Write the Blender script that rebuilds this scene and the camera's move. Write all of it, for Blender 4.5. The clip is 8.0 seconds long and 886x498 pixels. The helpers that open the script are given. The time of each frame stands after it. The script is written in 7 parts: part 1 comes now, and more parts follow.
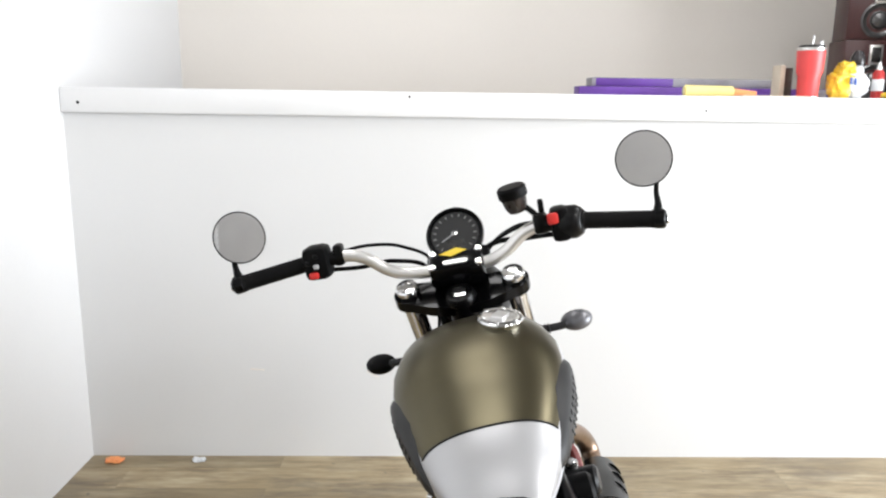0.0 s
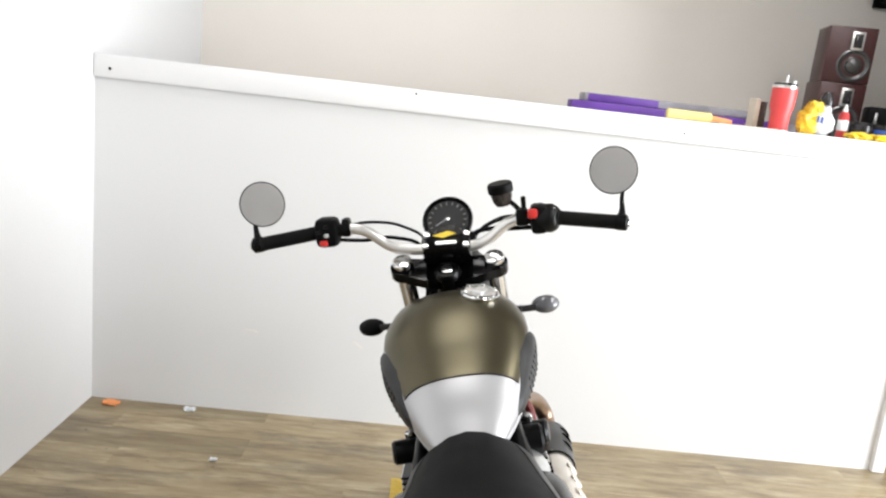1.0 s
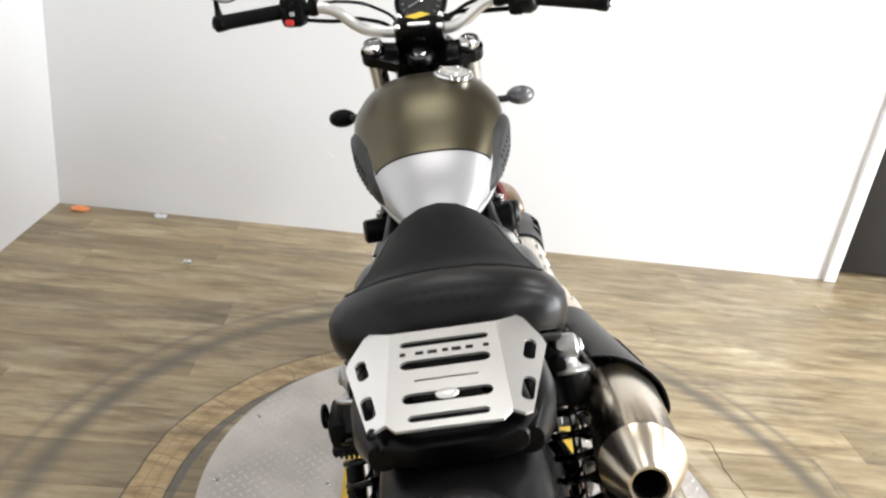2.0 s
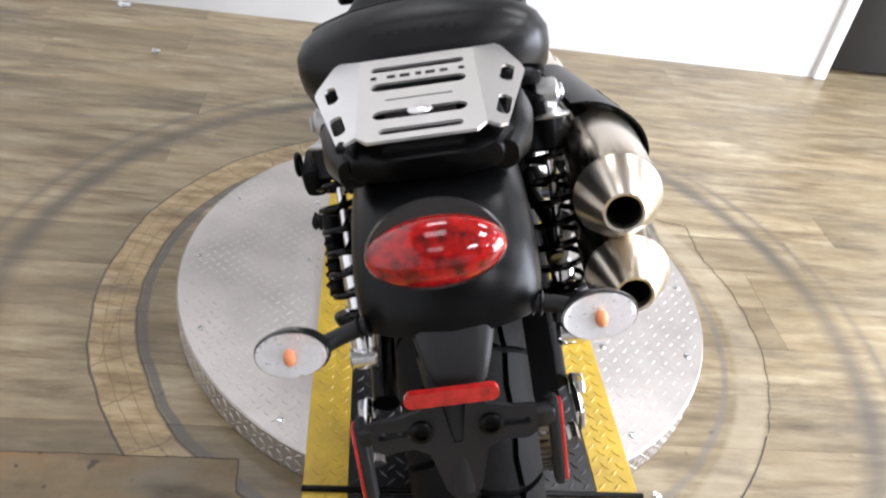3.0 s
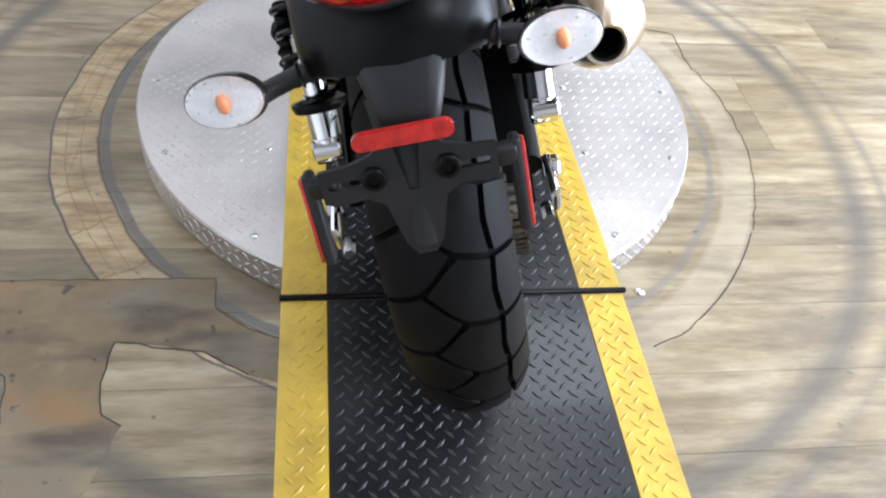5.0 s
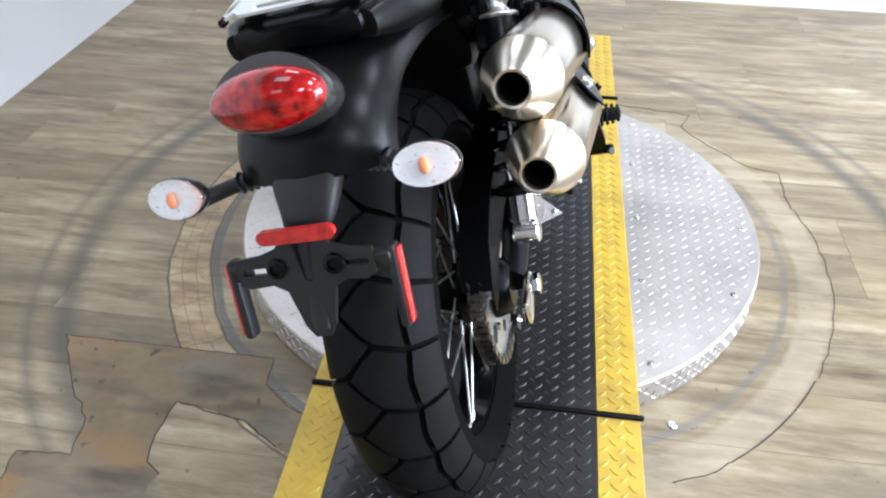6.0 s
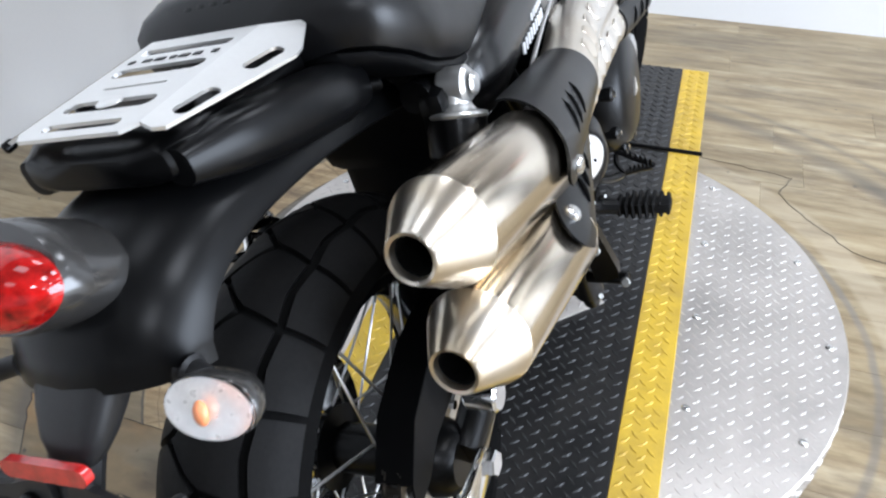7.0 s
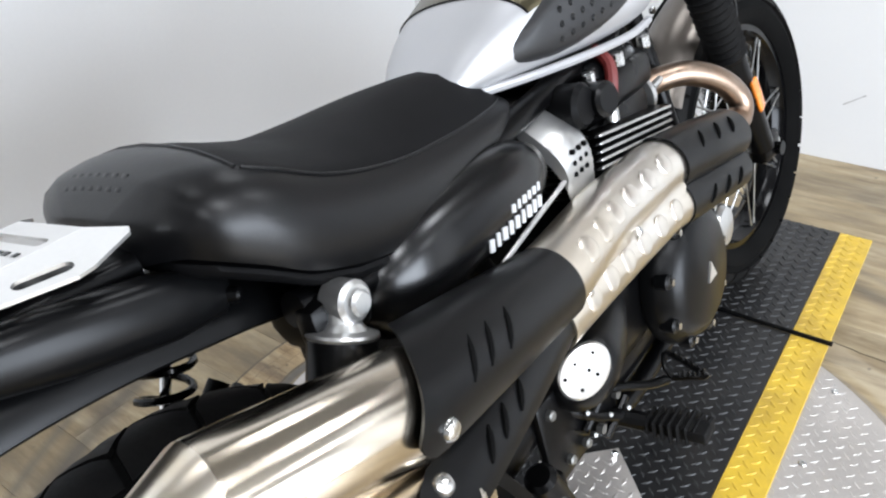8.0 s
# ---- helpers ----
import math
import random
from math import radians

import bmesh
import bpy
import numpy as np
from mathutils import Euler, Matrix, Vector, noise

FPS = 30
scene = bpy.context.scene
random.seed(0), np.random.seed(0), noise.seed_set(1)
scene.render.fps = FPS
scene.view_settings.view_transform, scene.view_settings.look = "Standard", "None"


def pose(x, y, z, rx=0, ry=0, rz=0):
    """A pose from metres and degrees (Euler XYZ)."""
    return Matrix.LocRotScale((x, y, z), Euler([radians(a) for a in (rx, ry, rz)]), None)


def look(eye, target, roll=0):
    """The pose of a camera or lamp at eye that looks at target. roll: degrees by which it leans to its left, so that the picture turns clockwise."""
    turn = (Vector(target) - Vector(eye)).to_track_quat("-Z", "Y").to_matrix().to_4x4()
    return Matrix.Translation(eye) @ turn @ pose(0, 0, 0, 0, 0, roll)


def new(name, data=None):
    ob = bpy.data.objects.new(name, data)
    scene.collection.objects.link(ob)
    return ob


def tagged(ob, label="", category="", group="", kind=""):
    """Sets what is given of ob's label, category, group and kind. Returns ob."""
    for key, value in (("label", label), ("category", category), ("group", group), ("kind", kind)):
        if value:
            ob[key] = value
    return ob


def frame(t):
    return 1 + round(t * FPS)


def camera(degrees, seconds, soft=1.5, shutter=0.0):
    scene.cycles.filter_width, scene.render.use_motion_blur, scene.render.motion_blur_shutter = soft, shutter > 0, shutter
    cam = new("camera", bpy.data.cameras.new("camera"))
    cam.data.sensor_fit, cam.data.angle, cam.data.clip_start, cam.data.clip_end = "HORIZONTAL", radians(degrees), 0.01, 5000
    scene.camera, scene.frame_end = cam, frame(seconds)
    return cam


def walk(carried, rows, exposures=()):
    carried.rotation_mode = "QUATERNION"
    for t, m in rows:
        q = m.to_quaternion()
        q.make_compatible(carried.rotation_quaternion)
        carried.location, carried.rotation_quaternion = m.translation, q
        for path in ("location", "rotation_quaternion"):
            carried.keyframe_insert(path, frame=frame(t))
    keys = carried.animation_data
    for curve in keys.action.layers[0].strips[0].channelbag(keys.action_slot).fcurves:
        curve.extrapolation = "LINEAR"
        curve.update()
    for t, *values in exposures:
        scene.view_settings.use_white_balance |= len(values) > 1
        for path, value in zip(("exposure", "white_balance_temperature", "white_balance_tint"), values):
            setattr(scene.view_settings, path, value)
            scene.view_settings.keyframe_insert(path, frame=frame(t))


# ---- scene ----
cam = camera(61.0, 8.0, soft=2.2, shutter=0.15)
PATH = [
    (0, (-0.261, -0.5, 1.375), (-0.244, 1.462, 0.986), 0.4),
    (0.5, (-0.28, -0.689, 1.42), (-0.231, 1.278, 1.06), 3.7),
    (1, (-0.278, -0.746, 1.393), (-0.222, 1.213, 0.993), 6.1),
    (1.5, (-0.272, -0.739, 1.339), (-0.16, 1.17, 0.752), 6.6),
    (1.7, (-0.269, -0.744, 1.313), (-0.125, 1.133, 0.638), 7.2),
    (2.8, (-0.244, -0.778, 1.202), (-0.024, 0.864, 0.083), 9.0),
    (3, (-0.24, -0.781, 1.18), (0.012, 0.801, -0.018), 9.7),
    (3.5, (-0.233, -0.781, 1.132), (0.06, 0.673, -0.209), 10.6),
    (4, (-0.231, -0.787, 1.079), (0.103, 0.541, -0.379), 11.2),
    (4.2, (-0.23, -0.794, 1.064), (0.123, 0.487, -0.431), 11.3),
    (5.3, (-0.139, -0.839, 1.081), (0.067, 0.572, -0.321), 5.8),
    (5.5, (-0.055, -0.874, 1.114), (0.04, 0.649, -0.178), 4.4),
    (6, (0.086, -0.894, 1.142), (-0.144, 0.643, -0.117), 0.3),
    (6.5, (0.149, -0.715, 1.141), (-0.139, 0.782, -0.153), 4.6),
    (7, (0.219, -0.534, 1.128), (-0.302, 0.909, -0.154), -1.8),
    (7.5, (0.349, -0.333, 1.148), (-0.558, 1.028, -0.003), -1.7),
    (7.8, (0.383, -0.266, 1.152), (-0.623, 1.052, 0.034), -3.2),
    (8, (0.391, -0.24, 1.154), (-0.637, 1.084, 0.063), -3.7),
]
walk(cam, [(t, look(eye, target, roll)) for t, eye, target, roll in PATH],
     [(0, -0.23, 6300, 10), (1.7, -0.20, 6450, 10), (3.0, -0.16, 6050, 14), (4.2, 0.02, 5800, 14), (5.5, -0.02, 5550, 10), (6.5, -0.17, 5550, 10), (7.0, -0.28, 5700, 10), (7.5, -0.28, 5950, 10), (8, -0.28, 5950, 10)])


# ---- light ----
world = bpy.data.worlds.new("world")
scene.world = world
world.use_nodes = True
world.node_tree.nodes["Background"].inputs[0].default_value = (0.75, 0.85, 1.0, 1)
world.node_tree.nodes["Background"].inputs[1].default_value = 0.4
scene.view_settings.exposure = 0.0


def area_lamp(name, eye, target, sx, sy, watts, color):
    data = bpy.data.lights.new(name, "AREA")
    data.shape, data.size, data.size_y, data.energy, data.color = "RECTANGLE", sx, sy, watts, color
    ob = new(name, data)
    ob.matrix_world = look(eye, target)
    return ob


# all out of view: some placed by reflections, the x = 3.1 column added
LAMPS = ((-0.7, 1.65, 13), (1.2, 1.65, 24), (3.1, 1.65, 14), (-0.7, -0.1, 5), (1.2, -0.1, 32), (3.1, -0.1, 20), (-0.7, -2.0, 3), (1.2, -2.0, 30), (3.1, -2.0, 20))
for lx, ly, watts in LAMPS:
    area_lamp("unseen_panel_light", (lx, ly, 2.93), (lx, ly, 0), 0.6, 0.6, watts, (1.0, 0.975, 0.945))
WINDOW = (-1.9, 1.3, 0.15, 2.55)
area_lamp("window_light", (4.15, -0.3, 1.35), (0, -0.3, 1.2), 3.1, 2.3, 430, (0.95, 0.975, 1.0))


# ---- materials ----
def surface(name, color, rough=0.5, metal=0.0, vary=0.12, scale=6.0, fine=120.0, bump=0.05, depth=0.001, coat=0.0,
            stretch=(1, 1, 1), second=None, rough_vary=0.1, per_object=0.0, spec=0.5):
    """A surface with stains at a large scale, grain at a small one, and fine relief."""
    m = bpy.data.materials.new(name)
    m.use_nodes = True
    nt = m.node_tree
    n, k = nt.nodes, nt.links
    b = n["Principled BSDF"]
    b.inputs["Metallic"].default_value, b.inputs["Coat Weight"].default_value = metal, coat
    b.inputs["Coat Roughness"].default_value = 0.08
    b.inputs["Specular IOR Level"].default_value = spec
    tc, mp = n.new("ShaderNodeTexCoord"), n.new("ShaderNodeMapping")
    mp.inputs["Scale"].default_value = stretch
    k.new(tc.outputs["Object"], mp.inputs[0])
    big, small = n.new("ShaderNodeTexNoise"), n.new("ShaderNodeTexNoise")
    big.inputs["Scale"].default_value, big.inputs["Detail"].default_value = scale, 5
    small.inputs["Scale"].default_value, small.inputs["Detail"].default_value = fine, 3
    for t in (big, small):
        k.new(mp.outputs[0], t.inputs[0])
    mix = n.new("ShaderNodeMix")
    mix.data_type = "RGBA"
    c2 = second or tuple(c * (1 - 2.2 * vary) for c in color)
    mix.inputs[6].default_value, mix.inputs[7].default_value = (*color, 1), (*c2, 1)
    ramp = n.new("ShaderNodeMapRange")
    ramp.inputs[1].default_value, ramp.inputs[2].default_value = 0.38, 0.72
    k.new(big.outputs[0], ramp.inputs[0])
    k.new(ramp.outputs[0], mix.inputs[0])
    grain = n.new("ShaderNodeHueSaturation")
    gr = n.new("ShaderNodeMapRange")
    gr.inputs[3].default_value, gr.inputs[4].default_value = 1 - vary, 1 + vary
    k.new(small.outputs[0], gr.inputs[0])
    k.new(gr.outputs[0], grain.inputs["Value"])
    k.new(mix.outputs[2], grain.inputs["Color"])
    last = grain.outputs[0]
    if per_object:
        info, pr, h2 = n.new("ShaderNodeObjectInfo"), n.new("ShaderNodeMapRange"), n.new("ShaderNodeHueSaturation")
        pr.inputs[3].default_value, pr.inputs[4].default_value = 1 - per_object, 1 + per_object
        k.new(info.outputs["Random"], pr.inputs[0])
        k.new(pr.outputs[0], h2.inputs["Value"])
        k.new(last, h2.inputs["Color"])
        last = h2.outputs[0]
    k.new(last, b.inputs["Base Color"])
    rr = n.new("ShaderNodeMapRange")
    rr.inputs[3].default_value, rr.inputs[4].default_value = max(0.02, rough - rough_vary), min(1, rough + rough_vary)
    k.new(big.outputs[0], rr.inputs[0])
    k.new(rr.outputs[0], b.inputs["Roughness"])
    if bump:
        bp = n.new("ShaderNodeBump")
        bp.inputs["Strength"].default_value, bp.inputs["Distance"].default_value = bump, depth
        k.new(small.outputs[0], bp.inputs["Height"])
        k.new(bp.outputs[0], b.inputs["Normal"])
    return m


def brushed(m, amount):
    """Turns a metal into one brushed round its length, so that lights draw out along it."""
    nt = m.node_tree
    tan = nt.nodes.new("ShaderNodeTangent")
    tan.direction_type, tan.axis = "RADIAL", "Y"
    nt.links.new(tan.outputs[0], nt.nodes["Principled BSDF"].inputs["Tangent"])
    nt.nodes["Principled BSDF"].inputs["Anisotropic"].default_value = amount
    nt.nodes["Principled BSDF"].inputs["Anisotropic Rotation"].default_value = 0.25
    return m


def lens(name, color, rough=0.05):
    m = bpy.data.materials.new(name)
    m.use_nodes = True
    b = m.node_tree.nodes["Principled BSDF"]
    b.inputs["Base Color"].default_value = (*color, 1)
    b.inputs["Roughness"].default_value = rough
    b.inputs["Transmission Weight"].default_value = 1.0
    b.inputs["IOR"].default_value = 1.35
    return m


def floor_wood(name):
    """Vinyl planks printed as greyish oak, with long grain, worn rings and bare patches round the turntable."""
    m = bpy.data.materials.new(name)
    m.use_nodes = True
    nt = m.node_tree
    n, k = nt.nodes, nt.links
    b = n["Principled BSDF"]
    geo, info = n.new("ShaderNodeNewGeometry"), n.new("ShaderNodeObjectInfo")
    shift = n.new("ShaderNodeVectorMath")
    shift.operation = "MULTIPLY_ADD"
    comb = n.new("ShaderNodeCombineXYZ")
    for i in range(3):
        k.new(info.outputs["Random"], comb.inputs[i])
    shift.inputs[1].default_value = (7.3, 3.1, 0.0)
    k.new(comb.outputs[0], shift.inputs[0])
    k.new(geo.outputs["Position"], shift.inputs[2])

    def noise_at(vec, scale, detail, stretch, rough=0.55):
        mp, t = n.new("ShaderNodeMapping"), n.new("ShaderNodeTexNoise")
        mp.inputs["Scale"].default_value = stretch
        t.inputs["Scale"].default_value, t.inputs["Detail"].default_value, t.inputs["Roughness"].default_value = scale, detail, rough
        k.new(vec, mp.inputs[0])
        k.new(mp.outputs[0], t.inputs[0])
        return t.outputs[0]

    def ramp(fac, stops):
        r = n.new("ShaderNodeValToRGB")
        e = r.color_ramp.elements
        e[0].position, e[0].color = stops[0][0], (*stops[0][1], 1)
        e[1].position, e[1].color = stops[-1][0], (*stops[-1][1], 1)
        for p, c in stops[1:-1]:
            q = e.new(p)
            q.color = (*c, 1)
        k.new(fac, r.inputs[0])
        return r.outputs[0]

    def blend(fac, a, c):
        x = n.new("ShaderNodeMix")
        x.data_type = "RGBA"
        k.new(fac, x.inputs[0])
        for i, v in ((6, a), (7, c)):
            if isinstance(v, tuple):
                x.inputs[i].default_value = (*v, 1)
            else:
                k.new(v, x.inputs[i])
        return x.outputs[2]

    def math_node(op, a, c=None, d=None):
        x = n.new("ShaderNodeMath")
        x.operation = op
        for i, v in enumerate((a, c, d)):
            if v is None:
                continue
            if isinstance(v, (int, float)):
                x.inputs[i].default_value = v
            else:
                k.new(v, x.inputs[i])
        return x.outputs[0]

    grain = noise_at(shift.outputs[0], 5, 9, (0.75, 4.4, 1), 0.68)
    fine = noise_at(shift.outputs[0], 40, 5, (0.25, 3.0, 1), 0.7)
    cloud = noise_at(geo.outputs["Position"], 2.2, 5, (0.6, 1.2, 1), 0.6)
    wood = ramp(grain, [(0.29, (0.110, 0.077, 0.037)), (0.41, (0.225, 0.165, 0.087)), (0.50, (0.340, 0.266, 0.155)), (0.59, (0.450, 0.370, 0.232)), (0.72, (0.57, 0.495, 0.345))])
    warm = noise_at(geo.outputs["Position"], 3.2, 3, (0.5, 1.6, 1))
    wr = n.new("ShaderNodeMapRange")
    wr.inputs[1].default_value, wr.inputs[2].default_value, wr.inputs[4].default_value = 0.40, 0.62, 0.55
    k.new(warm, wr.inputs[0])
    wood = blend(wr.outputs[0], wood, (0.330, 0.248, 0.128))
    wood = blend(math_node("MULTIPLY", fine, 0.35), wood, (0.13, 0.11, 0.082))
    tone = n.new("ShaderNodeHueSaturation")
    tv = n.new("ShaderNodeMapRange")
    tv.inputs[3].default_value, tv.inputs[4].default_value = 0.76, 1.12
    k.new(info.outputs["Random"], tv.inputs[0])
    k.new(tv.outputs[0], tone.inputs["Value"])
    k.new(wood, tone.inputs["Color"])
    wood = tone.outputs[0]
    # rings worn round the middle of the turntable
    sep = n.new("ShaderNodeSeparateXYZ")
    k.new(geo.outputs["Position"], sep.inputs[0])
    dx, dy = math_node("SUBTRACT", sep.outputs[0], 0.0), math_node("SUBTRACT", sep.outputs[1], 0.59)
    rad = math_node("SQRT", math_node("ADD", math_node("MULTIPLY", dx, dx), math_node("MULTIPLY", dy, dy)))
    wob = noise_at(geo.outputs["Position"], 5, 4, (1, 1, 1))
    rw = math_node("ADD", rad, math_node("MULTIPLY", math_node("SUBTRACT", wob, 0.5), 0.03))

    def band(lo, hi, soft, src):
        a, c = n.new("ShaderNodeMapRange"), n.new("ShaderNodeMapRange")
        a.inputs[1].default_value, a.inputs[2].default_value = lo - soft, lo + soft
        c.inputs[1].default_value, c.inputs[2].default_value = hi - soft, hi + soft
        c.inputs[3].default_value, c.inputs[4].default_value = 1, 0
        k.new(src, a.inputs[0])
        k.new(src, c.inputs[0])
        return math_node("MULTIPLY", a.outputs[0], c.outputs[0])

    bare = math_node("MULTIPLY", band(0.695, 0.782, 0.002, rw), band(-3.0, 0.05, 0.12, sep.outputs[0]))
    mott = noise_at(geo.outputs["Position"], 14, 5, (0.6, 2.2, 1), 0.65)
    edge = math_node("MULTIPLY", math_node("ADD", band(0.690, 0.6945, 0.001, rw), band(0.7825, 0.787, 0.001, rw)), band(-3.0, 0.10, 0.05, sep.outputs[0]))
    worn = math_node("MULTIPLY", band(0.705, 0.772, 0.006, rw), band(0.05, 3.0, 0.12, sep.outputs[0]))
    scuff = math_node("MULTIPLY", band(0.671, 0.689, 0.002, rw), band(-3.0, 0.02, 0.15, sep.outputs[0]))
    scuff_right = math_node("MULTIPLY", math_node("MULTIPLY", band(0.668, 0.684, 0.004, rw), band(0.02, 3.0, 0.15, sep.outputs[0])), wob)
    tyre_ring = math_node("MULTIPLY", band(0.975, 1.025, 0.018, rad), cloud)
    tyre_ring2 = math_node("MULTIPLY", band(1.065, 1.085, 0.010, rad), wob)
    wood = blend(math_node("MULTIPLY", bare, 0.94), wood, ramp(mott, [(0.34, (0.26, 0.17, 0.080)), (0.5, (0.47, 0.335, 0.170)), (0.64, (0.60, 0.465, 0.270))]))
    # cut lines across and along the bare ring
    ang = math_node("ARCTAN2", dy, dx)
    across = math_node("LESS_THAN", math_node("FRACT", math_node("ADD", math_node("MULTIPLY", ang, 6.3), math_node("MULTIPLY", wob, 1.1))), 0.035)
    along = math_node("LESS_THAN", math_node("FRACT", math_node("MULTIPLY", math_node("SUBTRACT", rw, 0.695), 34.0)), 0.07)
    cuts = math_node("MULTIPLY", math_node("MULTIPLY", math_node("MAXIMUM", across, along), bare), math_node("MULTIPLY", mott, 1.0))
    wood = blend(cuts, wood, (0.15, 0.095, 0.045))
    wood = blend(math_node("MULTIPLY", edge, 0.8), wood, (0.05, 0.042, 0.034))
    wood = blend(math_node("MULTIPLY", math_node("MULTIPLY", worn, mott), 0.95), wood, (0.44, 0.37, 0.26))
    wood = blend(math_node("MULTIPLY", scuff_right, 1.1), wood, (0.16, 0.15, 0.14))
    wood = blend(math_node("MULTIPLY", scuff, 0.75), wood, (0.120, 0.118, 0.115))
    wood = blend(math_node("MINIMUM", math_node("MULTIPLY", tyre_ring, 1.35), 0.8), wood, (0.085, 0.075, 0.062))
    wood = blend(math_node("MINIMUM", math_node("MULTIPLY", tyre_ring2, 1.0), 0.7), wood, (0.10, 0.09, 0.075))
    blot = noise_at(geo.outputs["Position"], 4.5, 6, (0.45, 1.5, 1), 0.68)
    bm_ = n.new("ShaderNodeMapRange")
    bm_.inputs[1].default_value, bm_.inputs[2].default_value, bm_.inputs[4].default_value = 0.50, 0.66, 0.62
    k.new(blot, bm_.inputs[0])
    wood = blend(bm_.outputs[0], wood, (0.115, 0.092, 0.064))
    # dirt specks
    spot = noise_at(geo.outputs["Position"], 30, 2, (1, 1, 1))
    sm = n.new("ShaderNodeMapRange")
    sm.inputs[1].default_value, sm.inputs[2].default_value = 0.71, 0.76
    k.new(spot, sm.inputs[0])
    wood = blend(math_node("MULTIPLY", sm.outputs[0], 0.6), wood, (0.07, 0.06, 0.05))
    k.new(wood, b.inputs["Base Color"])
    rr = n.new("ShaderNodeMapRange")
    rr.inputs[3].default_value, rr.inputs[4].default_value = 0.24, 0.50
    k.new(cloud, rr.inputs[0])
    k.new(rr.outputs[0], b.inputs["Roughness"])
    bp = n.new("ShaderNodeBump")
    bp.inputs["Strength"].default_value, bp.inputs["Distance"].default_value = 0.15, 0.001
    k.new(fine, bp.inputs["Height"])
    k.new(bp.outputs[0], b.inputs["Normal"])
    return m


M_WOOD = floor_wood("vinyl_plank")
M_PLY = surface("bare_subfloor", (0.47, 0.36, 0.23), 0.75, vary=0.15, scale=5, fine=60, bump=0.3, depth=0.002, second=(0.33, 0.25, 0.17))
M_WALL = surface("white_wall_paint", (0.70, 0.70, 0.697), 0.55, vary=0.012, scale=1.3, fine=90, bump=0.06, depth=0.002)
M_WALL_WARM = surface("cream_wall_paint", (0.78, 0.735, 0.68), 0.6, vary=0.015, scale=1.3, fine=90, bump=0.06, depth=0.002)
M_WALL_GREY = surface("unseen_wall_grey", (0.46, 0.45, 0.44), 0.7, vary=0.05, scale=1.3, fine=90, bump=0.06, depth=0.002)
M_TRIM = surface("white_trim_paint", (0.82, 0.82, 0.82), 0.4, vary=0.01, scale=3, fine=60, bump=0.04)
M_CEIL = surface("unseen_ceiling_grey", (0.22, 0.217, 0.21), 0.8, vary=0.03, scale=2, fine=60, bump=0.2, depth=0.003)
M_DARK = surface("dark_door_finish", (0.012, 0.011, 0.011), 0.35, vary=0.2, scale=4, fine=60)
M_ALU_PLATE = surface("aluminium_tread_plate", (0.64, 0.600, 0.562), 0.45, 0.88, vary=0.08, scale=5, fine=180, bump=0.1, second=(0.43, 0.405, 0.38))
M_BLACK_PLATE = surface("black_painted_tread_plate", (0.010, 0.010, 0.0105), 0.34, 0.1, spec=0.38, vary=0.3, scale=9, fine=150, bump=0.15, coat=0.08, second=(0.022, 0.021, 0.020))
M_YELLOW_PLATE = surface("yellow_painted_tread_plate", (0.64, 0.43, 0.035), 0.42, 0.0, vary=0.12, scale=14, fine=130, bump=0.12, second=(0.44, 0.29, 0.035))
M_WORN = surface("rubbed_black_lugs", (0.040, 0.040, 0.041), 0.50, 0.2, vary=0.5, scale=7, fine=200, spec=0.5, second=(0.012, 0.012, 0.012))
M_RUBBER = surface("tyre_rubber", (0.005, 0.005, 0.0053), 0.58, spec=0.08, vary=0.35, scale=10, fine=220, bump=0.25, second=(0.011, 0.0105, 0.010))
# darker than tyre rubber: groove, slot and hole shade put into the colour
M_RECESS = surface("recess_shade_black", (0.002, 0.002, 0.002), 0.9, spec=0.1, vary=0.2, scale=12, fine=220)
M_BLACK = surface("satin_black_paint", (0.0015, 0.0015, 0.0017), 0.30, 0.0, spec=0.14, vary=0.12, scale=7, fine=200, bump=0.03, coat=0.015)
M_GLOSS = surface("gloss_black_paint", (0.0015, 0.0015, 0.0018), 0.16, 0.0, spec=0.14, vary=0.1, scale=6, fine=200, bump=0.0, coat=0.1, rough_vary=0.04)
M_PLASTIC = surface("black_plastic", (0.003, 0.003, 0.0033), 0.44, spec=0.09, vary=0.15, scale=12, fine=300, bump=0.12, depth=0.0006)
M_MATT = surface("matt_graphite_paint", (0.0030, 0.0031, 0.0034), 0.33, 0.08, spec=0.22, vary=0.08, scale=5, fine=300, bump=0.04, depth=0.0005)
M_VINYL = surface("black_seat_vinyl", (0.0028, 0.0028, 0.0032), 0.36, spec=0.32, vary=0.15, scale=7, fine=420, bump=0.2, depth=0.0006)
M_VINYL_TOP = surface("ribbed_seat_vinyl", (0.0035, 0.0035, 0.0038), 0.6, spec=0.1, vary=0.2, scale=7, fine=520, bump=0.5, depth=0.0008)
# lugs paler than the deck plate: the glint on their tops in the colour
M_ALU_LUG = surface("pale_aluminium_lugs", (0.66, 0.635, 0.605), 0.58, 0.85, vary=0.10, scale=9, fine=180, bump=0.05, second=(0.50, 0.46, 0.42))
M_PAD = surface("knee_pad_rubber", (0.018, 0.018, 0.019), 0.48, spec=0.35, vary=0.12, scale=12, fine=300, bump=0.12, depth=0.0006)
M_DULL = surface("dull_zinc", (0.24, 0.24, 0.23), 0.45, 0.9, vary=0.12, scale=40)
M_SILVER = surface("aluminium_silver_paint", (0.46, 0.46, 0.47), 0.38, 0.45, vary=0.02, scale=5, fine=500, bump=0.02, depth=0.0004)
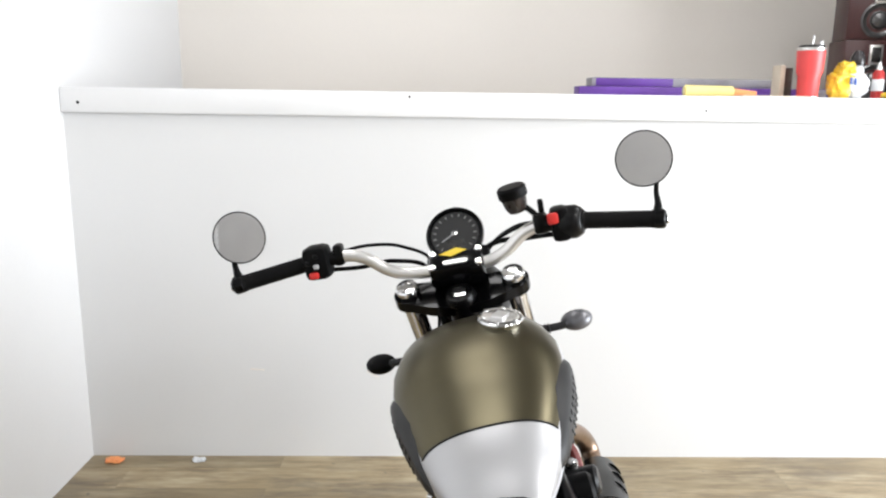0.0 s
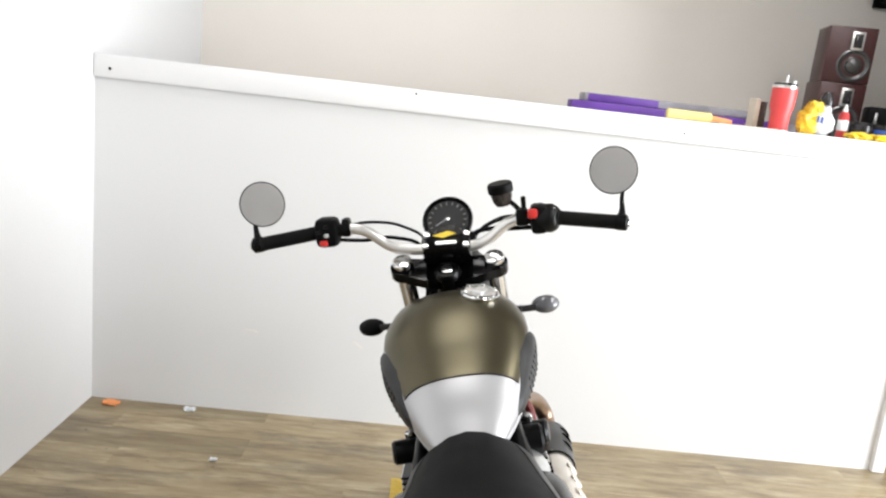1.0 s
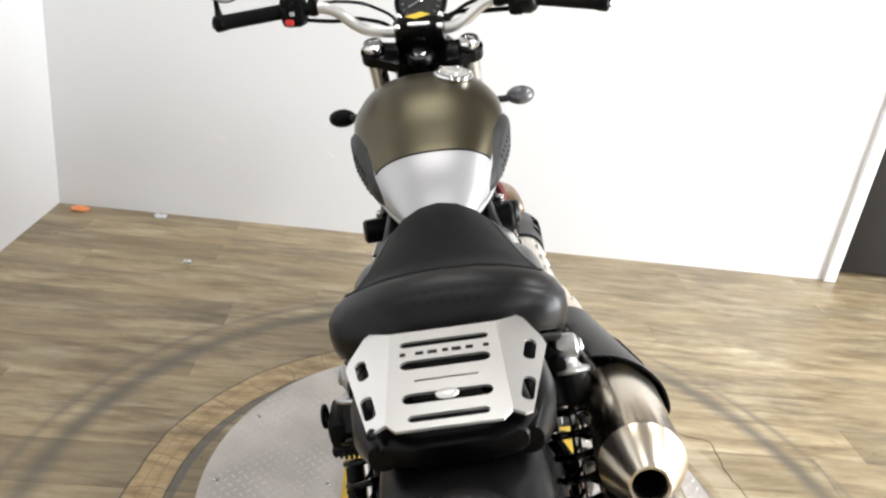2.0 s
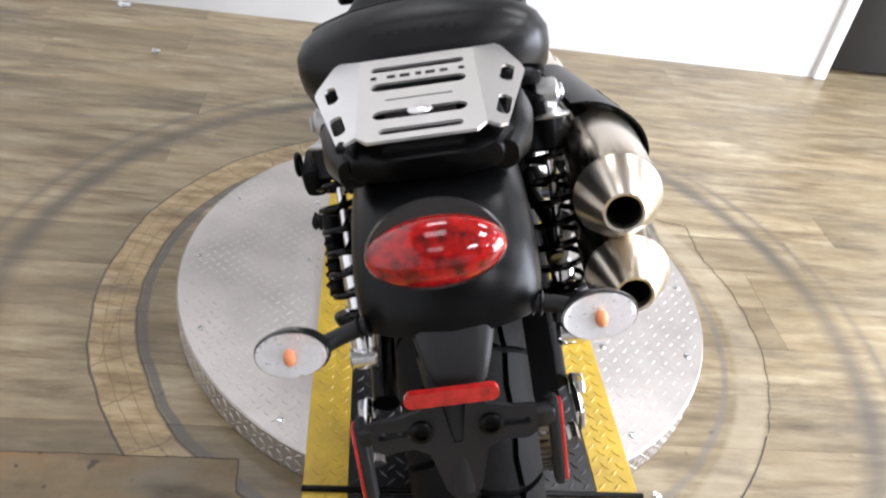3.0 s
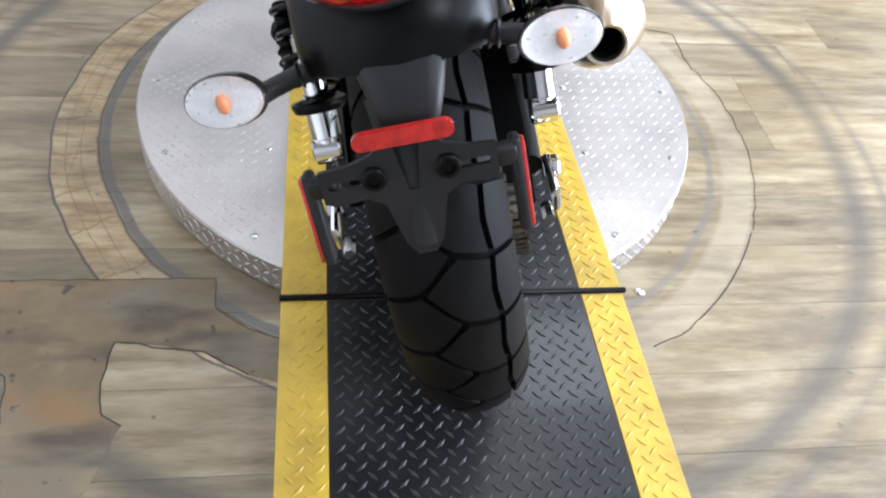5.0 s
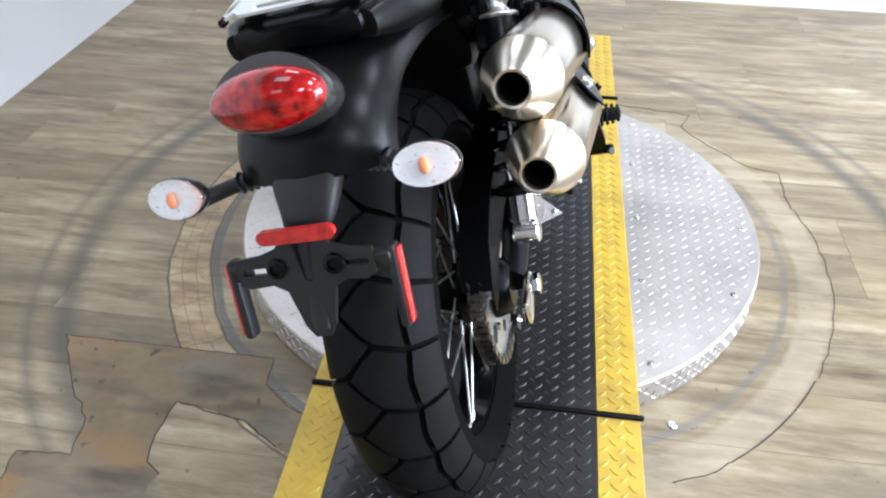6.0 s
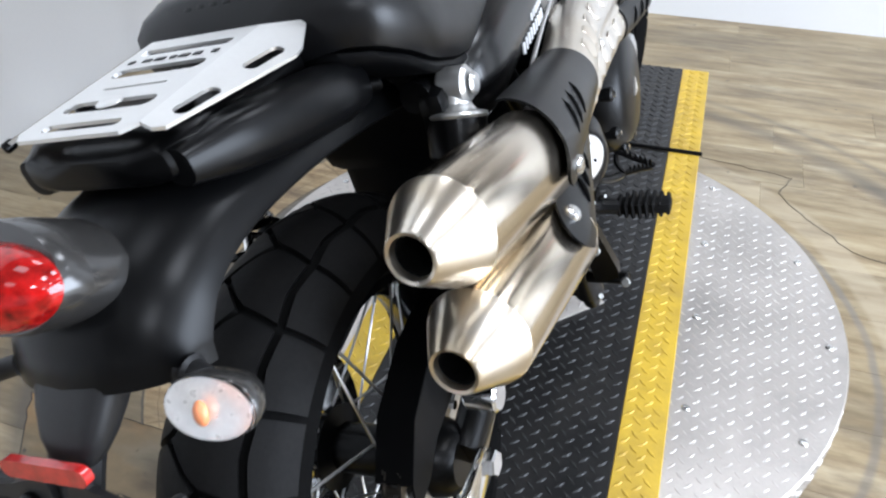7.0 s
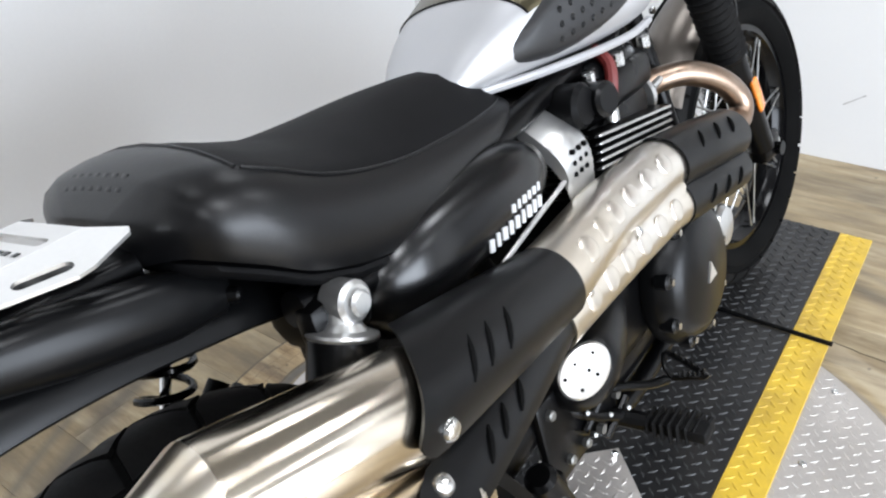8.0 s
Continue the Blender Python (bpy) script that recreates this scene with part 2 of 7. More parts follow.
M_GREEN = surface("khaki_green_paint", (0.105, 0.092, 0.057), 0.34, 0.92, vary=0.04, scale=4, fine=500, bump=0.02, depth=0.0004)
M_STEEL = surface("brushed_stainless_steel", (0.78, 0.74, 0.68), 0.30, 1.0, vary=0.04, scale=5, fine=160, bump=0.04, depth=0.0005, second=(0.74, 0.66, 0.54), rough_vary=0.05)
M_SLEEVE = brushed(surface("brushed_steel_sleeve", (0.67, 0.61, 0.52), 0.18, 1.0, vary=0.03, scale=9, fine=160, bump=0.0, stretch=(1, 0.12, 1), second=(0.60, 0.51, 0.38), rough_vary=0.02), 0.72)
# straw second colour: warm reflections on the end cones put into the steel
M_GOLD = brushed(surface("warm_reflection_steel", (0.80, 0.75, 0.67), 0.28, 1.0, vary=0.03, scale=14, fine=90, bump=0.0, second=(0.70, 0.57, 0.38), rough_vary=0.03), 0.45)
M_HEADER = surface("heat_tinted_steel", (0.30, 0.235, 0.185), 0.34, 1.0, vary=0.10, scale=14, fine=120, bump=0.04, second=(0.24, 0.15, 0.095))
M_CHROME = surface("polished_metal", (0.78, 0.78, 0.78), 0.12, 1.0, vary=0.04, scale=9, fine=100, bump=0.0, rough_vary=0.05)
M_CAST = surface("cast_aluminium", (0.60, 0.60, 0.59), 0.33, 0.9, vary=0.06, scale=12, fine=260, bump=0.12, depth=0.0006)
M_BRUSHED = surface("brushed_aluminium", (0.78, 0.77, 0.75), 0.32, 0.85, vary=0.03, scale=8, fine=240, bump=0.05, depth=0.0004)
M_RED = surface("red_switch", (0.65, 0.03, 0.025), 0.4, vary=0.06, scale=20)
M_REFLECTOR = surface("red_reflector", (0.55, 0.02, 0.018), 0.12, vary=0.2, scale=90, fine=400, bump=0.3, coat=0.7)
M_AMBER = surface("amber_reflector", (0.80, 0.24, 0.02), 0.12, vary=0.2, scale=90, fine=400, bump=0.3, coat=0.7)
M_BULB = surface("amber_bulb", (0.85, 0.30, 0.12), 0.3, vary=0.1, scale=40)
M_RED_LENS = surface("red_lens", (0.42, 0.006, 0.005), 0.06, vary=0.45, scale=75, fine=240, bump=0.0, coat=0.5, second=(0.05, 0.0005, 0.0005), rough_vary=0.03, spec=0.35)
M_SMOKE = surface("smoked_lens_hood", (0.026, 0.025, 0.024), 0.25, vary=0.1, scale=20, coat=0.3)
M_CLEAR = lens("clear_lens", (0.97, 0.97, 0.97))
M_FROST = lens("ribbed_clear_lens", (0.93, 0.93, 0.93), 0.12)
M_BOWL = surface("silvered_bowl", (0.80, 0.80, 0.80), 0.30, 0.45, vary=0.06, scale=180, fine=400)
M_MIRROR = surface("mirror_glass", (0.86, 0.86, 0.86), 0.03, 1.0, vary=0.0, scale=3, bump=0.0, rough_vary=0.01)
M_DIAL = surface("dial_face", (0.013, 0.013, 0.014), 0.4, vary=0.05, scale=20)
M_PRINT = surface("pale_print", (0.42, 0.42, 0.42), 0.5, vary=0.03, scale=20)
M_YELLOW = surface("yellow_sticker", (0.85, 0.60, 0.04), 0.5, vary=0.05, scale=20)
M_CHAIN = surface("oiled_chain_steel", (0.30, 0.27, 0.23), 0.35, 1.0, vary=0.3, scale=60, fine=300)
M_BOLT = surface("zinc_bolt", (0.70, 0.70, 0.69), 0.25, 1.0, vary=0.08, scale=40)
M_PANEL = surface("black_side_panel_paint", (0.0025, 0.0025, 0.0028), 0.24, spec=0.4, vary=0.1, scale=6, fine=200, bump=0.0, coat=0.03, rough_vary=0.04)


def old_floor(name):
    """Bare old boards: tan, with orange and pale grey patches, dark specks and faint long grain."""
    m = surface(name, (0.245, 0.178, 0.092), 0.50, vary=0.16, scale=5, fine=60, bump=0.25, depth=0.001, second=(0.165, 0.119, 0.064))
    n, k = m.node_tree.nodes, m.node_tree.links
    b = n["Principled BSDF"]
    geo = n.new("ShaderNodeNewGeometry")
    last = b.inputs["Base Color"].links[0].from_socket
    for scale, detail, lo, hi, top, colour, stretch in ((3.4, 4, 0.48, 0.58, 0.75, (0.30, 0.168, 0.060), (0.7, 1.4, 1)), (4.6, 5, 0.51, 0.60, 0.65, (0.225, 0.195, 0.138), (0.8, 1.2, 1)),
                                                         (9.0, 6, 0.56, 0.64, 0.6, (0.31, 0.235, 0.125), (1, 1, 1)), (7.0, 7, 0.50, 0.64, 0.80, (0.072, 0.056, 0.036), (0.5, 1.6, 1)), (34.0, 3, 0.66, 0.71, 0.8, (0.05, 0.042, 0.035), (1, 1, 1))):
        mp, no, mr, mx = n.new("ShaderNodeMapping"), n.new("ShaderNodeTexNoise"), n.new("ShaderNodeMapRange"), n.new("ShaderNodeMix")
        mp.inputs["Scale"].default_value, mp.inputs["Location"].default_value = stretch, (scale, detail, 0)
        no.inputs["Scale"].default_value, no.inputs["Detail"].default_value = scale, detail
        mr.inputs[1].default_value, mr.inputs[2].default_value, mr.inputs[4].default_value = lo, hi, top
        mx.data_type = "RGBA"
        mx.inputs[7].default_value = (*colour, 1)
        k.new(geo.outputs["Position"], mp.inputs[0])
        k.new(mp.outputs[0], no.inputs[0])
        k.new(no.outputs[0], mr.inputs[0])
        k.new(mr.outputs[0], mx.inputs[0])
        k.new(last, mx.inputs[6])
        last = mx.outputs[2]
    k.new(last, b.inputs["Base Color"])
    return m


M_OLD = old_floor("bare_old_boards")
M_SPOKE = surface("dull_steel_spoke", (0.55, 0.55, 0.54), 0.32, 1.0, vary=0.2, scale=30)
M_GRAPHITE = surface("graphite_mudguard_paint", (0.0028, 0.0029, 0.0032), 0.3, 0.1, spec=0.19, vary=0.08, scale=5, fine=300, bump=0.04, depth=0.0005)
M_BRACKET = surface("grey_black_plastic", (0.014, 0.014, 0.015), 0.46, spec=0.35, vary=0.15, scale=14, fine=300, bump=0.12, depth=0.0006)
# right front indicator: a bright reflection put into its black shell's colour
M_LIT_SHELL = surface("lit_black_shell", (0.15, 0.15, 0.16), 0.3, 0.4, vary=0.05, scale=20)
M_WALL_SIDE = surface("pale_wall_paint", (0.70, 0.70, 0.70), 0.6, vary=0.02, scale=1.1, fine=90, bump=0.06, depth=0.002)
M_MARK = surface("scuff_mark", (0.42, 0.41, 0.40), 0.7, vary=0.3, scale=60)

M_BROWN_RES = surface("smoked_reservoir", (0.035, 0.028, 0.025), 0.25, vary=0.1, scale=20)
M_HEADER_PAINT = surface("bronze_grey_paint", (0.16, 0.14, 0.12), 0.32, 0.6, vary=0.05, scale=8)


# ---- mesh tools ----
def part(name, bm, material, parent=None, label="", flat=False):
    me = bpy.data.meshes.new(name)
    bmesh.ops.recalc_face_normals(bm, faces=bm.faces)
    if not flat:
        for f in bm.faces:
            f.smooth = True
        for e in bm.edges:
            if len(e.link_faces) == 2 and e.calc_face_angle(0) > 0.6:
                e.smooth = False
    bm.to_mesh(me)
    bm.free()
    for mt in (material if isinstance(material, (list, tuple)) else [material]):
        me.materials.append(mt)
    ob = new(name, me)
    if parent:
        ob.parent = parent
    if label:
        tagged(ob, label)
    return ob


def lathe(bm, prof, m=Matrix(), seg=28):
    """Turns a profile of (radius, height) about the local z axis."""
    rings = []
    for r, h in prof:
        if r < 1e-6:
            rings.append([bm.verts.new(m @ Vector((0, 0, h)))])
        else:
            rings.append([bm.verts.new(m @ Vector((r * math.cos(2 * math.pi * i / seg), r * math.sin(2 * math.pi * i / seg), h))) for i in range(seg)])
    for a, c in zip(rings, rings[1:]):
        for i in range(seg):
            j = (i + 1) % seg
            q = [a[i % len(a)], a[j % len(a)], c[j % len(c)], c[i % len(c)]]
            u = []
            for v in q:
                if v not in u:
                    u.append(v)
            if len(u) > 2:
                bm.faces.new(u)
    return bm


def axis(p, q):
    """A frame at p whose z axis points at q."""
    p, q = Vector(p), Vector(q)
    return Matrix.Translation(p) @ (q - p).to_track_quat("Z", "Y").to_matrix().to_4x4()


def rod(bm, p, q, r, seg=12, r2=None, bev=0.0):
    d = (Vector(q) - Vector(p)).length
    r2 = r if r2 is None else r2
    prof = [(0, 0), (r - bev, 0), (r, bev), (r2, d - bev), (r2 - bev, d), (0, d)] if bev else [(0, 0), (r, 0), (r2, d), (0, d)]
    return lathe(bm, prof, axis(p, q), seg)


def spline(pts, n=6):
    P = [Vector(p) for p in pts]
    P = [2 * P[0] - P[1]] + P + [2 * P[-1] - P[-2]]
    out = []
    for i in range(1, len(P) - 2):
        a, c, d, e = P[i - 1:i + 3]
        for s in range(n):
            t = s / n
            out.append(0.5 * ((2 * c) + (d - a) * t + (2 * a - 5 * c + 4 * d - e) * t * t + (3 * c - a - 3 * d + e) * t ** 3))
    out.append(P[-2])
    return out


def tube(bm, pts, r, seg=12, smooth=6, flat=1.0, caps=True):
    """A round bar along points; r may be one radius or a list, flat squeezes its section."""
    rs = r if isinstance(r, (list, tuple)) else [r] * len(pts)
    if smooth:
        P = spline(pts, smooth)
        R = [rs[min(i // smooth, len(rs) - 1)] * (1 - (i % smooth) / smooth) + rs[min(i // smooth + 1, len(rs) - 1)] * (i % smooth) / smooth for i in range(len(P))]
    else:
        P, R = [Vector(p) for p in pts], rs
    up, rings = None, []
    for i, p in enumerate(P):
        d = (P[min(i + 1, len(P) - 1)] - P[max(i - 1, 0)]).normalized()
        if up is None:
            up = Vector((0, 0, 1)) if abs(d.z) < 0.9 else Vector((1, 0, 0))
        up = (up - d * up.dot(d)).normalized()
        side = d.cross(up)
        rings.append([bm.verts.new(p + R[i] * (side * math.cos(2 * math.pi * k / seg) + up * flat * math.sin(2 * math.pi * k / seg))) for k in range(seg)])
    for a, c in zip(rings, rings[1:]):
        for k in range(seg):
            bm.faces.new((a[k], a[(k + 1) % seg], c[(k + 1) % seg], c[k]))
    if caps:
        bm.faces.new(rings[0])
        bm.faces.new(rings[-1])
    return bm


def loft(bm, rings, closed=True, caps=True, mats=None):
    V = [[bm.verts.new(p) for p in r] for r in rings]
    n = len(V[0])
    for i, (a, c) in enumerate(zip(V, V[1:])):
        for k in range(n if closed else n - 1):
            f = bm.faces.new((a[k], a[(k + 1) % n], c[(k + 1) % n], c[k]))
            if mats:
                f.material_index = mats(i, k)
    if caps and closed:
        bm.faces.new(V[0])
        bm.faces.new(V[-1])
    return V


def rbox(bm, c, s, bev=0.004, m=None, seg=2):
    g = bmesh.ops.create_cube(bm, size=1.0, matrix=(m or Matrix()) @ Matrix.Translation(c) @ Matrix.Diagonal((*s, 1)))
    if bev:
        ed = list({e for v in g["verts"] for e in v.link_edges})
        bmesh.ops.bevel(bm, geom=ed, offset=min(bev, 0.49 * min(s)), segments=seg, affect="EDGES", profile=0.5)
    return bm


def plate(bm, outline, holes, thick, m):
    """A flat plate with holes through it, in the local xy plane, its top at z = 0."""
    edges = []
    for loop in [outline, *holes]:
        vs = [bm.verts.new((x, y, 0)) for x, y in loop]
        edges += [bm.edges.new((vs[i], vs[(i + 1) % len(vs)])) for i in range(len(vs))]
    g = bmesh.ops.triangle_fill(bm, edges=edges, use_beauty=True)
    fs = [f for f in g["geom"] if isinstance(f, bmesh.types.BMFace)]
    top = list({v for f in fs for v in f.verts})
    ex = bmesh.ops.extrude_face_region(bm, geom=fs)
    low = [v for v in ex["geom"] if isinstance(v, bmesh.types.BMVert)]
    bmesh.ops.translate(bm, verts=low, vec=(0, 0, -thick))
    bmesh.ops.transform(bm, verts=top + low, matrix=m, space=Matrix())
    return bm


def slot(cx, cy, lx, ly, n=5):
    """The outline of a slot with round ends, long in x if lx is larger."""
    r, out = min(lx, ly) / 2, []
    ex, ey = lx / 2 - r, ly / 2 - r
    for q, (sx, sy) in enumerate(((1, 1), (-1, 1), (-1, -1), (1, -1))):
        for i in range(n):
            a = math.pi / 2 * (q + i / (n - 1))
            out.append((cx + sx * ex + r * math.cos(a), cy + sy * ey + r * math.sin(a)))
    clean = []
    for p in out:
        if not clean or (abs(p[0] - clean[-1][0]) + abs(p[1] - clean[-1][1])) > 1e-5:
            clean.append(p)
    if abs(clean[0][0] - clean[-1][0]) + abs(clean[0][1] - clean[-1][1]) < 1e-5:
        clean.pop()
    return clean


def ellipsoid(bm, c, s, m=None, u=20, v=12):
    bmesh.ops.create_uvsphere(bm, u_segments=u, v_segments=v, radius=1.0, matrix=(m or Matrix()) @ Matrix.Translation(c) @ Matrix.Diagonal((*s, 1)))
    return bm


def B():
    return bmesh.new()


def empty(name, m, label, category, group=""):
    ob = new(name)
    ob.empty_display_size = 0.1
    ob.matrix_world = m
    return tagged(ob, label, category, group)


# ---- the room ----
X0, X1, Y0, Y1, YR, ZC, LEDGE, XD = -1.60, 4.2, -5.0, 2.243, 3.55, 3.0, 1.412, 1.745
DIP = 0.0075  # fall of the shelf for each metre along the wall


def slab(name, lo, hi, material, label="", bev=0.0):
    bm = rbox(B(), [(a + c) / 2 for a, c in zip(lo, hi)], [c - a for a, c in zip(lo, hi)], bev)
    ob = part(name, bm, material)
    return tagged(ob, label, "", "", "structure")


wall_back = slab("wall_north", (X0, Y1, 0), (XD, Y1 + 0.12, LEDGE - 0.048), M_WALL, "white painted half wall under a long shelf")
slab("wall_west", (X0 - 0.12, Y0, 0), (X0, YR + 0.12, ZC), M_WALL_SIDE, "white painted side wall")
slab("wall_recess", (X0, YR, 0), (X1 + 0.12, YR + 0.12, ZC), M_WALL_WARM, "cream painted wall behind the shelf")
# ceiling, south and east walls are unseen; greys set for reflections and bounce
slab("ceiling", (X0 - 0.12, Y0 - 0.12, ZC), (X1 + 0.12, YR + 0.12, ZC + 0.1), M_CEIL, "unseen ceiling, grey to dim reflections")
slab("wall_south", (X0 - 0.12, Y0 - 0.12, 0), (X1 + 0.12, Y0, ZC), M_WALL_GREY, "unseen wall behind, grey set for reflections")
# the right-hand wall, with its window
bm = B()
holes = [WINDOW]
ys = [Y0, WINDOW[0], WINDOW[1], YR]
for a, c in zip(ys, ys[1:]):
    if a == WINDOW[0]:
        rbox(bm, (X1 + 0.06, (a + c) / 2, WINDOW[2] / 2), (0.12, c - a, WINDOW[2]), 0)
        rbox(bm, (X1 + 0.06, (a + c) / 2, (WINDOW[3] + ZC) / 2), (0.12, c - a, ZC - WINDOW[3]), 0)
    else:
        rbox(bm, (X1 + 0.06, (a + c) / 2, 1.5), (0.12, c - a, 3.0), 0)
tagged(part("wall_east", bm, M_WALL_GREY), "unseen grey wall with a wide window", "", "", "structure")
for i, (a, c, z0, z1) in enumerate(holes):
    win = tagged(empty("window_%d" % (i + 1), pose(X1 + 0.06, (a + c) / 2, z0, 0, 0, 90), "white framed window with a middle bar", "window"), kind="structure")
    w, h = c - a, z1 - z0
    bm = B()
    for cx, cz, sx, sz in ((-w / 2 + 0.03, h / 2, 0.06, h), (w / 2 - 0.03, h / 2, 0.06, h), (0, 0.03, w - 0.12, 0.06), (0, h - 0.03, w - 0.12, 0.06), (0, h / 2, 0.05, h - 0.12)):
        rbox(bm, (cx, 0, cz), (sx, 0.07, sz), 0.004)
    part("window_frame", bm, M_TRIM, win)
    for s in (-1, 1):
        ob = part("pane", rbox(B(), (s * (w / 4 - 0.01), 0, h / 2), (w / 2 - 0.1, 0.005, h - 0.13), 0), M_CLEAR, win)
        ob.visible_shadow = False

# long shelf on the half wall, with its front board
shelf = slab("shelf_board", (X0, Y1 - 0.012, LEDGE - 0.03), (XD, YR, LEDGE), M_TRIM, "white painted shelf top running the length of the wall", 0.002)
trim = slab("trim", (X0 + 0.002, Y1 - 0.0185, LEDGE - 0.088), (XD - 0.01, Y1 - 0.0125, LEDGE - 0.004), M_TRIM, "white board along the shelf edge", 0.003)
for ob in (shelf, trim):  # the shelf hangs a little lower at its far end
    ob.matrix_world = Matrix.Translation((X0, 0, LEDGE)) @ Matrix.Rotation(math.atan(DIP), 4, "Y") @ Matrix.Translation((-X0, 0, -LEDGE))
# doorway at the end of the half wall: white casing and a dark door set back in it
slab("door_casing", (XD + 0.0002, Y1 - 0.022, 0), (1.802, Y1 + 0.14, 2.1), M_TRIM, "white door casing", 0.004)
door = tagged(empty("door_1", pose(2.21, Y1 + 0.1, 0), "dark painted door standing shut in its frame", "door"), kind="structure")
part("door_leaf", rbox(B(), (0, 0, 1.045), (0.80, 0.045, 2.05), 0.004), M_DARK, door)
bm = rod(B(), (-0.33, -0.02, 1.0), (-0.33, -0.07, 1.0), 0.012)
rod(bm, (-0.33, -0.07, 1.0), (-0.22, -0.07, 1.0), 0.009)
part("door_handle", bm, M_BOLT, door)
slab("wall_north_end", (2.62, Y1, 0), (X1, Y1 + 0.12, ZC), M_WALL, "white painted wall beside the door")
slab("wall_over_door", (1.802, Y1, 2.1), (2.62, Y1 + 0.12, ZC), M_WALL, "white painted wall over the door")
# little things on the wall: nail heads and scuffs
for nm, p, s, mt in (("nail_head", (-1.536, Y1 - 0.0195, 1.358), 0.006, M_BLACK), ("nail_head", (0.70, Y1 - 0.0195, 1.343), 0.004, M_BLACK), ("nail_head", (-0.36, Y1 - 0.0195, 1.385), 0.004, M_BLACK)):
    part(nm, lathe(B(), [(0, -0.001), (s, -0.001), (s * 0.7, 0.002), (0, 0.0025)], pose(*p, 90), 10), mt, wall_back)
for (x, z), a, ln in (((-0.945, 0.357), 4, 0.055), ((-0.504, 0.34), 30, 0.05), ((0.104, 1.158), 10, 0.02)):
    part("scuff", rbox(B(), (0, 0, 0), (ln, 0.0012, 0.006), 0.0004, pose(x, Y1 - 0.0006, z, 0, a, 0)), M_WALL_WARM, wall_back)
part("scuff", rbox(B(), (0, 0, 0), (0.07, 0.0012, 0.003), 0.0004, pose(0.098, Y1 - 0.0006, 0.208, 0, -35, 0)), M_MARK, wall_back)

# ceiling light fittings, all out of view
for lx, ly, watts in LAMPS:
    fit_ = empty("ceiling_light", pose(lx, ly, ZC), "unseen white square ceiling light panel", "ceiling light", "ceiling lights")
    part("housing", rbox(B(), (0, 0, -0.0275), (0.66, 0.66, 0.055), 0.006), M_TRIM, fit_)

# ---- floor ----
PW, PL = 0.152, 1.22
floor = slab("floor", (X0 - 0.12, Y0 - 0.12, -0.12), (X1 + 0.12, YR + 0.12, -0.004), M_PLY, "greyish oak vinyl planks, worn and torn round the turntable")


# ---- turntable ----
CX, CY, RD, ZD, ZS = -0.002, 0.593, 0.606, 0.0725, 0.0775
turntable = empty("turntable", pose(CX, CY, 0), "round aluminium tread-plate turntable on the floor", "turntable")
bm = lathe(B(), [(0, 0.001), (RD - 0.004, 0.001), (RD, 0.004), (RD, ZD - 0.004), (RD - 0.003, ZD), (0, ZD)], Matrix(), 96)
part("deck", bm, M_ALU_PLATE, turntable)


def lug_mesh(spots, length, width, height):
    """Raised lugs of tread plate: (place, direction along, normal) for each."""
    V, F = [], []
    for p, d, nrm in spots:
        s = nrm.cross(d)
        o = len(V)
        V += [p + d * length / 2 - nrm * 0.0003, p + s * width / 2 - nrm * 0.0003, p - d * length / 2 - nrm * 0.0003, p - s * width / 2 - nrm * 0.0003,
              p + d * length * 0.3 + nrm * height, p + s * width * 0.2 + nrm * height, p - d * length * 0.3 + nrm * height, p - s * width * 0.2 + nrm * height]
        F += [(o, o + 1, o + 5, o + 4), (o + 1, o + 2, o + 6, o + 5), (o + 2, o + 3, o + 7, o + 6), (o + 3, o, o + 4, o + 7), (o + 4, o + 5, o + 6, o + 7)]
    return V, F


def lugs(name, spots, material, parent, length=0.023, width=0.0085, height=0.0014):
    V, F = lug_mesh(spots, length, width, height)
    me = bpy.data.meshes.new(name)
    me.from_pydata([tuple(v) for v in V], [], F)
    me.materials.append(material)
    ob = new(name, me)
    ob.parent = parent
    return tagged(ob, kind="stuff")


def grid_lugs(inside, x0, x1, y0, y1, z, step=0.0205, slope=0.0, seed=3):
    """A basket weave, set at 45 degrees: each lug's end points at its neighbour's side."""
    rnd, out = random.Random(seed), []
    up = Vector((0, -slope, 1)).normalized()
    c, s = math.cos(math.pi / 4), math.sin(math.pi / 4)
    m = int(math.hypot(x1 - x0, y1 - y0) / 2 / step) + 2
    mx, my = (x0 + x1) / 2, (y0 + y1) / 2
    for i in range(-m, m + 1):
        for j in range(-m, m + 1):
            x, y = mx + (i * c - j * s) * step, my + (i * s + j * c) * step
            if inside(x, y):
                a = math.pi / 4 + (math.pi / 2 if (i + j) % 2 else 0) + rnd.uniform(-0.05, 0.05)
                out.append((Vector((x, y, z + slope * (y - y0))), Vector((math.cos(a), math.sin(a), 0)), up))
    return out


lugs("tread", grid_lugs(lambda x, y: math.hypot(x, y) < RD - 0.012 and abs(x) > 0.30, -RD, RD, -RD, RD, ZD), M_ALU_LUG, turntable, 0.0205, 0.0060, 0.0008)
side = []
for i in range(184):
    for j in range(3):
        a = 2 * math.pi * i / 184
        nrm = Vector((math.cos(a), math.sin(a), 0))
        tan = Vector((-math.sin(a), math.cos(a), 0))
        t = 1 if (i + j) % 2 else -1
        side.append((nrm * RD + Vector((0, 0, 0.013 + 0.021 * j)), (tan + t * Vector((0, 0, 1))).normalized(), nrm))
lugs("side_tread", side, M_ALU_PLATE, turntable)
